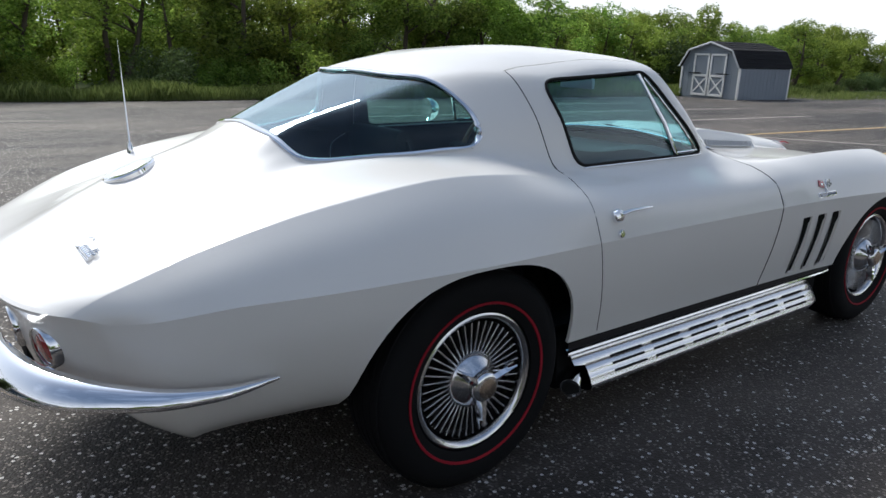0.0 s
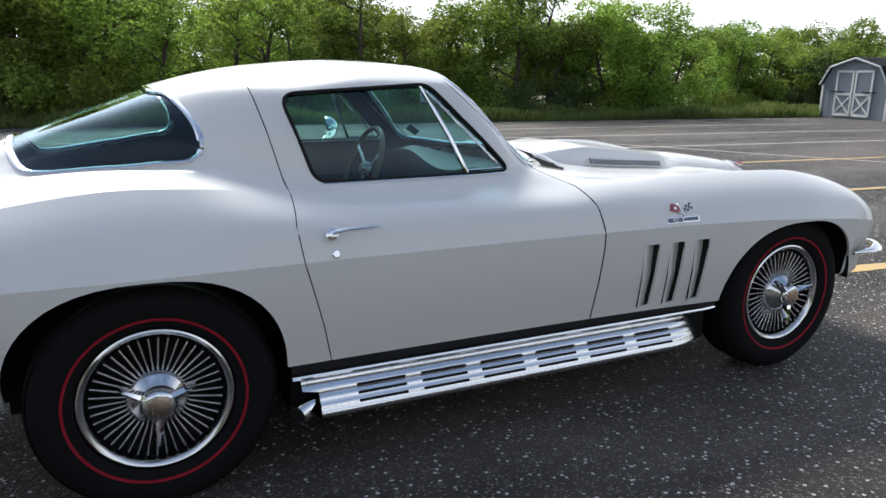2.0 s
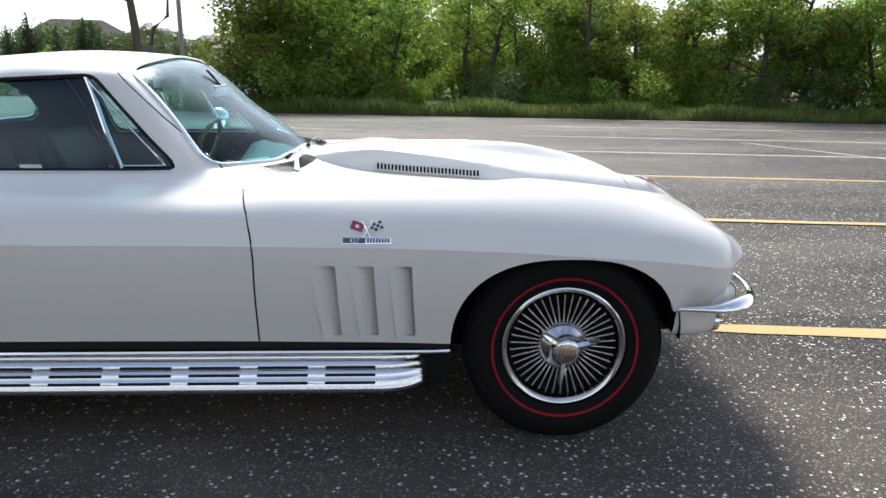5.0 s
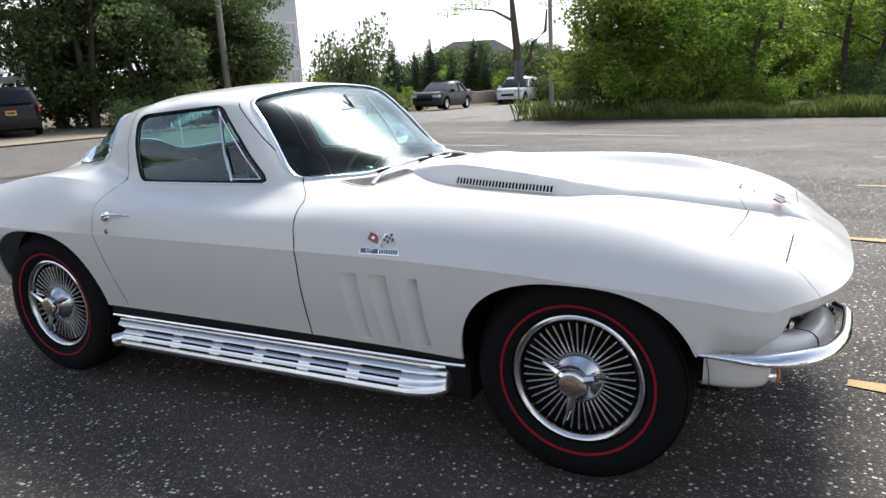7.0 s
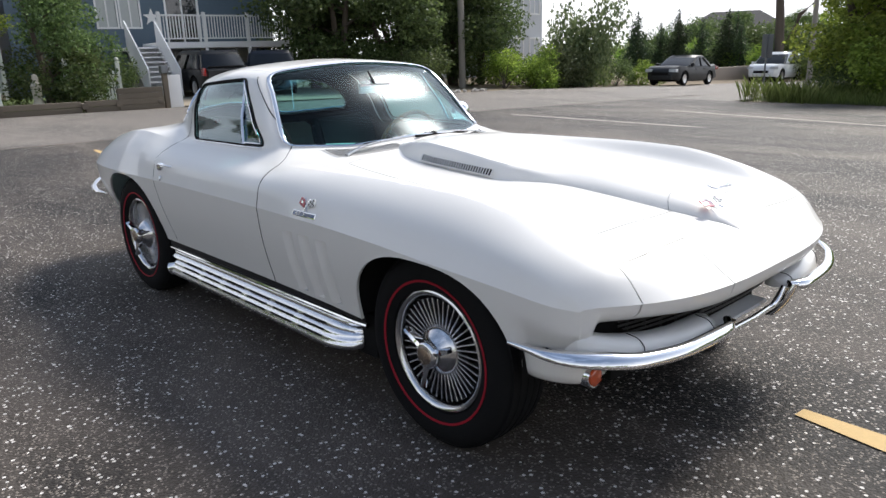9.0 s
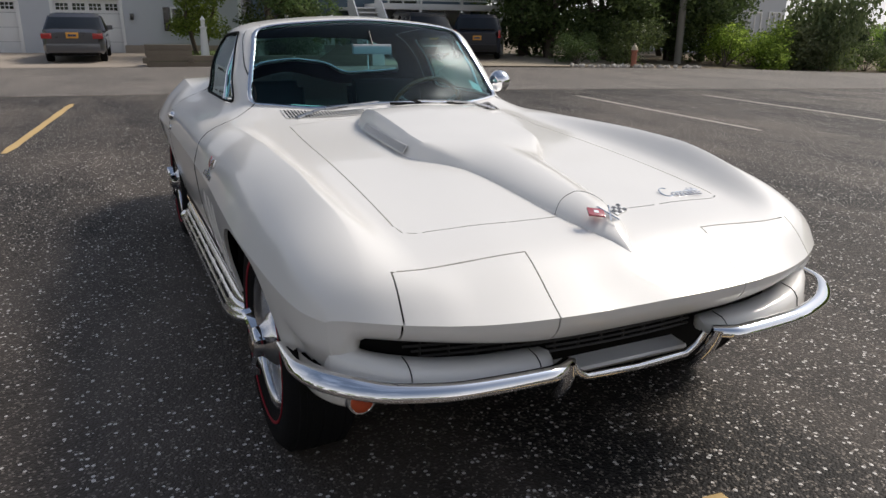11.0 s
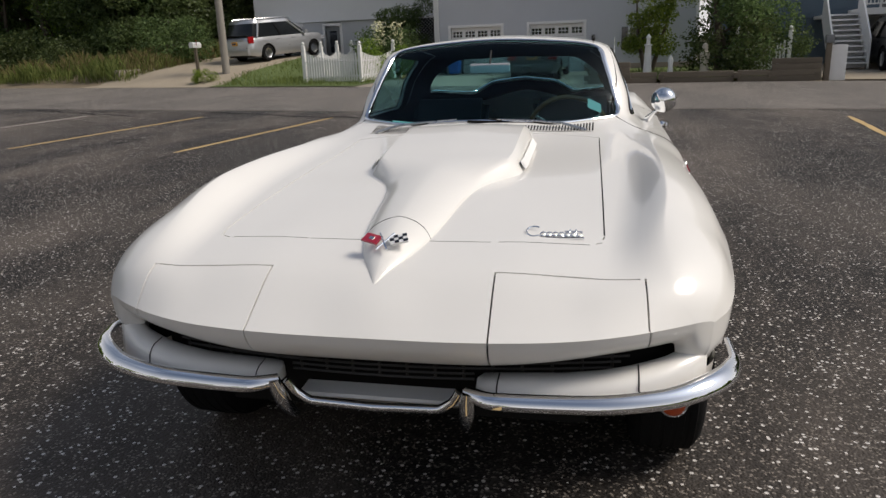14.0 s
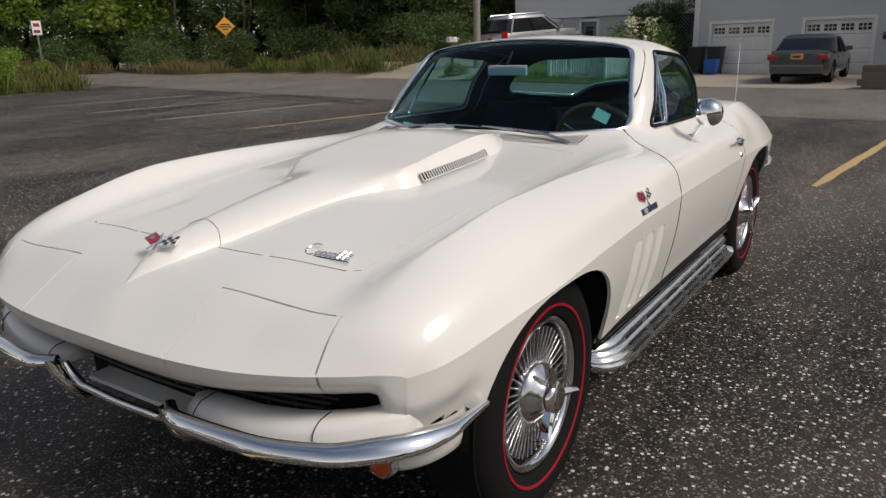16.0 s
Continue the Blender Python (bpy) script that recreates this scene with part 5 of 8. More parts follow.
b_box(rp, fx - .004, fx + .03, -.14, .14, .39, .50, .005)
part("plate_recess", rp, M["dark"], car, "dark number plate recess")


# door hardware
def handles(s):
    p, n = side_of(-.742, .771, s)
    q, _ = side_of(-.60, .777, s)
    h = bmesh.new()
    b_lathe(h, [(0, .022), (.010, .022), (.018, .018), (.022, .008)], 20, "y")
    bmesh.ops.transform(h, matrix=Matrix.Translation(p) @ Vector((0, 1, 0)).rotation_difference(n).to_matrix().to_4x4(), verts=h.verts[:])
    b_tube(h, [p + n * .020 + Vector((0, 0, .004)), p.lerp(q, .3) + n * .026 + Vector((0, 0, .008)), p.lerp(q, .8) + n * .026 + Vector((0, 0, .006)), q + n * .018 + Vector((.012, 0, .004))], [.009, .0065, .006, .004], 10, False, .8)
    part("door_handle", h, M["chrome"], panel["door_r" if s < 0 else "door_l"], "chrome door handle")
    p, n = side_of(-.732, .716, s)
    lk = lathe([(0, .013), (.006, .013), (.009, .010), (.009, .001)], 18, "y")
    bmesh.ops.transform(lk, matrix=Matrix.Translation(p) @ Vector((0, 1, 0)).rotation_difference(n).to_matrix().to_4x4(), verts=lk.verts[:])
    part("door_lock", lk, M["chrome"], panel["door_r" if s < 0 else "door_l"])


both(handles)


# badges: crossed flags over a name bar
def flag(parent, m, red):
    b = bmesh.new()
    b_box(b, 0, .034, 0, .004, 0, .024, .001, m)
    part("badge_flag", b, M["enamel_red"] if red else M["enamel_white"], parent, "red pennant" if red else "chequered pennant")
    if red:
        b = bmesh.new()
        b_box(b, .012, .022, .003, .0046, .008, .016, .0, m)
        part("flag_mark", b, M["spoke"], parent)
    else:
        b = bmesh.new()
        for i in range(4):
            for j in range(3):
                if (i + j) % 2:
                    b_box(b, .0006 + .0082 * i, .0088 + .0082 * i, .0035, .0050, .0005 + .0077 * j, .0082 + .0077 * j, 0, m)
        part("flag_checks", b, M["enamel_black"], parent)


def lettering(text, size, fr, material, parent, name):
    """Raised characters in the built-in font, standing in the frame's x and z."""
    cu = bpy.data.curves.new("lettering", "FONT")
    cu.body, cu.size, cu.extrude, cu.align_x = text, size, .0008, "CENTER"
    tmp = new("lettering_source", cu)
    me = bpy.data.meshes.new_from_object(tmp)
    bpy.data.objects.remove(tmp)
    bpy.data.curves.remove(cu)
    me.transform(fr @ Matrix(((1, 0, 0, 0), (0, 0, -1, 0), (0, 1, 0, 0), (0, 0, 0, 1))))
    me.materials.clear()
    me.materials.append(material)
    ob = new(name, me)
    ob.parent = parent
    return ob


def badge(parent, at, ex, ez, ey, bars, scale=1.0):
    """Built in the frame at, with ex along it, ez up it and ey out of the body."""
    fr = Matrix((ex.normalized(), ey.normalized(), ez.normalized())).transposed().to_4x4()
    fr.translation = at
    fr = fr @ Matrix.Scale(scale, 4)
    hub_ = bmesh.new()
    for sg in (-1, 1):
        b_tube(hub_, [fr @ Vector((sg * .010, .003, -.012)), fr @ Vector((-sg * .014, .004, .034))], .0020 * scale, 6)
    base = part("badge", hub_, M["chrome"], parent, "chrome badge of crossed flags")
    flag(base, fr @ Matrix.Translation((-.046, .001, .013)) @ Matrix.Rotation(radians(20), 4, "Y"), True)
    flag(base, fr @ Matrix.Translation((.014, .001, .001)) @ Matrix.Rotation(radians(-20), 4, "Y"), False)
    if bars:
        b = bmesh.new()
        b_box(b, -.067, .067, 0, .004, -.030, -.012, .001, fr)
        plate = part("name_bar", b, M["chrome"], base)
        b = bmesh.new()
        b_box(b, -.064, -.004, .003, .0050, -.0280, -.0140, 0, fr)
        part("name_bar_fill", b, M["enamel_blue"], plate, "dark blue enamel field")
        lettering("427", .0175, fr @ Matrix.Translation((-.034, .0056, -.0270)), M["enamel_white"], plate, "numerals")
        b = bmesh.new()
        for k in range(8):
            b_box(b, .0005 + .0078 * k, .0058 + .0078 * k, .003, .0052, -.0270, -.0150, .0006, fr)
        part("name_marks", b, M["enamel_blue"], plate)
    return base


for s in (-1, 1):
    p, n = side_of(.595, .735, s)
    ez = Vector((0, 0, 1)) - n * n.z
    ex = Vector((1, 0, 0)) if s < 0 else Vector((-1, 0, 0))
    badge(panel["body"], p, ex, ez, n, True, 1.15)
nose_dir = Vector((-1, 0, .42)).normalized()
zf = top_of(1.755, 0) + .030
badge(panel["body"], Vector((1.784, 0, zf)), Vector((0, 1, 0)), nose_dir, Vector((.42, 0, 1)), False, 1.35)


def script(at, ex, ez, ey, width, label):
    """Cursive maker's script as a plain chrome wave over an underline."""
    fr = Matrix((ex.normalized(), ey.normalized(), ez.normalized())).transposed().to_4x4()
    fr.translation = at
    b = bmesh.new()
    b_box(b, -.42 * width, .5 * width, 0, .004, -.0125, -.0070, .001, fr)
    big = [fr @ Vector((-.36 * width + .020 * math.cos(a), .005, .014 + .023 * math.sin(a))) for a in np.linspace(.9, 5.4, 15)]
    b_tube(b, big, .0026, 6)
    for k in range(7):
        x = -.21 * width + width * .105 * k
        rx, rz, cz = .0062, .0085, .0035
        loop = [fr @ Vector((x + rx * math.cos(a) + .002 * math.sin(a), .004, cz + rz * math.sin(a))) for a in np.linspace(.4, 5.9, 11)]
        b_tube(b, loop, .0021, 5)
        b_tube(b, [loop[-1], fr @ Vector((x + width * .062, .004, -.002))], .0019, 5)
        if k in (4, 5):
            b_tube(b, [fr @ Vector((x + .003, .004, -.004)), fr @ Vector((x + .007, .004, .027))], .0021, 5)
    b_tube(b, [fr @ Vector((.16 * width, .004, .018)), fr @ Vector((.47 * width, .004, .018))], .0018, 5)
    sc = part("script_badge", b, M["chrome"], panel["hood" if at.x > 0 else "body"], label)
    b = bmesh.new()
    b_box(b, -.40 * width, .48 * width, .003, .0046, -.0112, -.0084, 0, fr)
    part("script_fill", b, M["enamel_black"], sc)
    return sc


p, n = skin_at(1.603, .41)
script(p, Vector((0, 1, 0)), Vector((-1, 0, .35)), Vector((.35, 0, 1)), .150, "chrome script strip")
p, n = skin_at(-2.15, -.34)
script(p, Vector((0, -1, 0)), Vector((1, 0, .4)), n, .15, "chrome script strip")
p, n = skin_at(-1.95, 0)
gl = lathe([(-.01, .078), (.003, .078), (.007, .073), (.006, .066)], 40, "z")
bmesh.ops.transform(gl, matrix=Matrix.Translation(p) @ Vector((0, 0, 1)).rotation_difference(n).to_matrix().to_4x4(), verts=gl.verts[:])
part("fuel_lid_ring", gl, M["chrome"], car, "chrome fuel lid ring")
gl = lathe([(-.004, .069), (.005, .066), (.007, .04), (.008, .002)], 40, "z")
bmesh.ops.transform(gl, matrix=Matrix.Translation(p) @ Vector((0, 0, 1)).rotation_difference(n).to_matrix().to_4x4(), verts=gl.verts[:])
part("fuel_lid", gl, M["paint"], car)

# antenna
ap, an = skin_at(-1.80, .60)
part("antenna", tube([ap - Vector((0, 0, .01)), ap + Vector((0, 0, .03)), ap + Vector((0, 0, .04)), ap + Vector((-.012, 0, .41))], [.012, .010, .003, .002], 10), M["chrome"], car, "thin chrome whip aerial")

# door mirror on the driver's side
mp, mn = side_of(-.33, .842, 1)
mir = part("door_mirror", tube([mp - mn * .004, mp + mn * .006, mp + Vector((.03, .035, .045)), Vector((-.262, .812, .915))], [.022, .016, .008, .008], 12), M["chrome"], panel["door_l"], "round chrome door mirror")
head = lathe([(-.024, .058), (-.018, .0605), (.0, .058), (.018, .050), (.034, .034), (.042, .016), (.044, .002)], 36, "x")
bmesh.ops.transform(head, matrix=Matrix.Translation((-.255, .815, .945)) @ Matrix.Rotation(radians(-8), 4, "Z"), verts=head.verts[:])
part("mirror_head", head, M["chrome"], mir)

# wipers and cowl grilles
def wiper(pts, blade_a, blade_b):
    arm = part("wiper_arm", tube(pts, [.011, .0075, .005, .004], 8, False, .7), M["satin"], car, "metal windscreen wiper")
    part("wiper_blade", tube([blade_a, blade_b], .006, 6), M["rubber"], arm)


def on_screen(x, y, up=.012):
    return Vector((x, y, top_of(x, y) + up))


wiper([on_screen(.325, -.46, .004), on_screen(.312, -.36, .024), on_screen(.315, -.23, .026), on_screen(.305, -.10, .020)], on_screen(.268, -.32, .010), on_screen(.298, .10, .012))
wiper([on_screen(.32, .46, .004), on_screen(.308, .36, .024), on_screen(.312, .22, .026), on_screen(.312, .08, .020)], on_screen(.262, .35, .010), on_screen(.315, -.05, .012))
for s in (-1, 1):
    plate = bmesh.new()
    b_sheet(plate, [[(x, s * y, top_of(x, s * y) + .003) for x in np.linspace(xa, xb, 5)] for y, xa, xb in ((.17, .315, .375), (.28, .293, .362), (.39, .25, .345), (.50, .19, .315))])
    cg = part("cowl_grille", plate, M["paint"], car, "slotted white cowl grille")
    sb = bmesh.new()
    for k in range(25):
        y = .18 + .0128 * k
        xa, xb = one(((.17, .322), (.28, .300), (.39, .258), (.50, .20)), y), one(((.17, .370), (.28, .357), (.39, .340), (.50, .31)), y)
        pts = [Vector((x, s * y, top_of(x, s * y) + .0042)) for x in np.linspace(xa, xb, 4)]
        b_tube(sb, pts, .0028, 4, False, .4)
    part("slot_backing", sb, M["gap"], cg, "dark slots")

# cabin
seat_profile = [(-.30, .42), (-.34, .50), (-.62, .47), (-.67, .52), (-.80, .86), (-.83, .93), (-.88, .93), (-.90, .87), (-.80, .50), (-.74, .36), (-.34, .36)]
for s in (-1, 1):
    sb = prism(rounded(seat_profile, .03, 2), s * .36 - .23, s * .36 + .23)
    bmesh.ops.bevel(sb, geom=[e for e in sb.edges if abs(e.verts[0].co.y - e.verts[1].co.y) < 1e-5 and len(e.link_faces) == 2 and abs(e.link_faces[0].normal.y - e.link_faces[1].normal.y) > .5], offset=.04, segments=3, affect="EDGES")
    part("seat", sb, M["vinyl"], car, "black vinyl bucket seat")
cab = bmesh.new()
b_box(cab, -.84, .25, -.70, .70, .33, .37)
b_box(cab, -.75, .1, -.10, .10, .36, .56, .03)
b_box(cab, -1.75, -.90, -.52, .52, .60, .66, .02)
b_box(cab, -.96, -.90, -.62, .62, .36, .66, .01)
part("cabin_floor", cab, M["carpet"], car, "dark carpeted cabin floor and tunnel")
dash = bmesh.new()
rows = []
for y in np.linspace(-.66, .66, 33):
    hump = .05 * (math.exp(-((abs(y) - .36) / .2) ** 2))
    edge = .13 * max(0, abs(y) - .35)
    rows.append([(.30 - 1.5 * edge, y, .845 - .06 * (abs(y) / .6) ** 2), (.15 - edge, y, .842 + hump * .4), (.05 - edge, y, .838 + hump), (.0 - edge, y, .82 + hump), (-.015 - edge, y, .76), (.04, y, .62), (.12, y, .45)])
b_sheet(dash, rows)
part("dashboard", dash, M["vinyl"], car, "navy twin-cowl dashboard")
sw = new("steering_wheel")
sw.parent = car
sw.matrix_basis = Matrix.Translation((-.235, .36, .795)) @ Matrix.Rotation(radians(-68), 4, "Y")
ringp = [(.195 * math.cos(a), .195 * math.sin(a), 0) for a in np.linspace(0, 2 * math.pi, 49)[:-1]]
part("wheel_rim", tube(ringp, .0115, 10, True), M["wood"], sw, "slim wood steering wheel rim")
for k in range(3):
    a = radians(90 + 120 * k - 90 + 60)
    part("wheel_spoke", tube([(.03 * math.cos(a), .03 * math.sin(a), -.02), (.19 * math.cos(a), .19 * math.sin(a), 0)], .012, 8, False, .3), M["satin"], sw)
part("wheel_hub", lathe([(-.03, .035), (-.01, .036), (.004, .03), (.006, .003)], 24, "z"), M["satin"], sw)
part("steering_column", tube([(0, 0, -.02), (0, 0, -.33)], .022, 12), M["vinyl"], sw)
rv = bmesh.new()
b_box(rv, -.010, .010, -.095, .095, -.022, .022, .008, Matrix.Translation((-.045, 0, 1.125)))
rvm = part("inside_mirror", rv, M["mirror_back"], car, "inside rear-view mirror")
part("mirror_stalk", tube([(-.04, 0, 1.145), (-.09, 0, 1.205)], .005, 8), M["sill"], rvm)
stk = bmesh.new()
pa = [on_screen(.052 + .05 * u, .46 + .06 * v, -.012) for v in (0, 1) for u in (0, 1)]
stk.faces.new([stk.verts.new(p) for p in (pa[0], pa[1], pa[3], pa[2])])
part("windscreen_sticker", stk, M["sticker"], car, "pale inspection sticker inside the glass")
pp = bmesh.new()
pa = [on_screen(.20 + .04 * u - .06 * v, -.32 - .12 * v, -.03) for v in (0, 1) for u in (0, 1)]
pp.faces.new([pp.verts.new(p) for p in (pa[0], pa[1], pa[3], pa[2])])
part("paper_note", pp, M["paper"], car, "pale green paper on the dashboard")
# ---- plants ----
def leaf_mesh(name, centres, size, material, rng, droop=.2, aspect=1.7):
    """Many small pointed leaves, each a folded kite, set about the given centres."""
    n = len(centres)
    c = np.asarray(centres, float)
    d = rng.normal(size=(n, 3))
    d[:, 2] = d[:, 2] * .6 - droop
    d /= np.linalg.norm(d, axis=1)[:, None]
    o = rng.normal(size=(n, 3))
    o[:, 2] *= .5
    s = np.cross(d, o)
    s /= np.linalg.norm(s, axis=1)[:, None] + 1e-9
    up = np.cross(s, d)
    L = size * rng.uniform(.6, 1.3, n)[:, None]
    W = L / aspect
    v = np.stack([c - d * L * .5, c + s * W * .5 + up * W * .12, c + d * L * .5, c - s * W * .5 + up * W * .12], 1).reshape(-1, 3)
    me = bpy.data.meshes.new(name)
    me.vertices.add(4 * n)
    me.vertices.foreach_set("co", v.ravel())
    me.loops.add(4 * n)
    me.loops.foreach_set("vertex_index", np.arange(4 * n, dtype=np.int32))
    me.polygons.add(n)
    me.polygons.foreach_set("loop_start", np.arange(0, 4 * n, 4, dtype=np.int32))
    me.polygons.foreach_set("loop_total", np.full(n, 4, dtype=np.int32))
    me.update(calc_edges=True)
    me.materials.append(material)
    return me


def blob_points(blobs, per, rng, shell=.55):
    """Leaf places in and on uneven blobs."""
    out = []
    for (x, y, z), (rx, ry, rz) in blobs:
        k = max(20, int(per * (rx * ry * rz) ** (2 / 3)))
        d = rng.normal(size=(k, 3))
        d /= np.linalg.norm(d, axis=1)[:, None]
        r = rng.uniform(shell, 1.08, k) ** .8
        wob = 1 + .22 * np.sin(d[:, 0] * 5 + x * 3) * np.cos(d[:, 1] * 4 + y * 2) + .12 * np.sin(d[:, 2] * 9 + z)
        out.append(np.array([x, y, z]) + d * (r * wob)[:, None] * np.array([rx, ry, rz]))
    return np.concatenate(out)


def tree_kind(kind, seed, height, spread_, leaf, size, per, material, stems=1, low=.25, label="", category="tree"):
    """A tapered trunk with limbs and a crown of many small leaves in uneven masses."""
    rng = np.random.default_rng(seed)
    t = thing(kind, label, category)
    wood = bmesh.new()
    blobs = []
    for s in range(stems):
        lean = rng.uniform(-.18, .18, 2) * height * (1.4 if stems > 1 else .6)
        base = rng.uniform(-.3, .3, 2) * (stems > 1)
        top = Vector((base[0] + lean[0], base[1] + lean[1], height * rng.uniform(.72, .85)))
        b0 = Vector((base[0], base[1], -.15))
        mid = b0.lerp(top, .45) + Vector((rng.uniform(-.2, .2), rng.uniform(-.2, .2), 0))
        r0 = .028 * height / math.sqrt(stems)
        b_tube(wood, [b0, b0.lerp(mid, .5), mid, mid.lerp(top, .5), top], [r0 * 1.25, r0, r0 * .75, r0 * .5, r0 * .15], 8)
        for k in range(7):
            f = low + (1 - low) * (k + rng.uniform(0, .8)) / 7
            p = b0.lerp(top, min(1, f))
            a = rng.uniform(0, 2 * math.pi)
            ln = spread_ * rng.uniform(.45, .95) * (1 - .45 * abs(f - .5))
            q = p + Vector((math.cos(a) * ln, math.sin(a) * ln, ln * rng.uniform(.15, .6)))
            b_tube(wood, [p, p.lerp(q, .5) + Vector((0, 0, .05 * ln)), q], [r0 * .42, r0 * .28, r0 * .08], 5)
            rr = spread_ * rng.uniform(.26, .46)
            blobs.append((tuple(q), (rr, rr, rr * rng.uniform(.6, .85))))
            if rng.uniform() < .75:
                m = p.lerp(q, .55) + Vector((rng.uniform(-.3, .3), rng.uniform(-.3, .3), rng.uniform(0, .4)))
                blobs.append((tuple(m), (rr * .75, rr * .75, rr * .55)))
        blobs.append((tuple(top), (spread_ * .34, spread_ * .34, spread_ * .36)))
    part("trunk", wood, M["bark"], t, "rough brown trunk and limbs", 60)
    me = leaf_mesh("crown", blob_points(blobs, per, rng), size, material, rng)
    cr = new("crown", me)
    cr.parent = t
    cr["kind"] = "stuff"
    cr["label"] = leaf
    return t


def bush_kind(kind, seed, w, h, size, per, material, label, n=9):
    rng = np.random.default_rng(seed)
    t = thing(kind, label, "bush")
    blobs = []
    wood = bmesh.new()
    for k in range(n):
        a, r = rng.uniform(0, 2 * math.pi), w * .5 * math.sqrt(rng.uniform(0, 1))
        z = h * rng.uniform(.2, .8) * (1 - .35 * (r / (w * .5)) ** 2)
        rr = w * rng.uniform(.16, .30)
        blobs.append(((math.cos(a) * r, math.sin(a) * r, max(z, rr * .6)), (rr, rr, rr * .85)))
        b_tube(wood, [(0, 0, -.1), (math.cos(a) * r * .4, math.sin(a) * r * .4, z * .5), (math.cos(a) * r, math.sin(a) * r, z)], [.03, .02, .008], 5)
    part("stems", wood, M["bark"], t, "thin brown stems", 60)
    me = leaf_mesh("foliage", blob_points(blobs, per, rng, .35), size, material, rng)
    cr = new("foliage", me)
    cr.parent = t
    cr["kind"] = "stuff"
    return t


def plant(ob, u, v, turn, scale, dz=-.02, first=False):
    m = at_pose(u, v, turn, dz)
    if first:
        ob.matrix_basis = m
        ob.scale = (scale,) * 3 if not isinstance(scale, tuple) else scale
        return ob
    keep = ob.scale.copy()
    ob.scale = (scale,) * 3 if not isinstance(scale, tuple) else scale
    c = copy_thing(ob, m)
    ob.scale = keep
    return c


rng = random.Random(11)
locust = [tree_kind("tree", 20 + i, 6.4, 2.3, "airy mid-green foliage", .15, 900, M[mt], stems=2, low=.18, label="leafy roadside tree with airy green crown") for i, mt in enumerate(("leaf_a", "leaf_b", "leaf_a", "leaf_b"))]
shrubs = [bush_kind("bush", 50 + i, 3.0, 2.2, .12, 1300, M[mt], lb) for i, (mt, lb) in enumerate((("leaf_a", "dense mid-green bush in the verge"), ("leaf_c", "dense dark green bush"), ("leaf_b", "bright green bush in the verge"), ("leaf_d", "grey-green autumn olive bush")))]
dark_trees = [tree_kind("tree", 70 + i, 6.5, 2.6, "dense dark foliage", .15, 1000, M["leaf_c"], stems=2, low=.08, label="dense dark green tree beside the houses") for i in range(2)]
used = set()


def put(kind_list, i, u, v, scale, turn=None):
    ob = kind_list[i]
    first = ob.name not in used
    used.add(ob.name)
    return tagged(plant(ob, u, v, rng.uniform(0, 360) if turn is None else turn, scale, first=first), "", "", "plants round the lot")


# wood along the far side of the lot
for k in range(26):
    u = -5.4 + 1.9 * k + rng.uniform(-.6, .6)
    near_gap = 17 < u < 26
    h = rng.uniform(.52, .80) * (1 if u < 12 else .78)
    put(locust, rng.randrange(4), u, 19.4 + rng.uniform(-.9, 1.6) + (2.5 if near_gap else 0), (h * 1.2, h * 1.2, h))
for k in range(22):
    u = -4.5 + 2.3 * k + rng.uniform(-.8, .8)
    put(locust, rng.randrange(4), u, 24.5 + rng.uniform(-1.5, 1.5), rng.uniform(.56, .82) * (1 if u < 7 else .76))
for k in range(30):
    u = -6.6 + 1.55 * k + rng.uniform(-.4, .4)
    put(shrubs, rng.choice((0, 0, 2, 1, 2)), u, 18.6 + rng.uniform(-.4, .8) + (1.6 if 18 < u < 25 else 0), rng.uniform(.42, .8) * (1 if u < 17 else .8))
for k in range(12):
    u = 2 + 3.6 * k
    put(shrubs, rng.choice((0, 1)), u + rng.uniform(-1, 1), 22.0 + rng.uniform(-.7, .7), rng.uniform(.8, 1.2))
put(locust, 1, 12.5, 18.9, .66)
put(locust, 2, 9.2, 19.2, (.72, .72, .84))
put(shrubs, 2, -5.3, 18.3, .95)
put(shrubs, 2, -3.6, 18.5, .9)
put(shrubs, 2, -5.8, 20.2, 1.1)
put(locust, 3, -5.6, 19.1, .82)
put(locust, 1, -5.0, 20.6, .85)
# woods further off that close the view
for k in range(22):
    put(locust, rng.randrange(4), -4 + 2.7 * k, 32 + rng.uniform(-2, 2), rng.uniform(.72, .95) * (1 if k < 5 else .72))
for k in range(9):
    put(shrubs, (0, 2)[k % 2], -4.5 + 1.7 * k, 27 + rng.uniform(-1, 1), (1.2, 1.2, 1.35 + .1 * (k % 3)))
# trees beside the houses across the street
put(dark_trees, 0, -24.8, 13.3, 1.25)
put(dark_trees, 1, -26.4, 13.2, 1.3)
put(dark_trees, 1, -23.2, 15.8, 1.1)
put(dark_trees, 0, -24.2, 19.4, 1.0)
put(dark_trees, 1, -25.5, 17.8, 1.15)
put(dark_trees, 0, -23.8, 20.8, .95)
put(shrubs, 1, -21.2, 15.0, .8)
put(shrubs, 1, -21.0, 12.8, .55)
for k in range(1, 6):
    put(shrubs, (0, 2, 0, 1, 2, 0)[k], -20.3 - .5 * (k % 2) - .12 * k, 18.2 + 1.3 * k, .72 + .08 * (k % 3))
put(shrubs, 3, -21.6, 22.5, 1.15)
put(shrubs, 3, -21.4, 25.0, (1.25, 1.25, 2.45))
put(shrubs, 1, -20.6, 26.6, .62)
put(shrubs, 0, -20.5, 28.4, .6)
put(dark_trees, 1, -27.5, 21.4, 1.0)
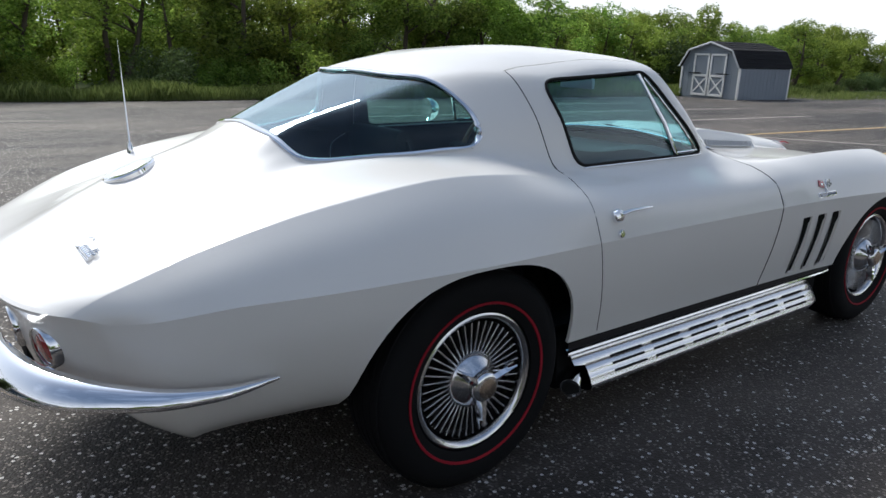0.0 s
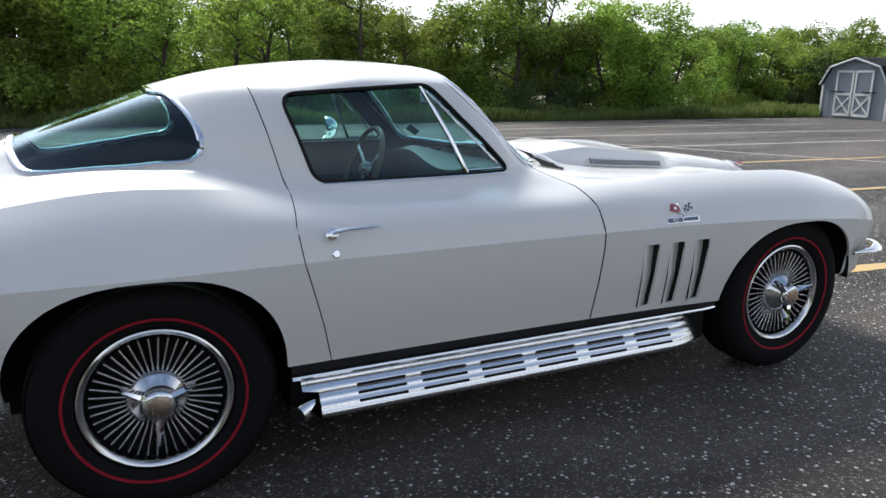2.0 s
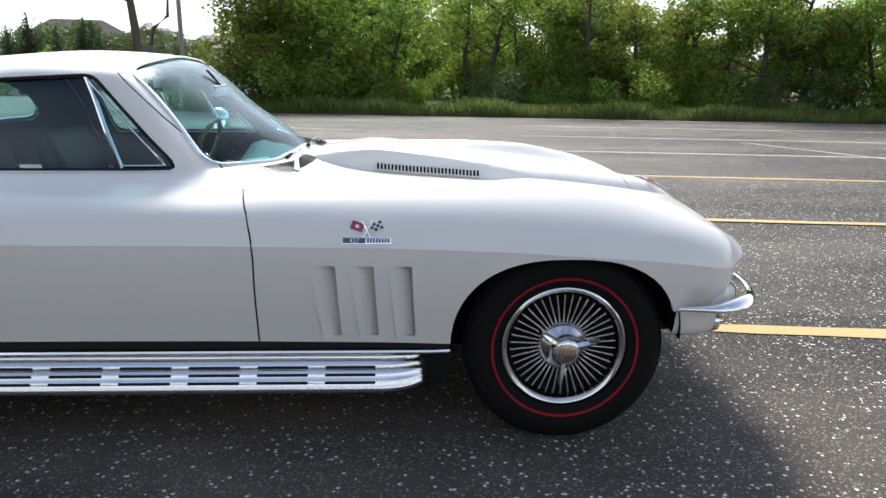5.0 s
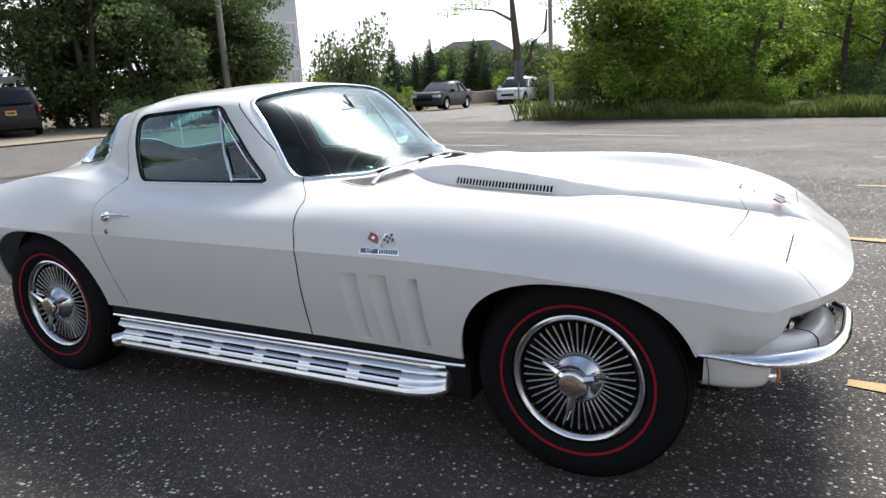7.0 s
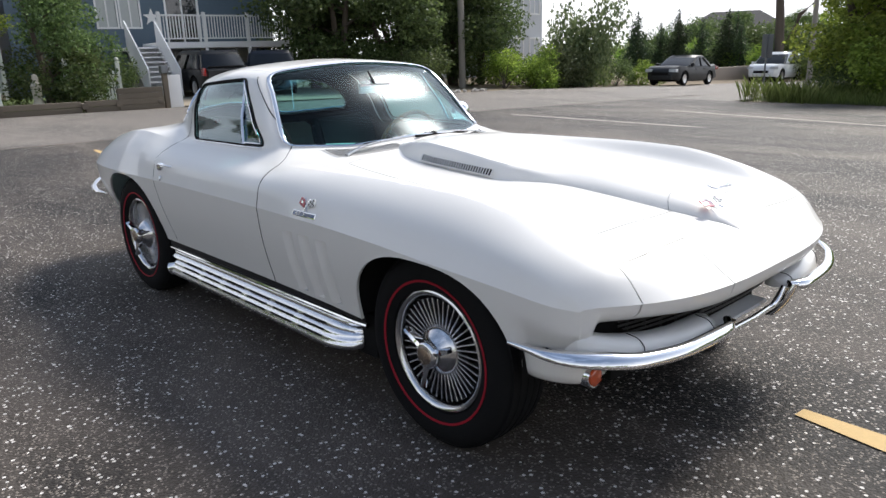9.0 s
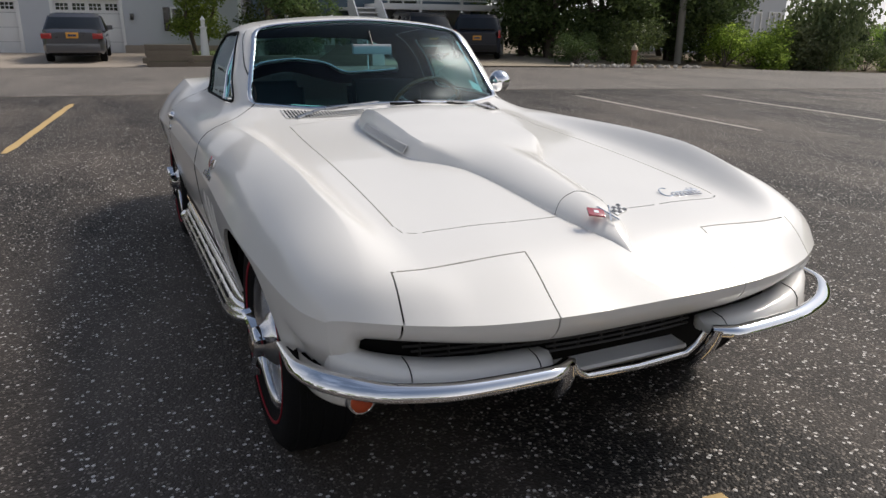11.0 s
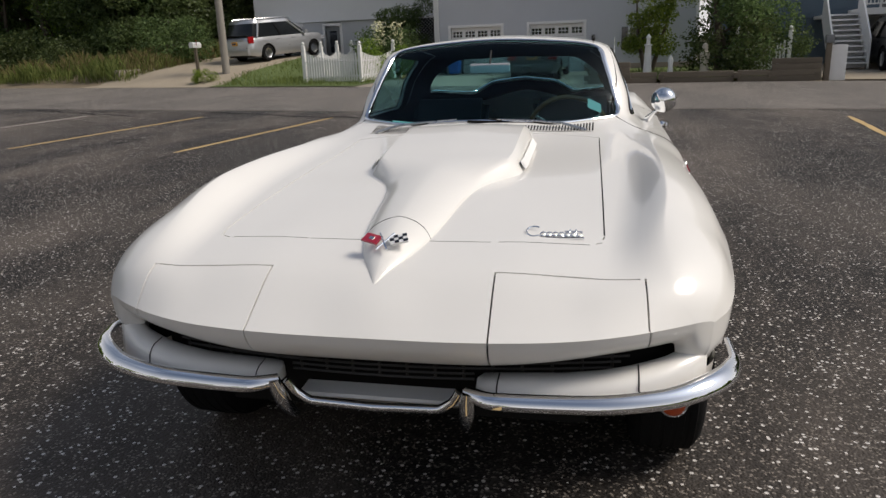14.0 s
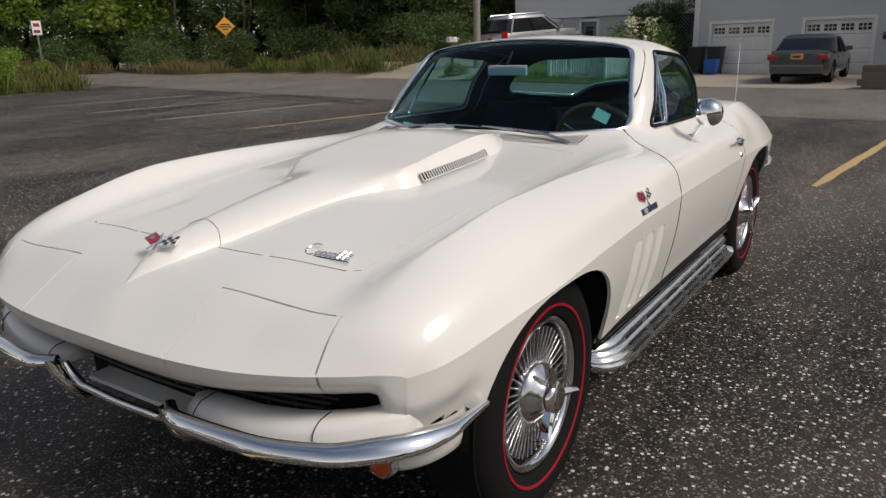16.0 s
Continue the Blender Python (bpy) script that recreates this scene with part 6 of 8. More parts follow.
# garden tree and big dark bush by the garage house
put(locust, 0, -23.4, -.4, .58)
put(dark_trees, 0, -21.9, 2.0, .74)
put(shrubs, 1, -21.6, 2.0, .92)
put(shrubs, 1, -22.3, 3.4, .72)
put(shrubs, 0, -23.6, -10.6, .75)
put(shrubs, 1, -24.8, -11.0, .95)
put(dark_trees, 1, -26.5, -11.2, .5)
# scrub at the bend of the street
arc = [(-25.5, -22.5), (-26.5, -25.5), (-25.0, -28.5), (-24.0, -31.5), (-21.8, -34.5), (-19.0, -37.5), (-15.6, -40.5), (-11.5, -43), (-6.5, -45), (-1, -46.5), (5, -48)]
for i, (u, v) in enumerate(arc):
    put(shrubs, 1, u + .6, v + .8, rng.uniform(.85, 1.15))
    put(dark_trees, i % 2, u - 2.4, v - 2.2, rng.uniform(1.0, 1.25))
    put(dark_trees, (i + 1) % 2, u - 4.5, v - 4.5, rng.uniform(1.2, 1.5))
    put(shrubs, 1, u - 1.5 + rng.uniform(-1, 1), v + rng.uniform(-1, .5) - 1.4, rng.uniform(1.0, 1.3))
for k in range(5):
    put(dark_trees, k % 2, -31.5 + .9 * k, -22.0 - 1.3 * k, 1.15 + .08 * (k % 2))
put(shrubs, 2, -6.9, -24.6, .72)
put(shrubs, 0, -5.2, -24.6, .7)
put(shrubs, 2, -8.1, -25.2, .5)
put(shrubs, 2, -20.2, -16.6, .30)
for k in range(7):
    put(shrubs, (1, 0, 1, 3)[k % 4], -31 + 1.9 * k, 47 + .5 * k, .9 + .12 * (k % 3))
    put(shrubs, 1, -32 + 2.1 * k, 44.5 + .5 * k, 1.25 + .2 * (k % 3))
    put(dark_trees, k % 2, -33 + 1.9 * k, 50 + .6 * k, .5 + .06 * (k % 3))
# added trees behind the walk, mostly unseen: close the lot and block low sky
for k in range(20):
    a = radians(-150 + 8.6 * k)
    put(locust, k % 4, 6 + 50 * math.cos(a) + (4 if k % 2 else 0), -6 + 44 * math.sin(a) * (1 if math.sin(a) < 0 else .5), 1.8)


def blades(name, patches, count, height, material, label, seed):
    """Loose grass: bent tapering blades over rectangles of ground."""
    r = np.random.default_rng(seed)
    areas = np.array([(a[1] - a[0]) * (a[3] - a[2]) for a in patches])
    verts, faces = [], []
    for a, share in zip(patches, areas / areas.sum()):
        for _ in range(int(count * share)):
            u, v = r.uniform(a[0], a[1]), r.uniform(a[2], a[3])
            tuft = noise.noise(Vector((u * .7, v * .7, 0)))
            h = height * r.uniform(.4, 1.0) * (1 + .9 * tuft)
            if h < .04:
                continue
            p = at(u, v, 0)
            an = r.uniform(0, 2 * math.pi)
            dx, dy = math.cos(an), math.sin(an)
            w = .0055 + .008 * h
            bend = h * r.uniform(.1, .5)
            i = len(verts)
            verts += [(p.x - dy * w, p.y + dx * w, p.z), (p.x + dy * w, p.y - dx * w, p.z), (p.x + dx * bend * .4, p.y + dy * bend * .4, p.z + h * .65), (p.x + dx * bend, p.y + dy * bend, p.z + h)]
            faces.append((i, i + 1, i + 3, i + 2))
    me = bpy.data.meshes.new(name)
    me.from_pydata(verts, [], faces)
    me.materials.append(material)
    return tagged(new(name, me), label, "grass", "", "stuff")


blades("tall_grass", [(-7.0, 6, 16.2, 18.6), (6, 30, 16.2, 18.4)], 62000, .38, M["grass_blade"], "tall uncut grass along the wood", 3)
blades("lawn_grass", [(-26, -19.1, -15.6, -9.8), (-25, -19.3, -1.9, 4.2), (22.8, 40, 13.0, 16.2)], 15000, .22, M["grass_blade"], "rough garden grass", 4)
blades("scrub_grass", [(-27.5, -21.5, -29.5, -20.5), (-23, -17, -36, -31.5), (-8.8, -5.6, -26, -23.8), (-17, -8, -42, -38)], 16000, .7, M["grass_dry"], "dry tall grass along the scrub", 5)
blades("scrub_green_grass", [(-27.5, -20.5, -33, -20.5), (-9.0, -4.4, -26.2, -23.4), (-7.6, -5.6, 15.9, 17.4)], 14000, .65, M["grass_blade"], "green tall grass along the scrub", 6)
# ---- buildings and street things ----
def local_box(parent, name, material, x0, x1, y0, y1, z0, z1, bevel=.0, label=""):
    return part(name, box(x0, x1, y0, y1, z0, z1, bevel), material, parent, label, 30)


def lap_wall(parent, y0, y1, z0, z1, x, material, holes=(), lap=.115, thick=.2, name="wall"):
    """A clapboard wall that faces +x, with real openings; each course overhangs the next."""
    w_ = new(name)
    w_.parent = parent
    zs = list(np.arange(z0, z1, lap))
    for z in zs:
        zt = min(z + lap, z1)
        spans = [(y0, y1)]
        for hy0, hy1, hz0, hz1 in holes:
            if hz0 < zt - .01 and hz1 > z + .01:
                nxt = []
                for a, b in spans:
                    if hy1 <= a or hy0 >= b:
                        nxt.append((a, b))
                    else:
                        if hy0 > a:
                            nxt.append((a, hy0))
                        if hy1 < b:
                            nxt.append((hy1, b))
                spans = nxt
        for a, b in spans:
            bm = bmesh.new()
            v = [bm.verts.new(p) for p in ((x + .014, a, z), (x + .014, b, z), (x, b, zt), (x, a, zt), (x - thick, a, z), (x - thick, b, z), (x - thick, b, zt), (x - thick, a, zt))]
            for q in ((0, 1, 2, 3), (5, 4, 7, 6), (4, 5, 1, 0), (3, 2, 6, 7), (4, 0, 3, 7), (1, 5, 6, 2)):
                bm.faces.new([v[i] for i in q])
            part("board", bm, material, w_, "", 0)
    return w_


def sash_window(parent, x, y0, y1, z0, z1, edge_w=.07, panes=2, back="win_dark", material="trim_white"):
    bm = bmesh.new()
    for a in ((y0 - edge_w, y0, z0 - edge_w, z1 + edge_w), (y1, y1 + edge_w, z0 - edge_w, z1 + edge_w), (y0, y1, z1, z1 + edge_w), (y0, y1, z0 - edge_w, z0)):
        b_box(bm, x - .06, x + .035, *a, .006)
    for k in range(1, panes):
        y = y0 + (y1 - y0) * k / panes
        b_box(bm, x - .04, x + .02, y - .03, y + .03, z0, z1, .004)
    w = part("window", bm, M[material], parent, "white-framed window", 30)
    for k in range(panes):
        ya, yb = y0 + (y1 - y0) * k / panes, y0 + (y1 - y0) * (k + 1) / panes
        part("pane", box(x - .05, x - .035, ya + .005, yb - .005, z0 + .005, z1 - .005), M[back], w, "", 0)
    return w


def gable_roof(parent, y0, y1, x0, x1, z, rise, material, over=.35):
    xm = (x0 + x1) / 2
    bm = bmesh.new()
    rows = [[(x0 - over, y, z - .12), (xm, y, z + rise), (x1 + over, y, z - .12)] for y in (y0 - over, y1 + over)]
    top = b_sheet(bm, rows)
    low = b_sheet(bm, [[(a, b, c - .16) for a, b, c in r] for r in rows])
    for r in range(2):
        for i in range(2):
            bm.faces.new((top[r][i], top[r][i + 1], low[r][i + 1], low[r][i]))
    for i in (0, 2):
        bm.faces.new((top[0][i], top[1][i], low[1][i], low[0][i]))
    bmesh.ops.recalc_face_normals(bm, faces=bm.faces[:])
    return part("roof", bm, material, parent, "", 0)


# grey house with two garage doors; local x points to the street
garage = thing("garage_house", "grey clapboard house with two white garage doors", "house", at_pose(-25.8, 0, 0, 0))
gz0 = -.1
D = [(-8.45, -6.33), (-5.17, -3.05)]
lap_wall(garage, -9.05, 1.05, gz0, 5.6, 0, M["siding_grey"], [(a, b, gz0, 1.84) for a, b in D] + [(-1.36, -.46, .78, 1.62)])
local_box(garage, "side_wall", M["siding_grey"], -8.2, -.2, -9.05, -8.85, gz0, 5.6)
local_box(garage, "side_wall", M["siding_grey"], -8.2, -.2, .85, 1.05, gz0, 5.6)
local_box(garage, "rear_wall", M["siding_grey"], -8.4, -8.2, -9.05, 1.05, gz0, 5.6)
local_box(garage, "corner_trim", M["trim_white"], -.05, .035, -9.16, -9.05, gz0, 5.6)
local_box(garage, "corner_trim", M["trim_white"], -.05, .035, 1.05, 1.16, gz0, 5.6)
local_box(garage, "downpipe", M["trim_white"], .02, .10, -9.02, -8.93, gz0, 5.5, .02)
gable_roof(garage, -9.05, 1.05, -8.4, 0, 5.6, 2.4, M["roof_grey"])
for (a, b) in D:
    door = part("garage_door", box(-.13, -.09, a, b, gz0, 1.84), M["trim_white"], garage, "white sectional garage door", 30)
    for k in range(4):
        z = gz0 + .485 * k
        for j in range(4):
            if k == 3:
                continue
            w = (b - a) / 4
            part("panel", box(-.095, -.078, a + w * j + .05, a + w * (j + 1) - .05, z + .06, z + .46, .008), M["trim_white"], door)
    for k in range(1, 4):
        part("panel_joint", box(-.092, -.0865, a, b, gz0 + .485 * k - .006, gz0 + .485 * k + .006), M["sign_back"], door)
    for j in range(4):
        w = (b - a) / 4
        part("door_window", box(-.10, -.082, a + w * j + .07, a + w * (j + 1) - .07, 1.47, 1.69), M["win_dark"], door)
        for q in (1, 2):
            yy = a + w * j + .07 + (w - .14) * q / 3
            part("window_bar", box(-.083, -.076, yy - .012, yy + .012, 1.47, 1.69), M["trim_white"], door)
        part("window_bar", box(-.083, -.076, a + w * j + .07, a + w * (j + 1) - .07, 1.57, 1.59), M["trim_white"], door)
    fr = bmesh.new()
    b_box(fr, -.12, .03, a - .11, a, gz0, 1.95, .006)
    b_box(fr, -.12, .03, b, b + .11, gz0, 1.95, .006)
    b_box(fr, -.12, .03, a, b, 1.84, 1.95, .006)
    part("door_frame", fr, M["trim_white"], garage)
sash_window(garage, 0, -1.30, -.52, .84, 1.56, .06, 2)
for y in (-1.62, -.46):
    sh = bmesh.new()
    b_box(sh, .014, .05, y + .02, y + .26, .78, 1.62, .004)
    for k in range(16):
        b_box(sh, .045, .06, y + .05, y + .23, .83 + .048 * k, .86 + .048 * k)
    part("shutter", sh, M["enamel_black"], garage, "black louvred shutter", 30)
base = bmesh.new()
b_box(base, .0, .08, -3.0, 1.05, gz0 - .2, .28, .01)
part("foundation", base, M["concrete"], garage)
local_box(garage, "wall_lamp", M["enamel_black"], .02, .12, -2.72, -2.60, 1.15, 1.38, .02)

# low light-grey house with a bay window
cottage = thing("cottage", "light grey low house with white bay window and lattice", "house", at_pose(-29.0, -14.9, 0, -.45))
lap_wall(cottage, -4.7, 2.9, -.2, 2.35, 0, M["siding_light"], [(-.95, -.15, .25, 2.12)], .5)
lap_wall(cottage, -4.7, 4.8, 2.35, 4.4, .12, M["siding_white"], (), .16)
local_box(cottage, "side_wall", M["siding_light"], -6, -.2, -4.7, -4.5, -.2, 4.4)
local_box(cottage, "side_wall", M["siding_light"], -6, -.2, 2.7, 2.9, -.2, 4.4)
local_box(cottage, "rear_wall", M["siding_light"], -6.2, -6, -4.7, 2.9, -.2, 4.4)
gable_roof(cottage, -4.7, 4.8, -6.2, .12, 4.4, 1.3, M["roof_grey"])
dr = part("house_door", box(-.12, -.06, -.92, -.18, .27, 2.08), M["sign_back"], cottage, "grey front door with glazed panel", 30)
part("door_glass", box(-.07, -.05, -.74, -.36, .9, 1.9), M["win_dark"], dr)
fr = bmesh.new()
b_box(fr, -.1, .05, -1.07, -.95, .2, 2.24, .005)
b_box(fr, -.1, .05, -.15, -.03, .2, 2.24, .005)
b_box(fr, -.1, .05, -1.07, -.03, 2.12, 2.26, .005)
part("door_frame", fr, M["trim_white"], cottage)
bay = new("bay_window")
bay.parent = cottage
tagged(bay, "white three-sided bay window")
prof = [(0, -3.95), (.45, -3.6), (.45, -2.55), (0, -2.2)]
for (xa, ya), (xb, yb) in zip(prof, prof[1:]):
    bm = bmesh.new()
    d = Vector((xb - xa, yb - ya, 0))
    m = Matrix.Translation((xa, ya, 0)) @ Matrix.Rotation(math.atan2(d.y, d.x), 4, "Z")
    L = d.length
    for a in ((0, L, .7, .95), (0, L, 1.95, 2.15), (0, .07, .95, 1.95), (L - .07, L, .95, 1.95)):
        b_box(bm, a[0], a[1], -.05, .03, a[2], a[3], .004, m)
    part("bay_frame", bm, M["trim_white"], bay)
    bm = bmesh.new()
    b_box(bm, .06, L - .06, -.01, .0, .94, 1.96, 0, m)
    part("pane", bm, M["win_dark"], bay)
part("bay_roof", prism([(0, -4.05), (.55, -3.68), (.55, -2.47), (0, -2.1)], 2.15, 2.32, .02, "xy"), M["trim_white"], bay)
part("bay_base", prism(prof, .35, .7, .0, "xy"), M["siding_light"], bay)
lat = bmesh.new()
for k in range(-10, 12):
    for sgn in (1, -1):
        pts = []
        y0 = 2.95 + .16 * k
        for t in (0, 2.2):
            pts.append((.02 + .004 * sgn, y0 + (t if sgn > 0 else 2.2 - t), .1 + t))
        (x_, ya, za), (_, yb, zb) = pts
        # keep each lath within the panel
        lo, hi = 2.95, 4.75
        if ya > yb:
            ya, za, yb, zb = yb, zb, ya, za
        if yb <= lo or ya >= hi:
            continue
        if ya < lo:
            za, ya = za + (zb - za) * (lo - ya) / (yb - ya), lo
        if yb > hi:
            zb, yb = za + (zb - za) * (hi - ya) / (yb - ya), hi
        b_tube(lat, [(x_, ya, za), (x_, yb, zb)], .018, 4, False, .4)
part("lattice", lat, M["trim_white"], cottage, "white diagonal lattice screen")
local_box(cottage, "porch_back", M["dark"], -1.5, -1.4, 2.9, 4.8, -.2, 2.35)

# slate-blue house with a raised deck
blue = thing("blue_house", "slate-blue clapboard house with raised white-railed deck", "house", at_pose(-28.5, -.4, 0, -.05))
W = [(5.34, 6.05, 2.62, 3.75), (6.22, 6.93, 2.62, 3.75)]
lap_wall(blue, 2.2, 12.6, 1.75, 6.2, 0, M["siding_blue"], W + [(7.95, 9.35, 1.98, 4.0)], .14)
lap_wall(blue, 2.2, 6.3, 0, 1.75, -.05, M["siding_blue"], (), .14)
local_box(blue, "side_wall", M["siding_blue"], -8, -.2, 2.2, 2.4, 0, 6.2)
local_box(blue, "side_wall", M["siding_blue"], -8, -.2, 12.4, 12.6, 0, 6.2)
local_box(blue, "rear_wall", M["siding_blue"], -8.2, -8, 2.2, 12.6, 0, 6.2)
local_box(blue, "garage_back", M["siding_white"], -1.6, -1.5, 6.3, 12.5, 0, 1.75)
gable_roof(blue, 2.2, 12.6, -8.2, 0, 6.2, 2.2, M["roof_grey"])
for a in W:
    sash_window(blue, 0, a[0], a[1], a[2], a[3], .07, 2, "curtain")
sash_window(blue, 0, 8.02, 9.28, 1.98, 3.93, .08, 2)
star = bmesh.new()
pts = [(7.38 + r * math.sin(math.pi * k / 5), 3.0 + r * math.cos(math.pi * k / 5)) for k in range(10) for r in [(.34 if k % 2 == 0 else .14)]]
part("wall_star", prism(pts, .02, .07, 0, "yz"), M["trim_white"], blue, "white tin star", 20)
deck = new("deck")
deck.parent = blue
tagged(deck, "raised white deck on posts")
part("deck_floor", box(.02, 2.3, 6.9, 12.5, 1.72, 1.95, .01), M["trim_white"], deck)
for y in (6.95, 8.7, 10.5, 12.4):
    part("deck_post", box(2.16, 2.28, y, y + .12, -.1, 1.72, .005), M["trim_white"], deck)
for y in (6.95, 8.7, 10.5, 12.35):
    part("rail_post", box(2.17, 2.29, y, y + .12, 1.95, 3.08, .01), M["trim_white"], deck)
part("hand_rail", box(2.18, 2.30, 6.95, 12.5, 2.92, 2.98, .008), M["trim_white"], deck)
part("lower_rail", box(2.20, 2.28, 6.95, 12.5, 2.06, 2.11, .005), M["trim_white"], deck)
bal = box(2.225, 2.26, 0, .035, 2.1, 2.93)
bme = bpy.data.meshes.new("baluster")
bal.to_mesh(bme)
bal.free()
bme.materials.append(M["trim_white"])
for k in range(46):
    o = new("baluster", bme)
    o.parent = deck
    o.matrix_basis = Matrix.Translation((0, 7.06 + .117 * k, 0))
stair = new("staircase")
stair.parent = blue
tagged(stair, "white outside staircase with closed rail")
for k in range(10):
    part("step", box(2.35 + .24 * k, 2.62 + .24 * k, 5.75, 6.8, 1.72 - .175 * k, 1.77 - .175 * k, .006), M["trim_white"], stair)
    part("riser", box(2.35 + .24 * k, 2.37 + .24 * k, 5.76, 6.79, 1.60 - .175 * k, 1.72 - .175 * k), M["siding_light"], stair)
for y in (5.70, 6.80):
    part("stair_rail", prism([(2.3, 1.6), (2.3, 2.75), (4.75, .95), (4.75, .0), (4.65, -.05)], y, y + .05, 0, "xz"), M["siding_white"], stair)
part("landing", box(.02, 2.35, 5.75, 6.9, 1.66, 1.78, .01), M["trim_white"], stair)

# far houses
def far_house(u, v, w, d, h, roof, wall, turn, label, floors=2, cover="roof_grey"):
    t = thing("house", label, "house", at_pose(u, v, turn, 0), "houses beyond the street")
    part("wall", box(-d, 0, -w / 2, w / 2, -.3, h), wall, t, "", 30)
    gable_roof(t, -w / 2, w / 2, -d, 0, h, roof, M[cover])
    for f in range(floors):
        for k in range(3):
            y = -w / 2 + w * (k + .5) / 3
            z = .9 + f * 2.7
            if z + 1.2 < h:
                sash_window(t, .02, y - .45, y + .45, z, z + 1.2, .08, 2)
    return t


far_house(-30.2, 28.9, 4.8, 6, 8.6, 1.8, M["siding_grey"], 8, "tall blue-grey house behind the hedges", 3)
far_house(-44.0, 97.0, 13, 8, 2.0, 1.7, M["siding_light"], -70, "grey-roofed house at the end of the street", 1)
far_house(-23.8, 65.0, 5.5, 6, 2.3, 1.1, M["siding_light"], -88, "grey shingled house with white trim", 1)


def hip_house(u, v, w, d, h, rise, turn, label):
    """A low house under a dark hipped roof with broad eaves."""
    t = thing("house", label, "house", at_pose(u, v, turn, 0), "houses beyond the street")
    part("wall", box(-d, 0, -w / 2, w / 2, -.3, h), M["siding_cream"], t, "", 30)
    rb_ = bmesh.new()
    eave = [rb_.verts.new(p) for p in ((-d - .5, -w / 2 - .5, h - .1), (.5, -w / 2 - .5, h - .1), (.5, w / 2 + .5, h - .1), (-d - .5, w / 2 + .5, h - .1))]
    ridge = [rb_.verts.new((-d / 2, k * (w / 2 - d / 2 + 1.2), h + rise)) for k in (-1, 1)]
    for f in ((eave[0], eave[1], ridge[0]), (eave[1], eave[2], ridge[1], ridge[0]), (eave[2], eave[3], ridge[1]), (eave[3], eave[0], ridge[0], ridge[1]), tuple(reversed(eave))):
        rb_.faces.new(f)
    bmesh.ops.recalc_face_normals(rb_, faces=rb_.faces[:])
    part("roof", rb_, M["shingle"], t, "dark hipped shingle roof", 0)
    for y in (-w * .3, w * .25):
        sash_window(t, .02, y - .45, y + .45, .9, 2.0, .08, 2)
    return t


hip_house(-32.0, 55.0, 8.5, 7, 2.5, 1.7, -60, "low cream house with a dark hipped roof behind cedars")
# cedars, hedge and wall on the rise at the street's end
def cedar_kind(seed, h, w):
    """A narrow pointed evergreen: one straight trunk, short tiers of foliage that shrink upwards."""
    r = np.random.default_rng(seed)
    t = thing("cedar_tree", "small dark pointed cedar tree on the rise", "tree")
    part("trunk", tube([(0, 0, -.3), (.03, 0, h * .5), (0, .02, h * .97)], [.09, .06, .015], 6), M["bark"], t, "", 60)
    blobs = []
    for k in range(16):
        f = k / 15
        rr = w * (1 - f) ** .8 * r.uniform(.75, 1.15) + .07
        a = r.uniform(0, 2 * math.pi)
        off = rr * .45
        blobs.append(((off * math.cos(a), off * math.sin(a), h * (.08 + .9 * f)), (rr, rr, rr * .75 + .06)))
    cr = new("crown", leaf_mesh("crown", blob_points(blobs, 1500, r, .2), .12, M["leaf_cedar"], r, -.3, 2.4))
    cr.parent = t
    cr["kind"] = "stuff"
    return t


cu = random.Random(8)
cedars = [cedar_kind(91, 3.6, .85), cedar_kind(92, 3.3, .7)]
for i, (u, v, k) in enumerate(((-27.9, 37.4, 1.0), (-26.7, 38.2, .88), (-25.8, 38.8, 1.02), (-24.6, 39.6, .9), (-23.6, 40.9, 1.0), (-22.6, 40.7, .92), (-30.5, 37.0, .8), (-21.4, 41.6, .75), (-29.2, 38.6, .72), (-24.0, 42.5, 1.05))):
    plant(cedars[i % 2], u, v, cu.uniform(0, 360), (k * cu.uniform(.85, 1.2), k * cu.uniform(.85, 1.2), k), .0, i < 2)
for i in range(11):
    plant(shrubs[(0, 3, 1)[i % 3]], -31 + 1.5 * i, 39.5 + cu.uniform(-.8, .8) + .3 * i, cu.uniform(0, 360), cu.uniform(.65, .95), .1)
part_wall = thing("garden_wall", "low grey block retaining wall beside the parked cars", "wall", at_pose(-21.2, 35.5, 0, -.25), "", "structure")
part("wall_face", box(-.3, 0, -4.5, 5.5, 0, .95, .02), M["concrete"], part_wall, "", 30)
bare = thing("bare_tree", "half-bare tree with a dark crooked trunk", "tree", at_pose(-21.0, 42.2, 0, .2))
bare.scale = (1.35, 1.35, 1.25)
tb = bmesh.new()
b_tube(tb, [(0, 0, -.2), (.05, .02, 1.4), (-.03, .03, 2.8), (-.12, -.05, 4.2), (-.2, -.1, 5.8)], [.24, .21, .19, .16, .09], 10)
b_tube(tb, [(.03, .03, 1.3), (.55, .25, 2.1), (.72, .32, 2.9), (1.30, .6, 3.5), (1.38, .62, 4.6)], [.12, .11, .10, .08, .04], 8)
b_tube(tb, [(-.12, -.05, 4.1), (-1.0, -.5, 4.7), (-2.2, -1.05, 4.9)], [.09, .06, .02], 6)
part("trunk", tb, M["bark"], bare, "", 60)
r_ = np.random.default_rng(5)
bl = [((a, b, c), (.7, .7, .3)) for a, b, c in ((-2.4, -1.1, 5.0), (-1.6, -.7, 5.2), (-.5, -.2, 5.5), (.3, .2, 5.7), (1.6, .7, 4.9), (-3.0, -1.3, 4.8))]
fo = new("crown", leaf_mesh("crown", blob_points(bl, 380, r_), .13, M["leaf_a"], r_))
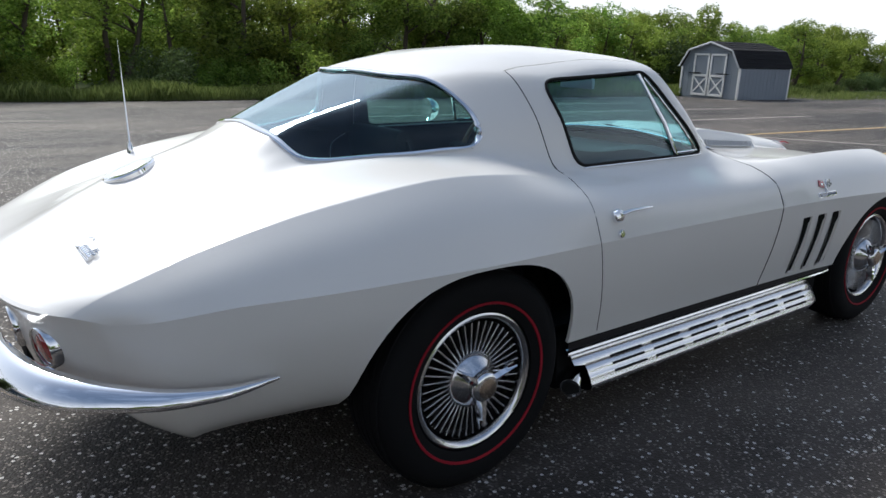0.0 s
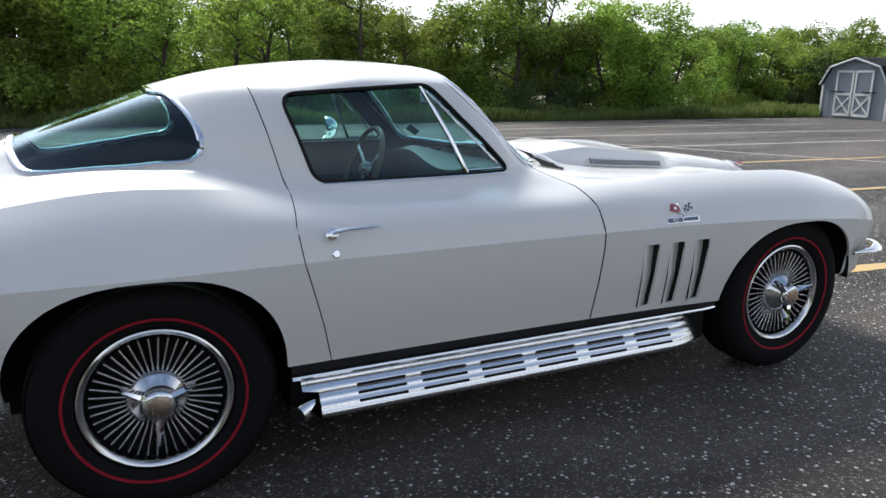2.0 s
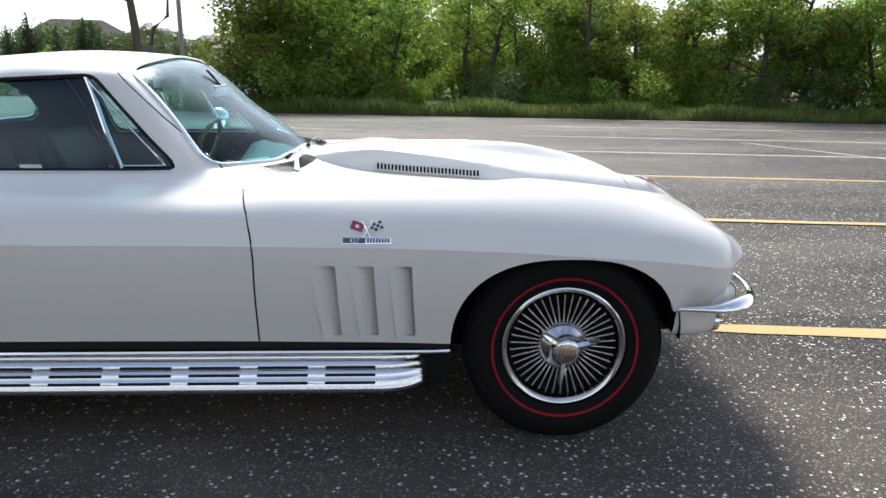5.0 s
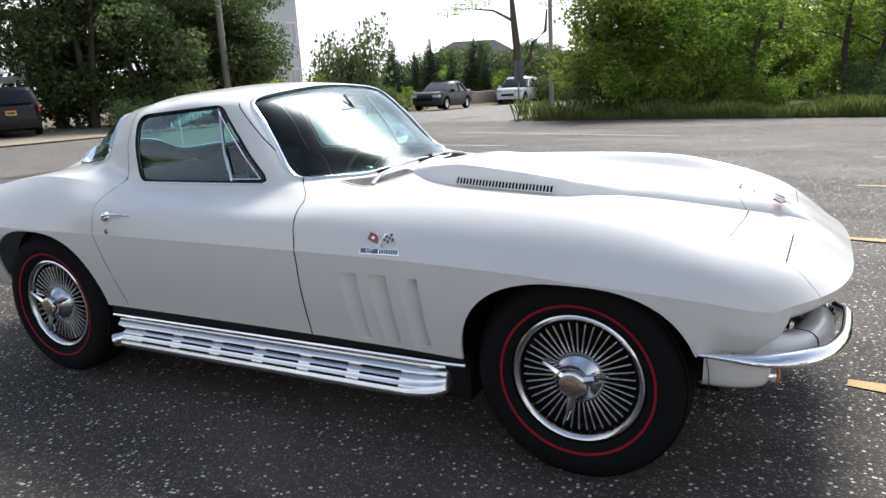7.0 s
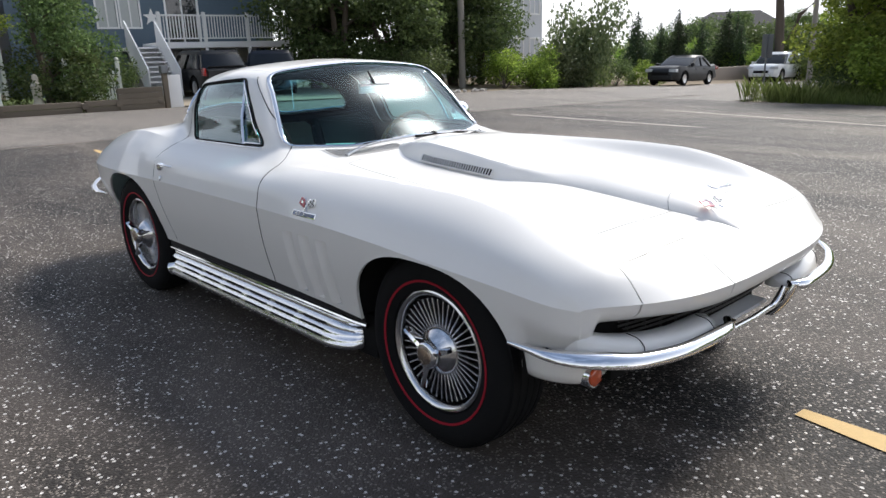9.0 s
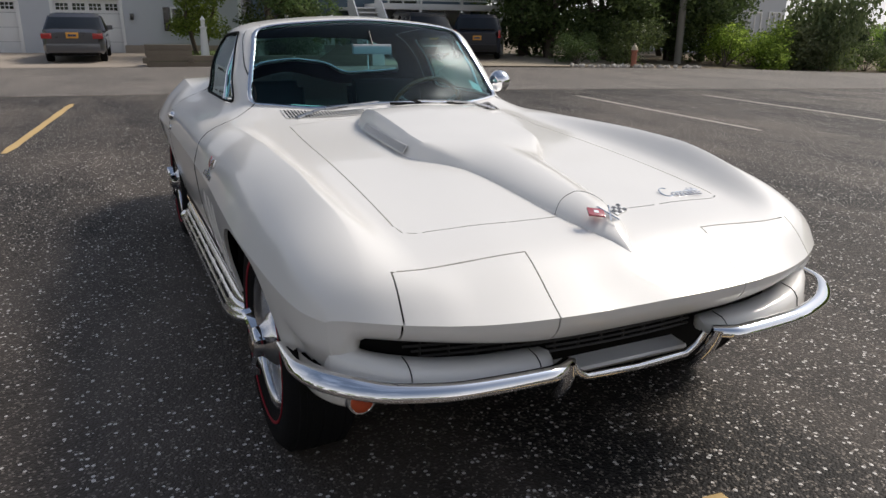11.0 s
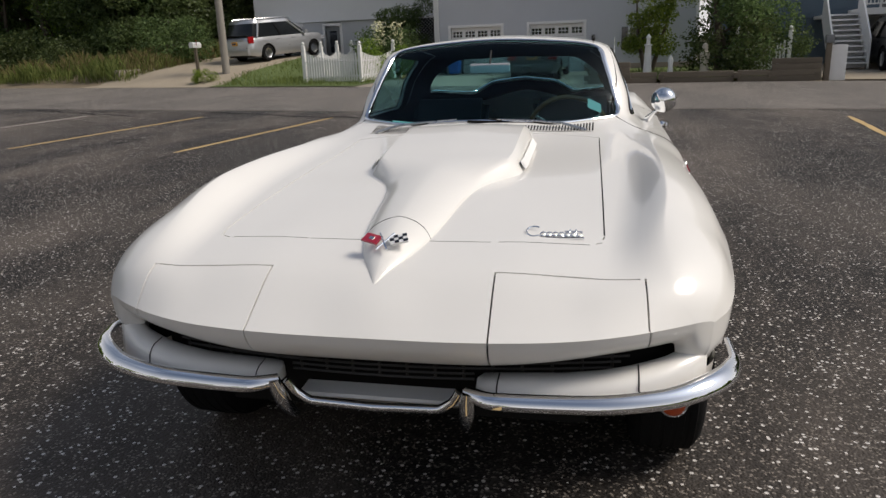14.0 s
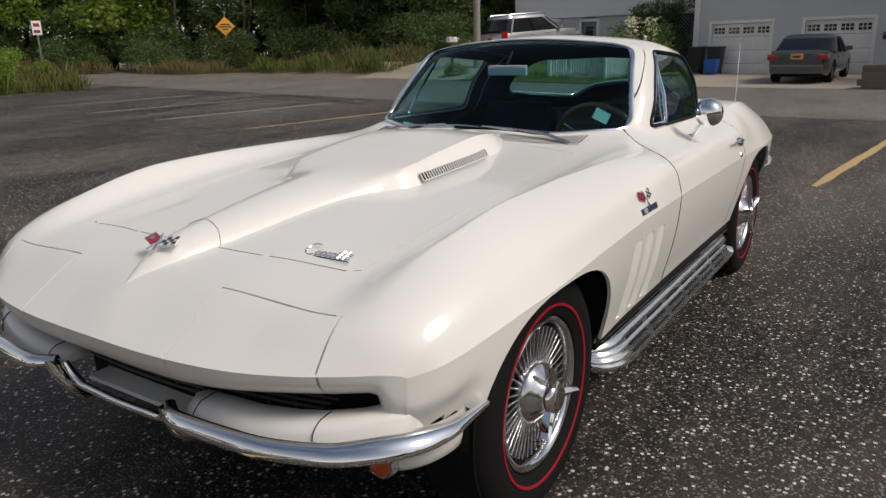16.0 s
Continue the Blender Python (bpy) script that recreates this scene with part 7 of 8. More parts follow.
fo.parent = bare
fo["kind"] = "stuff"

# garden shed
shed = thing("garden_shed", "grey gambrel-roofed garden shed with white-trimmed double doors", "shed", at_pose(19.15, 15.07, 0, -.02))
HW, SH, SD = 1.24, 1.09, 2.75
G = [(-HW - .03, SH), (-HW * .74, SH + .58), (0, SH + .86), (HW * .74, SH + .58), (HW + .03, SH)]
front = [(-HW, 0), (HW, 0)] + [(a, b) for a, b in reversed(G)]
part("front_wall", prism(front, 0, .05, 0, "yz"), M["shed_grey"], shed, "", 30)
part("rear_wall", prism(front, SD - .05, SD, 0, "yz"), M["shed_grey"], shed, "", 30)
for s in (-1, 1):
    part("side_wall", box(.05, SD - .05, s * HW - .025, s * HW + .025, 0, SH), M["shed_grey"], shed, "", 30)
    for k in range(13):
        part("batten", box(.12 + .2 * k, .135 + .2 * k, s * (HW + .026) - .004, s * (HW + .026) + .004, 0, SH), M["shed_grey"], shed)
for k in range(11):
    y = -1.15 + .23 * k
    part("batten", box(-.008, .001, y - .006, y + .006, 0, SH + .1), M["shed_grey"], shed)
rows = [[(x, a * 1.03, b + .03) for a, b in G] for x in (-.12, SD + .1)]
rb = bmesh.new()
b_sheet(rb, rows)
bmesh.ops.solidify(rb, geom=rb.faces[:], thickness=.05)
part("roof", rb, M["shingle"], shed, "black shingle gambrel roof", 20)
sr = bmesh.new()
for (a0, b0), (a1, b1) in zip(G, G[1:]):
    for k in range(1, 4):
        t = k / 4
        a, b = a0 + (a1 - a0) * t, b0 + (b1 - b0) * t
        b_tube(sr, [(-.12, a * 1.04, b + .042), (SD + .1, a * 1.04, b + .042)], .008, 4)
part("shingle_ridge", sr, M["shingle"], shed)
tr = bmesh.new()
for (a0, b0), (a1, b1) in zip(G, G[1:]):
    b_tube(tr, [(-.125, a0 * 1.02, b0 - .01), (-.125, a1 * 1.02, b1 - .01)], .035, 4, False, .5, (1, 0, 0))
part("verge_board", tr, M["siding_light"], shed)
for s in (-1, 1):
    part("corner_board", box(-.02, .03, s * HW - .04, s * HW + .04, 0, SH, .005), M["trim_white"], shed)
part("corner_board", box(SD - .05, SD + .02, -HW - .04, -HW + .04, 0, SH, .005), M["trim_white"], shed)
for s in (-1, 1):
    dl = part("shed_door", box(-.03, .0, min(s * .02, s * .70), max(s * .02, s * .70), .10, 1.56), M["shed_grey"], shed, "grey plank door with white frame", 30)
    y0, y1 = min(s * .02, s * .70), max(s * .02, s * .70)
    fb = bmesh.new()
    for a in ((y0, y0 + .07, .10, 1.56), (y1 - .07, y1, .10, 1.56), (y0, y1, 1.49, 1.56), (y0, y1, .10, .18), (y0, y1, .76, .84)):
        b_box(fb, -.05, -.028, *a, .003)
    b_tube(fb, [(-.043, y0 + .05, .18), (-.043, y1 - .05, .76)], .03, 4, False, .35, (1, 0, 0))
    b_tube(fb, [(-.043, y1 - .05, .18), (-.043, y0 + .05, .76)], .03, 4, False, .35, (1, 0, 0))
    part("door_brace", fb, M["trim_white"], dl)
    part("strap_hinge", tube([(-.055, s * .35, .88), (-.055, s * .86, .88)], .018, 6), M["dark"], dl)
for k in range(4):
    part("skid", box(.1 + .8 * k, .3 + .8 * k, -HW, HW, -.12, .0), M["weathered"], shed)
# ---- parked cars ----
def parked_car(name, label, paint, m, L, W, H, hood, boot, belt, ws, bl, wheel=.33, kind="sedan", bright_bar=False):
    """A plain modern car facing +x: lofted body, glass house, wheels, lamps and bumpers."""
    c = thing(name, label, "car", m, "parked cars")
    h0 = .22
    xs = np.linspace(-L / 2, L / 2, 36)
    body = bmesh.new()
    top = ((-L / 2, boot - .10), (-L / 2 + .12, boot), (-L / 2 + max(bl, .2), belt), (L / 2 - ws, belt - .02), (L / 2 - .5, hood), (L / 2 - .12, hood - .12), (L / 2, hood - .3))
    wid = ((-L / 2, .80), (-L / 2 + .25, .95), (-L / 2 + .9, 1.0), (L / 2 - 1.1, 1.0), (L / 2 - .35, .93), (L / 2, .74))
    rows = []
    for x in xs:
        w, t = one(wid, x) * W / 2, one(top, x)
        low_ = h0 + .08 * smooth01(L / 2 - .5, L / 2, abs(x))
        rows.append([(x, s * y, z) for s, y, z in ((-1, w * .90, low_), (-1, w * .99, low_ + .12), (-1, w, .55), (-1, w * .985, t - .14), (-1, w * .93, t - .02), (-1, w * .6, t), (1, w * .6, t), (1, w * .93, t - .02), (1, w * .985, t - .14), (1, w, .55), (1, w * .99, low_ + .12), (1, w * .90, low_))])
    vr = b_sheet(body, rows)
    body.faces.new(vr[0])
    body.faces.new(list(reversed(vr[-1])))
    bmesh.ops.recalc_face_normals(body, faces=body.faces[:])
    wx = (-L / 2 + .95 if kind != "van" else -L / 2 + 1.0, L / 2 - .88)
    for x0 in wx:
        circ = [(x0 + (wheel + .06) * math.cos(a), wheel + (wheel + .06) * math.sin(a)) for a in np.linspace(0, 2 * math.pi, 21)[:-1]]
        bmesh.ops.delete(body, geom=cut(body, circ, (0, 2), lambda f: abs(f.normal.y) > .5), context="FACES")
    part("body", body, paint, c, "", 50)
    # glass house and roof
    r0, r1 = -L / 2 + bl, L / 2 - ws
    tb, tf = (.75, .85) if kind == "sedan" else (.30, .75) if kind == "suv" else (.30, .95)
    gh = []
    for t in np.linspace(0, 1, 7):
        z = belt - .03 + (H - belt + .03) * t
        xa, xb = r0 + tb * t ** 1.15, r1 - tf * t ** 1.1
        w = W / 2 * (.955 - .17 * t)
        k = .10 * (1 - t) + .05
        ring_ = [(xa, -w + .16), (xa + .1, -w + .02), (xa + .35, -w), (xb - .35, -w), (xb - .08, -w + .06), (xb, -w + .25), (xb, w - .25), (xb - .08, w - .06), (xb - .35, w), (xa + .35, w), (xa + .1, w - .02), (xa, w - .16)]
        gh.append([(x, y, z) for x, y in ring_])
    g = bmesh.new()
    vr = b_sheet(g, gh[:6], 0, True)
    part("glass_house", g, M["car_glass"], c, "dark window glass", 40)
    rf = bmesh.new()
    crown = [(x * .97 + (r0 + r1) / 2 * .03, y * .8, H + .035) for x, y, z in gh[6]]
    vr = b_sheet(rf, gh[5:] + [crown], 0, True)
    rf.faces.new(vr[-1])
    bmesh.ops.recalc_face_normals(rf, faces=rf.faces[:])
    part("roof", rf, paint, c, "", 50)
    for s in (-1, 1):
        for i, (a, lean) in enumerate(((2, .0), (3, .0))):
            lo, hi = Vector(gh[0][a if s < 0 else 11 - a]), Vector(gh[5][a if s < 0 else 11 - a])
            part("pillar", tube([lo + Vector((0, s * .006, 0)), hi + Vector((0, s * .006, 0))], .045, 6), paint, c)
        mid = .5
        lo = Vector(gh[0][2 if s < 0 else 9]).lerp(Vector(gh[0][3 if s < 0 else 8]), mid)
        hi = Vector(gh[5][2 if s < 0 else 9]).lerp(Vector(gh[5][3 if s < 0 else 8]), mid)
        part("pillar", tube([lo + Vector((0, s * .004, 0)), hi + Vector((0, s * .004, 0))], .04, 6), M["dark"], c)
        mb = bmesh.new()
        b_box(mb, r1 - .35, r1 - .2, s * W / 2 - .04 if s > 0 else s * W / 2 - .14, s * W / 2 + .14 if s > 0 else s * W / 2 + .04, belt - .02, belt + .12, .03)
        part("door_mirror", mb, paint, c)
        yl = s * W / 2
        ta = bmesh.new()
        b_box(ta, -L / 2 - .015, -L / 2 + .28, min(yl * (.62 if kind == "sedan" else .86), yl * .955), max(yl * (.62 if kind == "sedan" else .86), yl * .955), boot - .28 if kind == "sedan" else belt - .26, boot - .12 if kind == "sedan" else belt + .02, .03)
        part("tail_lamp", ta, M["red_lens"], c, "red tail lamp")
        ha = bmesh.new()
        b_box(ha, L / 2 - .30, L / 2 - .02, min(yl * .50, yl * .90), max(yl * .50, yl * .90), hood - .30, hood - .15, .03)
        part("headlamp", ha, M["clear_lens"], c, "clear headlamp")
        for k in range(2):
            hx = wx[0] + (.55 if k == 0 else 1.45)
            dh = bmesh.new()
            b_box(dh, hx, hx + .2, s * W / 2 * .99 - .02, s * W / 2 * .99 + .03, belt - .18, belt - .14, .008)
            part("door_handle", dh, paint, c)
    bp = bmesh.new()
    b_box(bp, -L / 2 - .05, -L / 2 + .2, -W / 2 * .84, W / 2 * .84, .32, .56, .05)
    part("rear_bumper", bp, paint if kind != "suv" else M["sill"], c)
    bp = bmesh.new()
    b_box(bp, L / 2 - .22, L / 2 + .03, -W / 2 * .72, W / 2 * .72, .28, .46, .05)
    part("front_bumper", bp, paint, c)
    gp = bmesh.new()
    b_box(gp, L / 2 - .1, L / 2 + .035, -.42, .42, .48, .62, .02)
    part("grille", gp, M["dark"], c)
    pb = bmesh.new()
    pz = boot - .26 if kind == "sedan" else .72
    b_box(pb, -L / 2 - .058, -L / 2 + .02, -.16, .16, pz, pz + .16, .004)
    part("number_plate", pb, M["plate"], c, "amber number plate")
    pm = bmesh.new()
    b_box(pm, -L / 2 - .062, -L / 2 - .05, -.11, .11, pz + .05, pz + .11)
    part("plate_bar", pm, M["enamel_blue"], c)
    for x in wx:
        for s in (-1, 1):
            w = new("wheel")
            w.parent = c
            w.matrix_basis = Matrix.Translation((x, s * (W / 2 - .12), wheel))
            part("tyre", lathe([(-.1, wheel * .62), (-.1, wheel * .92), (-.06, wheel), (.06, wheel), (.1, wheel * .92), (.1, wheel * .62)], 28, "y", True), M["rubber"], w)
            part("rim", lathe([(s * .06, wheel * .63), (s * .09, wheel * .62), (s * .07, wheel * .5), (s * .05, wheel * .2), (s * .06, .01)], 24, "y"), M["satin"], w)
    if kind != "sedan":
        for s in (-1, 1):
            rail = [(r0 + .45, s * W * .36, H - .02), (r0 + .55, s * W * .36, H + .075), (r1 - 1.0, s * W * .36, H + .075), (r1 - .9, s * W * .36, H - .02)]
            part("roof_rail", tube(rail, .02, 6), M["satin"] if kind == "van" else M["sill"], c)
        rw = bmesh.new()
        b_box(rw, -L / 2 + bl - .03, -L / 2 + bl + .05, -W * .36, W * .36, belt + .03, belt + .07, .01)
        part("tailgate_trim", rw, M["sill"], c)
    if bright_bar:
        bb = bmesh.new()
        b_box(bb, -L / 2 - .07, -L / 2 - .03, -W / 2 * .62, W / 2 * .62, .46, .52, .008)
        part("bumper_strip", bb, M["satin"], c, "bright strip on the rear bumper")
    ub = bmesh.new()
    b_box(ub, -L / 2 + .2, L / 2 - .2, -W / 2 + .25, W / 2 - .25, .20, .60)
    part("underbody", ub, M["dark"], c)
    return c


def heading(u, v, deg):
    """A pose that stands all four wheels on the slope."""
    c, s = math.cos(radians(deg)), math.sin(radians(deg))
    pitch = math.atan2(gz(u + 1.3 * c, v + 1.3 * s) - gz(u - 1.3 * c, v - 1.3 * s), 2.6)
    lift = (gz(u + 1.3 * c, v + 1.3 * s) + gz(u - 1.3 * c, v - 1.3 * s)) / 2 - gz(u, v)
    return at_pose(u, v, deg, .010 + lift) @ Matrix.Rotation(-pitch, 4, "Y")


parked_car("sedan", "dark grey sedan parked on the concrete drive", M["car_grey"], heading(-22.7, -4.1, 183), 4.5, 1.70, 1.36, .88, .97, .89, 1.2, .60, .31)
parked_car("suv", "black sport utility car on gravel beside the deck", M["car_black"], heading(-24.6, 7.5, 183), 4.6, 1.82, 1.60, 1.0, 1.06, 1.04, 1.15, .12, .37, "suv", True)
parked_car("suv", "dark blue sport utility car parked in tree shade", M["car_navy"], heading(-24.6, 10.25, 158), 4.6, 1.82, 1.60, 1.0, 1.08, 1.06, 1.2, .12, .37, "suv")
parked_car("minivan", "silver minivan on the sandy drive", M["car_silver"], heading(-26.3, -16.95, 164), 4.7, 1.90, 1.70, 1.0, 1.05, 1.05, 1.15, .12, .34, "van")
parked_car("sedan", "black sedan parked at the edge of the street", M["car_black"], heading(-18.7, 29.2, -81), 4.5, 1.72, 1.38, .92, 1.0, .92, 1.2, .62, .32)
parked_car("suv", "white sport utility car parked by the wall", M["car_white"], heading(-19.9, 40.1, -80), 4.6, 1.85, 1.64, 1.0, 1.05, 1.02, 1.15, .15, .35, "suv")

# ---- street furniture ----
def utility_pole(u, v, h, r, label):
    t = thing("utility_pole", label, "pole", at_pose(u, v, 0, 0))
    part("shaft", lathe([(-.3, r), (0, r), (h * .5, r * .9), (h, r * .75)], 18, "z"), M["pole"], t)
    return t


pa = utility_pole(-22.5, 18.4, 9.0, .15, "weathered grey utility pole beside the hydrant")
pb_ = utility_pole(-21.7, -16.6, 9.0, .15, "weathered grey utility pole beside the mailbox")
part("cross_arm", box(-.06, .06, -1.1, 1.1, 8.3, 8.42, .01), M["pole"], pa)
part("cross_arm", box(-.06, .06, -1.1, 1.1, 8.3, 8.42, .01), M["pole"], pb_)
utility_pole(-13.8, 32.0, 8.0, .12, "dark thin pole at the street corner")
wires = thing("overhead_wires", "thin dark overhead wires along the street", "wire", None, "", "structure")
for k in range(3):
    a0, a1 = at(-22.5, 18.4 + .9 * (k - 1), 8.45), at(-21.7, -16.6 + .9 * (k - 1), 8.45)
    a2 = at(-13.0, 62, 8.2)
    for p, q in ((a0, a1), (a0, a2)):
        part("wire", tube([p.lerp(q, t) - Vector((0, 0, 3.2 * t * (1 - t))) for t in np.linspace(0, 1, 20)], .012, 4), M["dark"], wires)

hyd = thing("fire_hydrant", "faded red fire hydrant with tan bonnet among stones", "hydrant", at_pose(-19.5, 14.3, 0, .05))
part("barrel", lathe([(0, .15), (.04, .15), (.05, .10), (.48, .10), (.50, .125), (.54, .125)], 20, "z"), M["hydrant"], hyd)
part("bonnet", lathe([(.54, .12), (.62, .105), (.70, .06), (.72, .03), (.78, .028), (.78, .002)], 20, "z"), M["hydrant_top"], hyd)
for s in (-1, 1):
    part("nozzle", lathe([(s * .09, .05), (s * .17, .05), (s * .17, .06), (s * .20, .06), (s * .20, .01)], 14, "y"), M["hydrant_top"], hyd)
part("steamer_nozzle", lathe([(.09, .065), (.17, .065), (.17, .075), (.20, .075), (.20, .01)], 14, "x"), M["hydrant_top"], hyd)

# pale border stones by the pole
sr_ = random.Random(21)
stones = []
for i in range(4):
    bm = bmesh.new()
    bmesh.ops.create_icosphere(bm, subdivisions=1, radius=.09)
    for v in bm.verts:
        v.co *= sr_.uniform(.75, 1.25)
        v.co.z *= .7
    me = bpy.data.meshes.new("border_stone")
    bm.to_mesh(me)
    bm.free()
    me.materials.append(M["stone"])
    stones.append(me)
for i in range(64):
    o = new("border_stone", stones[i % 4])
    u, v = -19.25 + sr_.uniform(-.25, .25), 11.8 + 5.2 * i / 64 + sr_.uniform(-.1, .1)
    o.matrix_basis = Matrix.Translation(at(u, v, .03)) @ Euler((sr_.uniform(0, 6), sr_.uniform(0, 6), sr_.uniform(0, 6))).to_matrix().to_4x4() @ Matrix.Scale(sr_.uniform(.6, 1.3), 4)
    tagged(o, "pale rounded border stone beside the street", "stone", "border stones")

# mailbox
mb = thing("mailbox", "white mailbox on a weathered timber post", "mailbox", at_pose(-21.6, -17.85, 0, 0))
part("post", box(-.05, .05, -.05, .05, -.2, 1.0, .008), M["weathered"], mb)
bx = bmesh.new()
prof = [(-.1, 0), (.1, 0), (.1, .12)] + [(.1 * math.cos(a), .12 + .1 * math.sin(a)) for a in np.linspace(.3, math.pi - .3, 8)] + [(-.1, .12)]
part("box", prism(prof, -.26, .26, .004, "yz"), M["trim_white"], mb)
fl = bmesh.new()
b_box(fl, .05, .07, .1, .115, .1, .3, .002, Matrix.Translation((0, 0, 0)))
part("flag", fl, M["enamel_red"], mb)
for o in mb.children:
    if o.name.split(".")[0] in ("box", "flag"):
        o.location = (0, 0, 1.0)

# picket fence with scalloped top, turning the corner
def picket_run(u0, v0, u1, v1, posts, n):
    f = thing("picket_fence", "white picket fence with scalloped top and ball-capped posts", "fence")
    a, b = Vector((u0, v0)), Vector((u1, v1))
    d = (b - a)
    L = d.length
    ang = math.degrees(math.atan2(d.y, d.x))
    f.matrix_basis = at_pose(u0, v0, ang, 0)
    for k in range(posts):
        x = L * k / (posts - 1)
        dz = gz(*(a + d * k / (posts - 1))) - gz(u0, v0)
        po = part("post", box(x - .06, x + .06, -.06, .06, dz - .1, dz + 1.3, .008), M["trim_white"], f)
        part("post_cap", lathe([(dz + 1.3, .075), (dz + 1.33, .075), (dz + 1.35, .03), (dz + 1.37, .055), (dz + 1.41, .065), (dz + 1.45, .045), (dz + 1.47, .005)], 14, "z"), M["trim_white"], po)
        po.children[0].location = (x, 0, 0)
    for k in range(n):
        t = (k + .5) / n
        x = L * t
        q = t * (posts - 1) % 1
        if min(q, 1 - q) * L / (posts - 1) < .08:
            continue
        dz = gz(*(a + d * t)) - gz(u0, v0)
        h = 1.16 - .26 * math.sin(math.pi * q) ** .8
        part("picket", prism([(x - .033, dz + .06), (x + .033, dz + .06), (x + .033, dz + h - .03), (x, dz + h), (x - .033, dz + h - .03)], -.03, -.012), M["trim_white"], f, "", 0)
    for z in (.25, .78):
        part("rail", tube([(0, .012, z), (L, .012, z + gz(u1, v1) - gz(u0, v0))], .03, 4), M["trim_white"], f)
    return f


picket_run(-20.9, -12.62, -20.9, -10.35, 2, 22)
picket_run(-20.9, -12.62, -25.6, -12.9, 4, 42)
picket_run(-20.9, -10.35, -23.6, -10.15, 2, 22)

picket_run(-21.6, 2.3, -21.6, 3.8, 2, 15)

# timber edging and cribs by the lawn
def timber(name, u0, v0, u1, v1, z0, label):
    d = Vector((u1 - u0, v1 - v0))
    o = part(name, box(0, d.length, -.08, .08, 0, .15, .012), M["weathered"])
    o.matrix_basis = at_pose(u0, v0, math.degrees(math.atan2(d.y, d.x)), z0)
    return tagged(o, label, "timber", "landscape timbers")


for k in range(3):
    v = -1.98 + 2.1 * k
    timber("landscape_timber", -19.05, v, -19.05, v + 2.0, 0, "weathered landscape timber along the street")
    timber("landscape_timber", -19.05, v, -19.05, v + 2.0, .16, "weathered landscape timber along the street")
for k in range(4):
    timber("landscape_timber", -19.05, -2.0, -19.05, -.75, .0 + .155 * k + .32 * (k > 5), "stacked weathered timbers at the lawn corner") if k > 1 else None
    timber("landscape_timber", -19.0 - .02 * k, 3.1, -19.0 - .02 * k, 4.35, .155 * k, "stacked weathered timbers at the drive corner")
for v in (-2.0, -.8, .15, 2.2, 3.1, 4.25):
    timber("landscape_timber", -18.92, v, -19.7, v, .1, "short weathered timber stub")
# sign board and post by the drive
sb = thing("sign_board", "white folding board leaning by a timber post", "sign", at_pose(-19.2, 4.75, 0, 0))
part("board", prism([(-.05, 0), (.05, 0), (.02, .95), (-.02, .95)], -.22, .22, .004, "xz"), M["trim_white"], sb)
lp = thing("lamp_post_timber", "rough timber post with a grey mail bin", "post", at_pose(-19.15, 4.5, 0, 0))
part("post", box(-.07, .07, -.07, .07, -.2, 1.0, .01), M["weathered"], lp)
part("bin", box(-.14, .14, -.1, .1, 1.0, 1.22, .03), M["sign_back"], lp)

# bins
def wheelie(u, v, h, w, mt, label, lid=True):
    t = thing("wheeled_bin", label, "bin", at_pose(u, v, 0, .012), "bins by the garage")
    b = bmesh.new()
    b_sheet(b, [[(x * w / 2 * k, y * w / 2 * k, z) for x, y in ((-1, -1), (1, -1), (1, 1), (-1, 1))] for z, k in ((.05, .78), (h * .9, 1.0))], 0, True)
    bmesh.ops.holes_fill(b, edges=[e for e in b.edges if e.is_boundary])
    bmesh.ops.bevel(b, geom=b.edges[:], offset=.03, segments=2, affect="EDGES")
    part("body", b, mt, t)
    if lid:
        l_ = bmesh.new()
        b_box(l_, -w / 2 - .02, w / 2 + .03, -w / 2 - .02, w / 2 + .02, h * .9, h, .035)
        part("lid", l_, mt, t)
        for s in (-1, 1):
            part("wheel", lathe([(s * w * .42, .09), (s * w * .5, .09), (s * w * .5, .01)], 14, "y"), M["dark"], t)
    return t


wheelie(-25.2, -8.75, 1.0, .52, M["bin_black"], "black wheeled rubbish bin beside the garage")
wheelie(-25.25, -8.05, 1.0, .52, M["bin_black"], "black wheeled rubbish bin beside the garage")
wheelie(-24.75, -8.0, .62, .48, M["bin_blue"], "blue recycling tub on the drive", False)
# signs
ys = thing("warning_sign", "amber diamond warning sign on a post", "sign", Matrix.Translation(at(-22.5, -35.5, 0)) @ Matrix.Rotation(radians(48), 4, "Z"))
part("post", box(-.03, .03, -.03, .03, -.2, 3.2, .004), M["sign_back"], ys)
dm = bmesh.new()
b_box(dm, .032, .045, -.38, .38, -.38, .38, .006, Matrix.Translation((0, 0, 2.85 - gz(-22.5, -35.5))) @ Matrix.Rotation(radians(45), 4, "X"))
plate_ = part("sign_plate", dm, M["sign_yellow"], ys)
for k, (w, z) in enumerate(((.26, .10), (.34, -.03), (.16, -.16))):
    part("sign_mark", box(.046, .05, -w, w, 2.85 - gz(-22.5, -35.5) + z - .035, 2.85 - gz(-22.5, -35.5) + z + .035), M["enamel_black"], plate_)
ps = thing("parking_sign", "small white sign on a thin post in tall grass", "sign", Matrix.Translation(at(-8.4, -26.0, 0)) @ Matrix.Rotation(radians(60), 4, "Z"))
part("post", box(-.025, .025, -.025, .025, -.2, 2.35, .003), M["sign_back"], ps)
sp_ = part("sign_plate", box(.026, .036, -.15, .15, 1.85, 2.33, .004), M["trim_white"], ps)
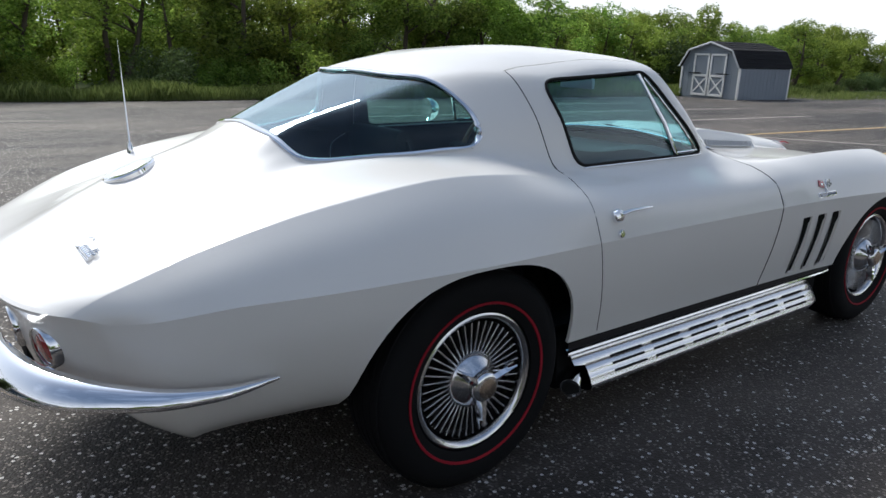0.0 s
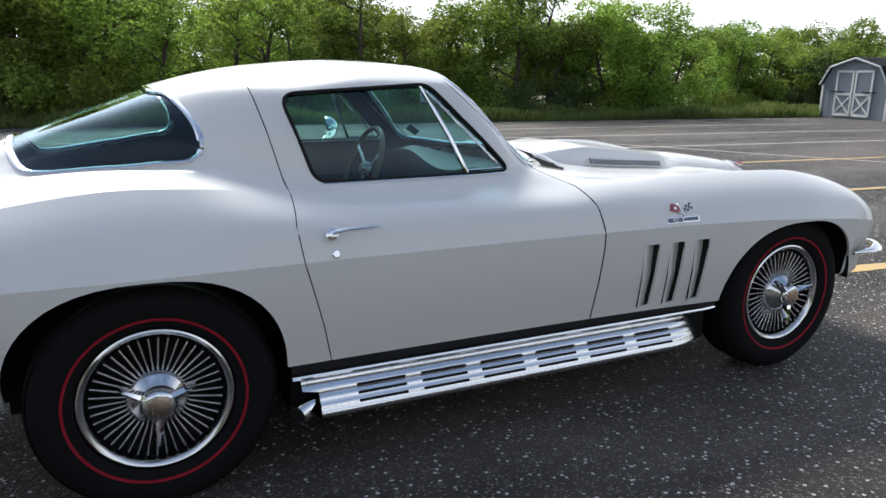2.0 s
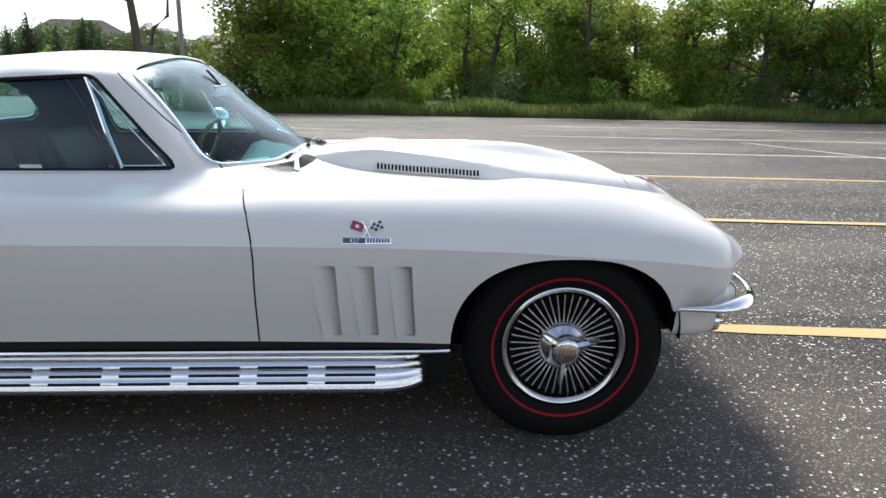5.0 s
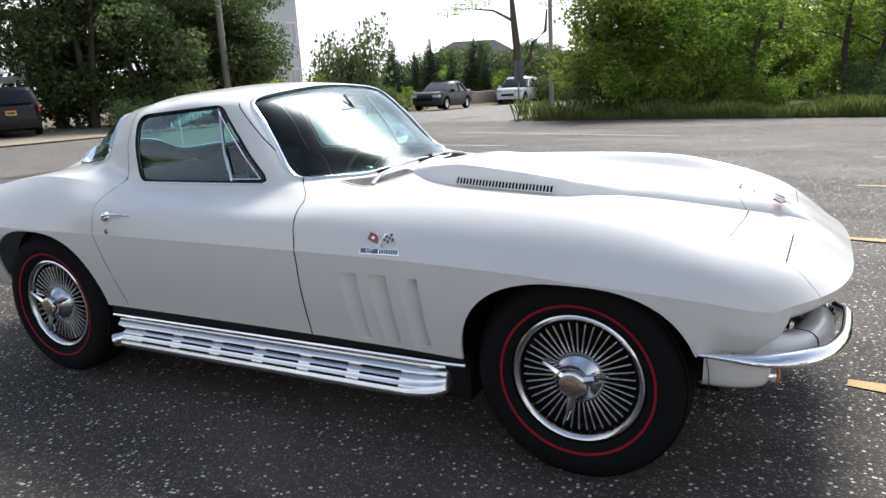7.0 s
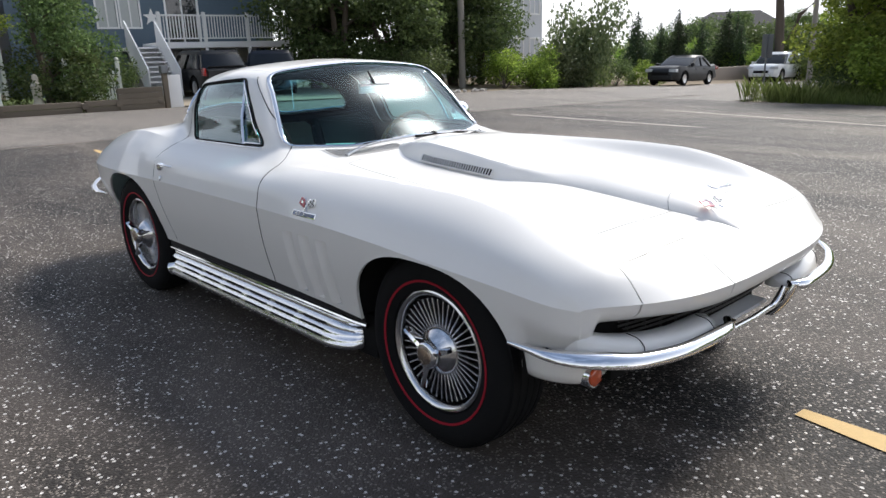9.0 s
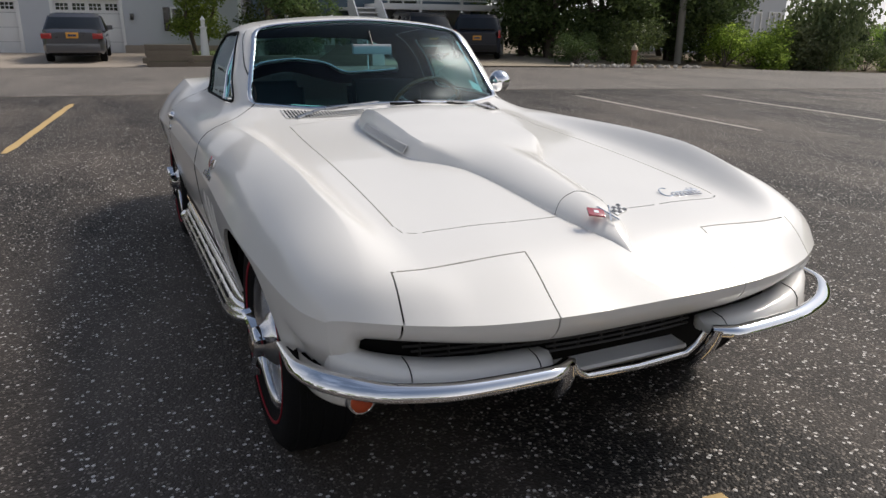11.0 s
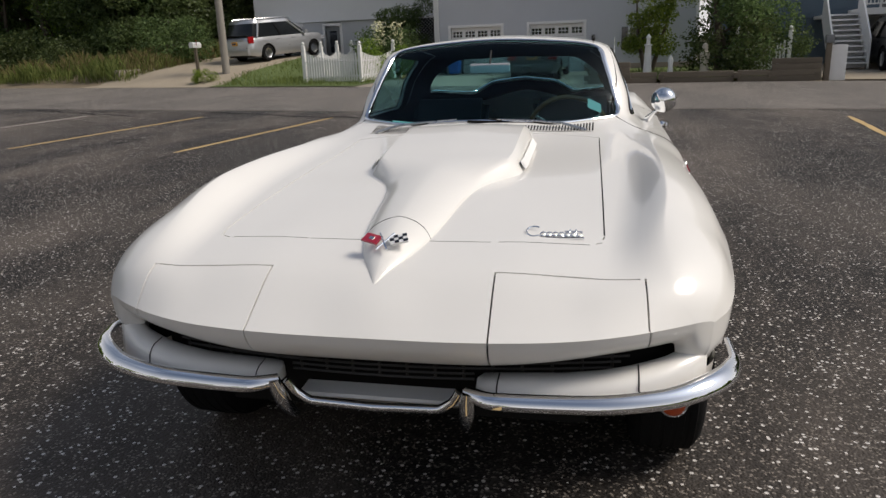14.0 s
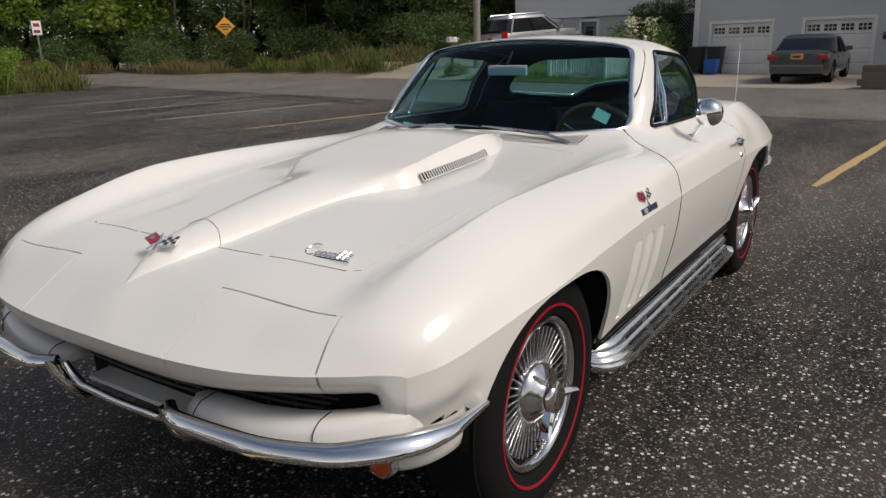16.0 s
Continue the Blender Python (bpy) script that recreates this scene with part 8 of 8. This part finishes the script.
part("sign_mark", box(.037, .04, -.10, .10, 2.13, 2.25), M["enamel_red"], sp_)
part("sign_mark", box(.037, .04, -.10, .10, 1.92, 2.02), M["enamel_red"], sp_)
ss = thing("street_sign", "back of a grey rectangular sign on a thin post", "sign", at_pose(-12.5, 25.8, 75, 0))
part("post", box(-.025, .025, -.025, .025, -.2, 2.1, .003), M["sign_back"], ss)
part("sign_plate", box(.026, .036, -.28, .28, 1.2, 2.1, .004), M["sign_back"], ss)
# garden ornaments
lh = thing("garden_lighthouse", "small white lighthouse ornament on the lawn", "ornament", at_pose(-20.9, -.35, 0, .1))
part("tower", lathe([(0, .14), (.9, .09), (.92, .12), (.96, .12), (.97, .06), (1.15, .06), (1.16, .09), (1.28, .01)], 16, "z"), M["trim_white"], lh)
lh2 = thing("garden_ornament", "small white post ornament on the lawn", "ornament", at_pose(-20.8, .35, 0, .1))
part("body", lathe([(0, .1), (.3, .07), (.45, .09), (.55, .05), (.62, .01)], 14, "z"), M["trim_white"], lh2)
st = lathe([(0, .16), (.08, .16), (.2, .12), (.45, .13), (.62, .15), (.72, .08), (.8, .09), (.9, .08), (.95, .02)], 16, "z")
sto = part("garden_statue", st, M["statue"])
sto.matrix_basis = at_pose(-20.9, 1.35, 0, .1)
tagged(sto, "tan cast stone garden statue beside a bush", "statue")
for u, v in ((-22.2, -10.5), (-23.0, -9.95)):
    g_ = part("garden_statue", lathe([(0, .12), (.2, .1), (.35, .07), (.42, .1), (.52, .1), (.6, .04), (.62, .01)], 14, "z"), M["trim_white"])
    g_.matrix_basis = at_pose(u, v, 0, .03)
    tagged(g_, "small white garden statue in the grass", "statue")
# lawn timbers and yucca by the drive
for k in range(3):
    pk = part("timber_offcut", box(0, 1.7, -.05, .05, 0, .06, .005), surf("yellow_pine", (.42, .27, .11), .8, scale=20, vary=.2) if k == 0 else bpy.data.materials["yellow_pine"])
    pk.matrix_basis = at_pose(-22.7 + .3 * k, -9.55 + .13 * k, 150 + 6 * k, .05 + .06 * (k == 2))
    tagged(pk, "yellow pine offcut lying on the verge", "timber", "pine offcuts")
yr = np.random.default_rng(9)
for u, v in ((-24.2, -10.2), (-24.0, -10.85)):
    yu = thing("yucca", "flowering yucca with cream blossom spike", "plant", at_pose(u, v, 0, 0))
    bm = bmesh.new()
    b_tube(bm, [(0, 0, 0), (0, 0, 2.0)], .03, 6)
    part("stalk", bm, M["leaf_d"], yu)
    pts = np.stack([yr.normal(0, .14, 260), yr.normal(0, .14, 260), yr.uniform(1.2, 2.15, 260)], 1)
    bl_ = new("blossom", leaf_mesh("blossom", pts, .09, M["blossom"], yr))
    bl_.parent = yu
    bl_["kind"] = "stuff"
    lv = new("leaves", leaf_mesh("leaves", np.stack([yr.normal(0, .25, 200), yr.normal(0, .25, 200), yr.uniform(.1, .8, 200)], 1), .5, M["leaf_a"], yr, -.4, 9))
    lv.parent = yu
    lv["kind"] = "stuff"
# low wall and bench in the scrub
lw = thing("low_wall", "low rough concrete wall along the sandy drive", "wall", at_pose(-20.8, -21.2, 0, 0), "", "structure")
part("wall_face", box(-5, 0, -.12, .12, -.2, .42, .03), M["concrete"], lw)
bench = thing("picnic_bench", "weathered timber picnic bench in the scrub", "bench", at_pose(-25.5, -21.8, 20, 0))
part("top", box(-.9, .9, -.35, .35, .70, .75, .005), M["weathered"], bench)
for s in (-1, 1):
    part("seat", box(-.9, .9, s * .7 - .13, s * .7 + .13, .42, .46, .005), M["weathered"], bench)
    part("leg", tube([(s * .6, -.6, 0), (s * .6, .25, .72)], .05, 4), M["weathered"], bench)
    part("leg", tube([(s * .6, .6, 0), (s * .6, -.25, .72)], .05, 4), M["weathered"], bench)
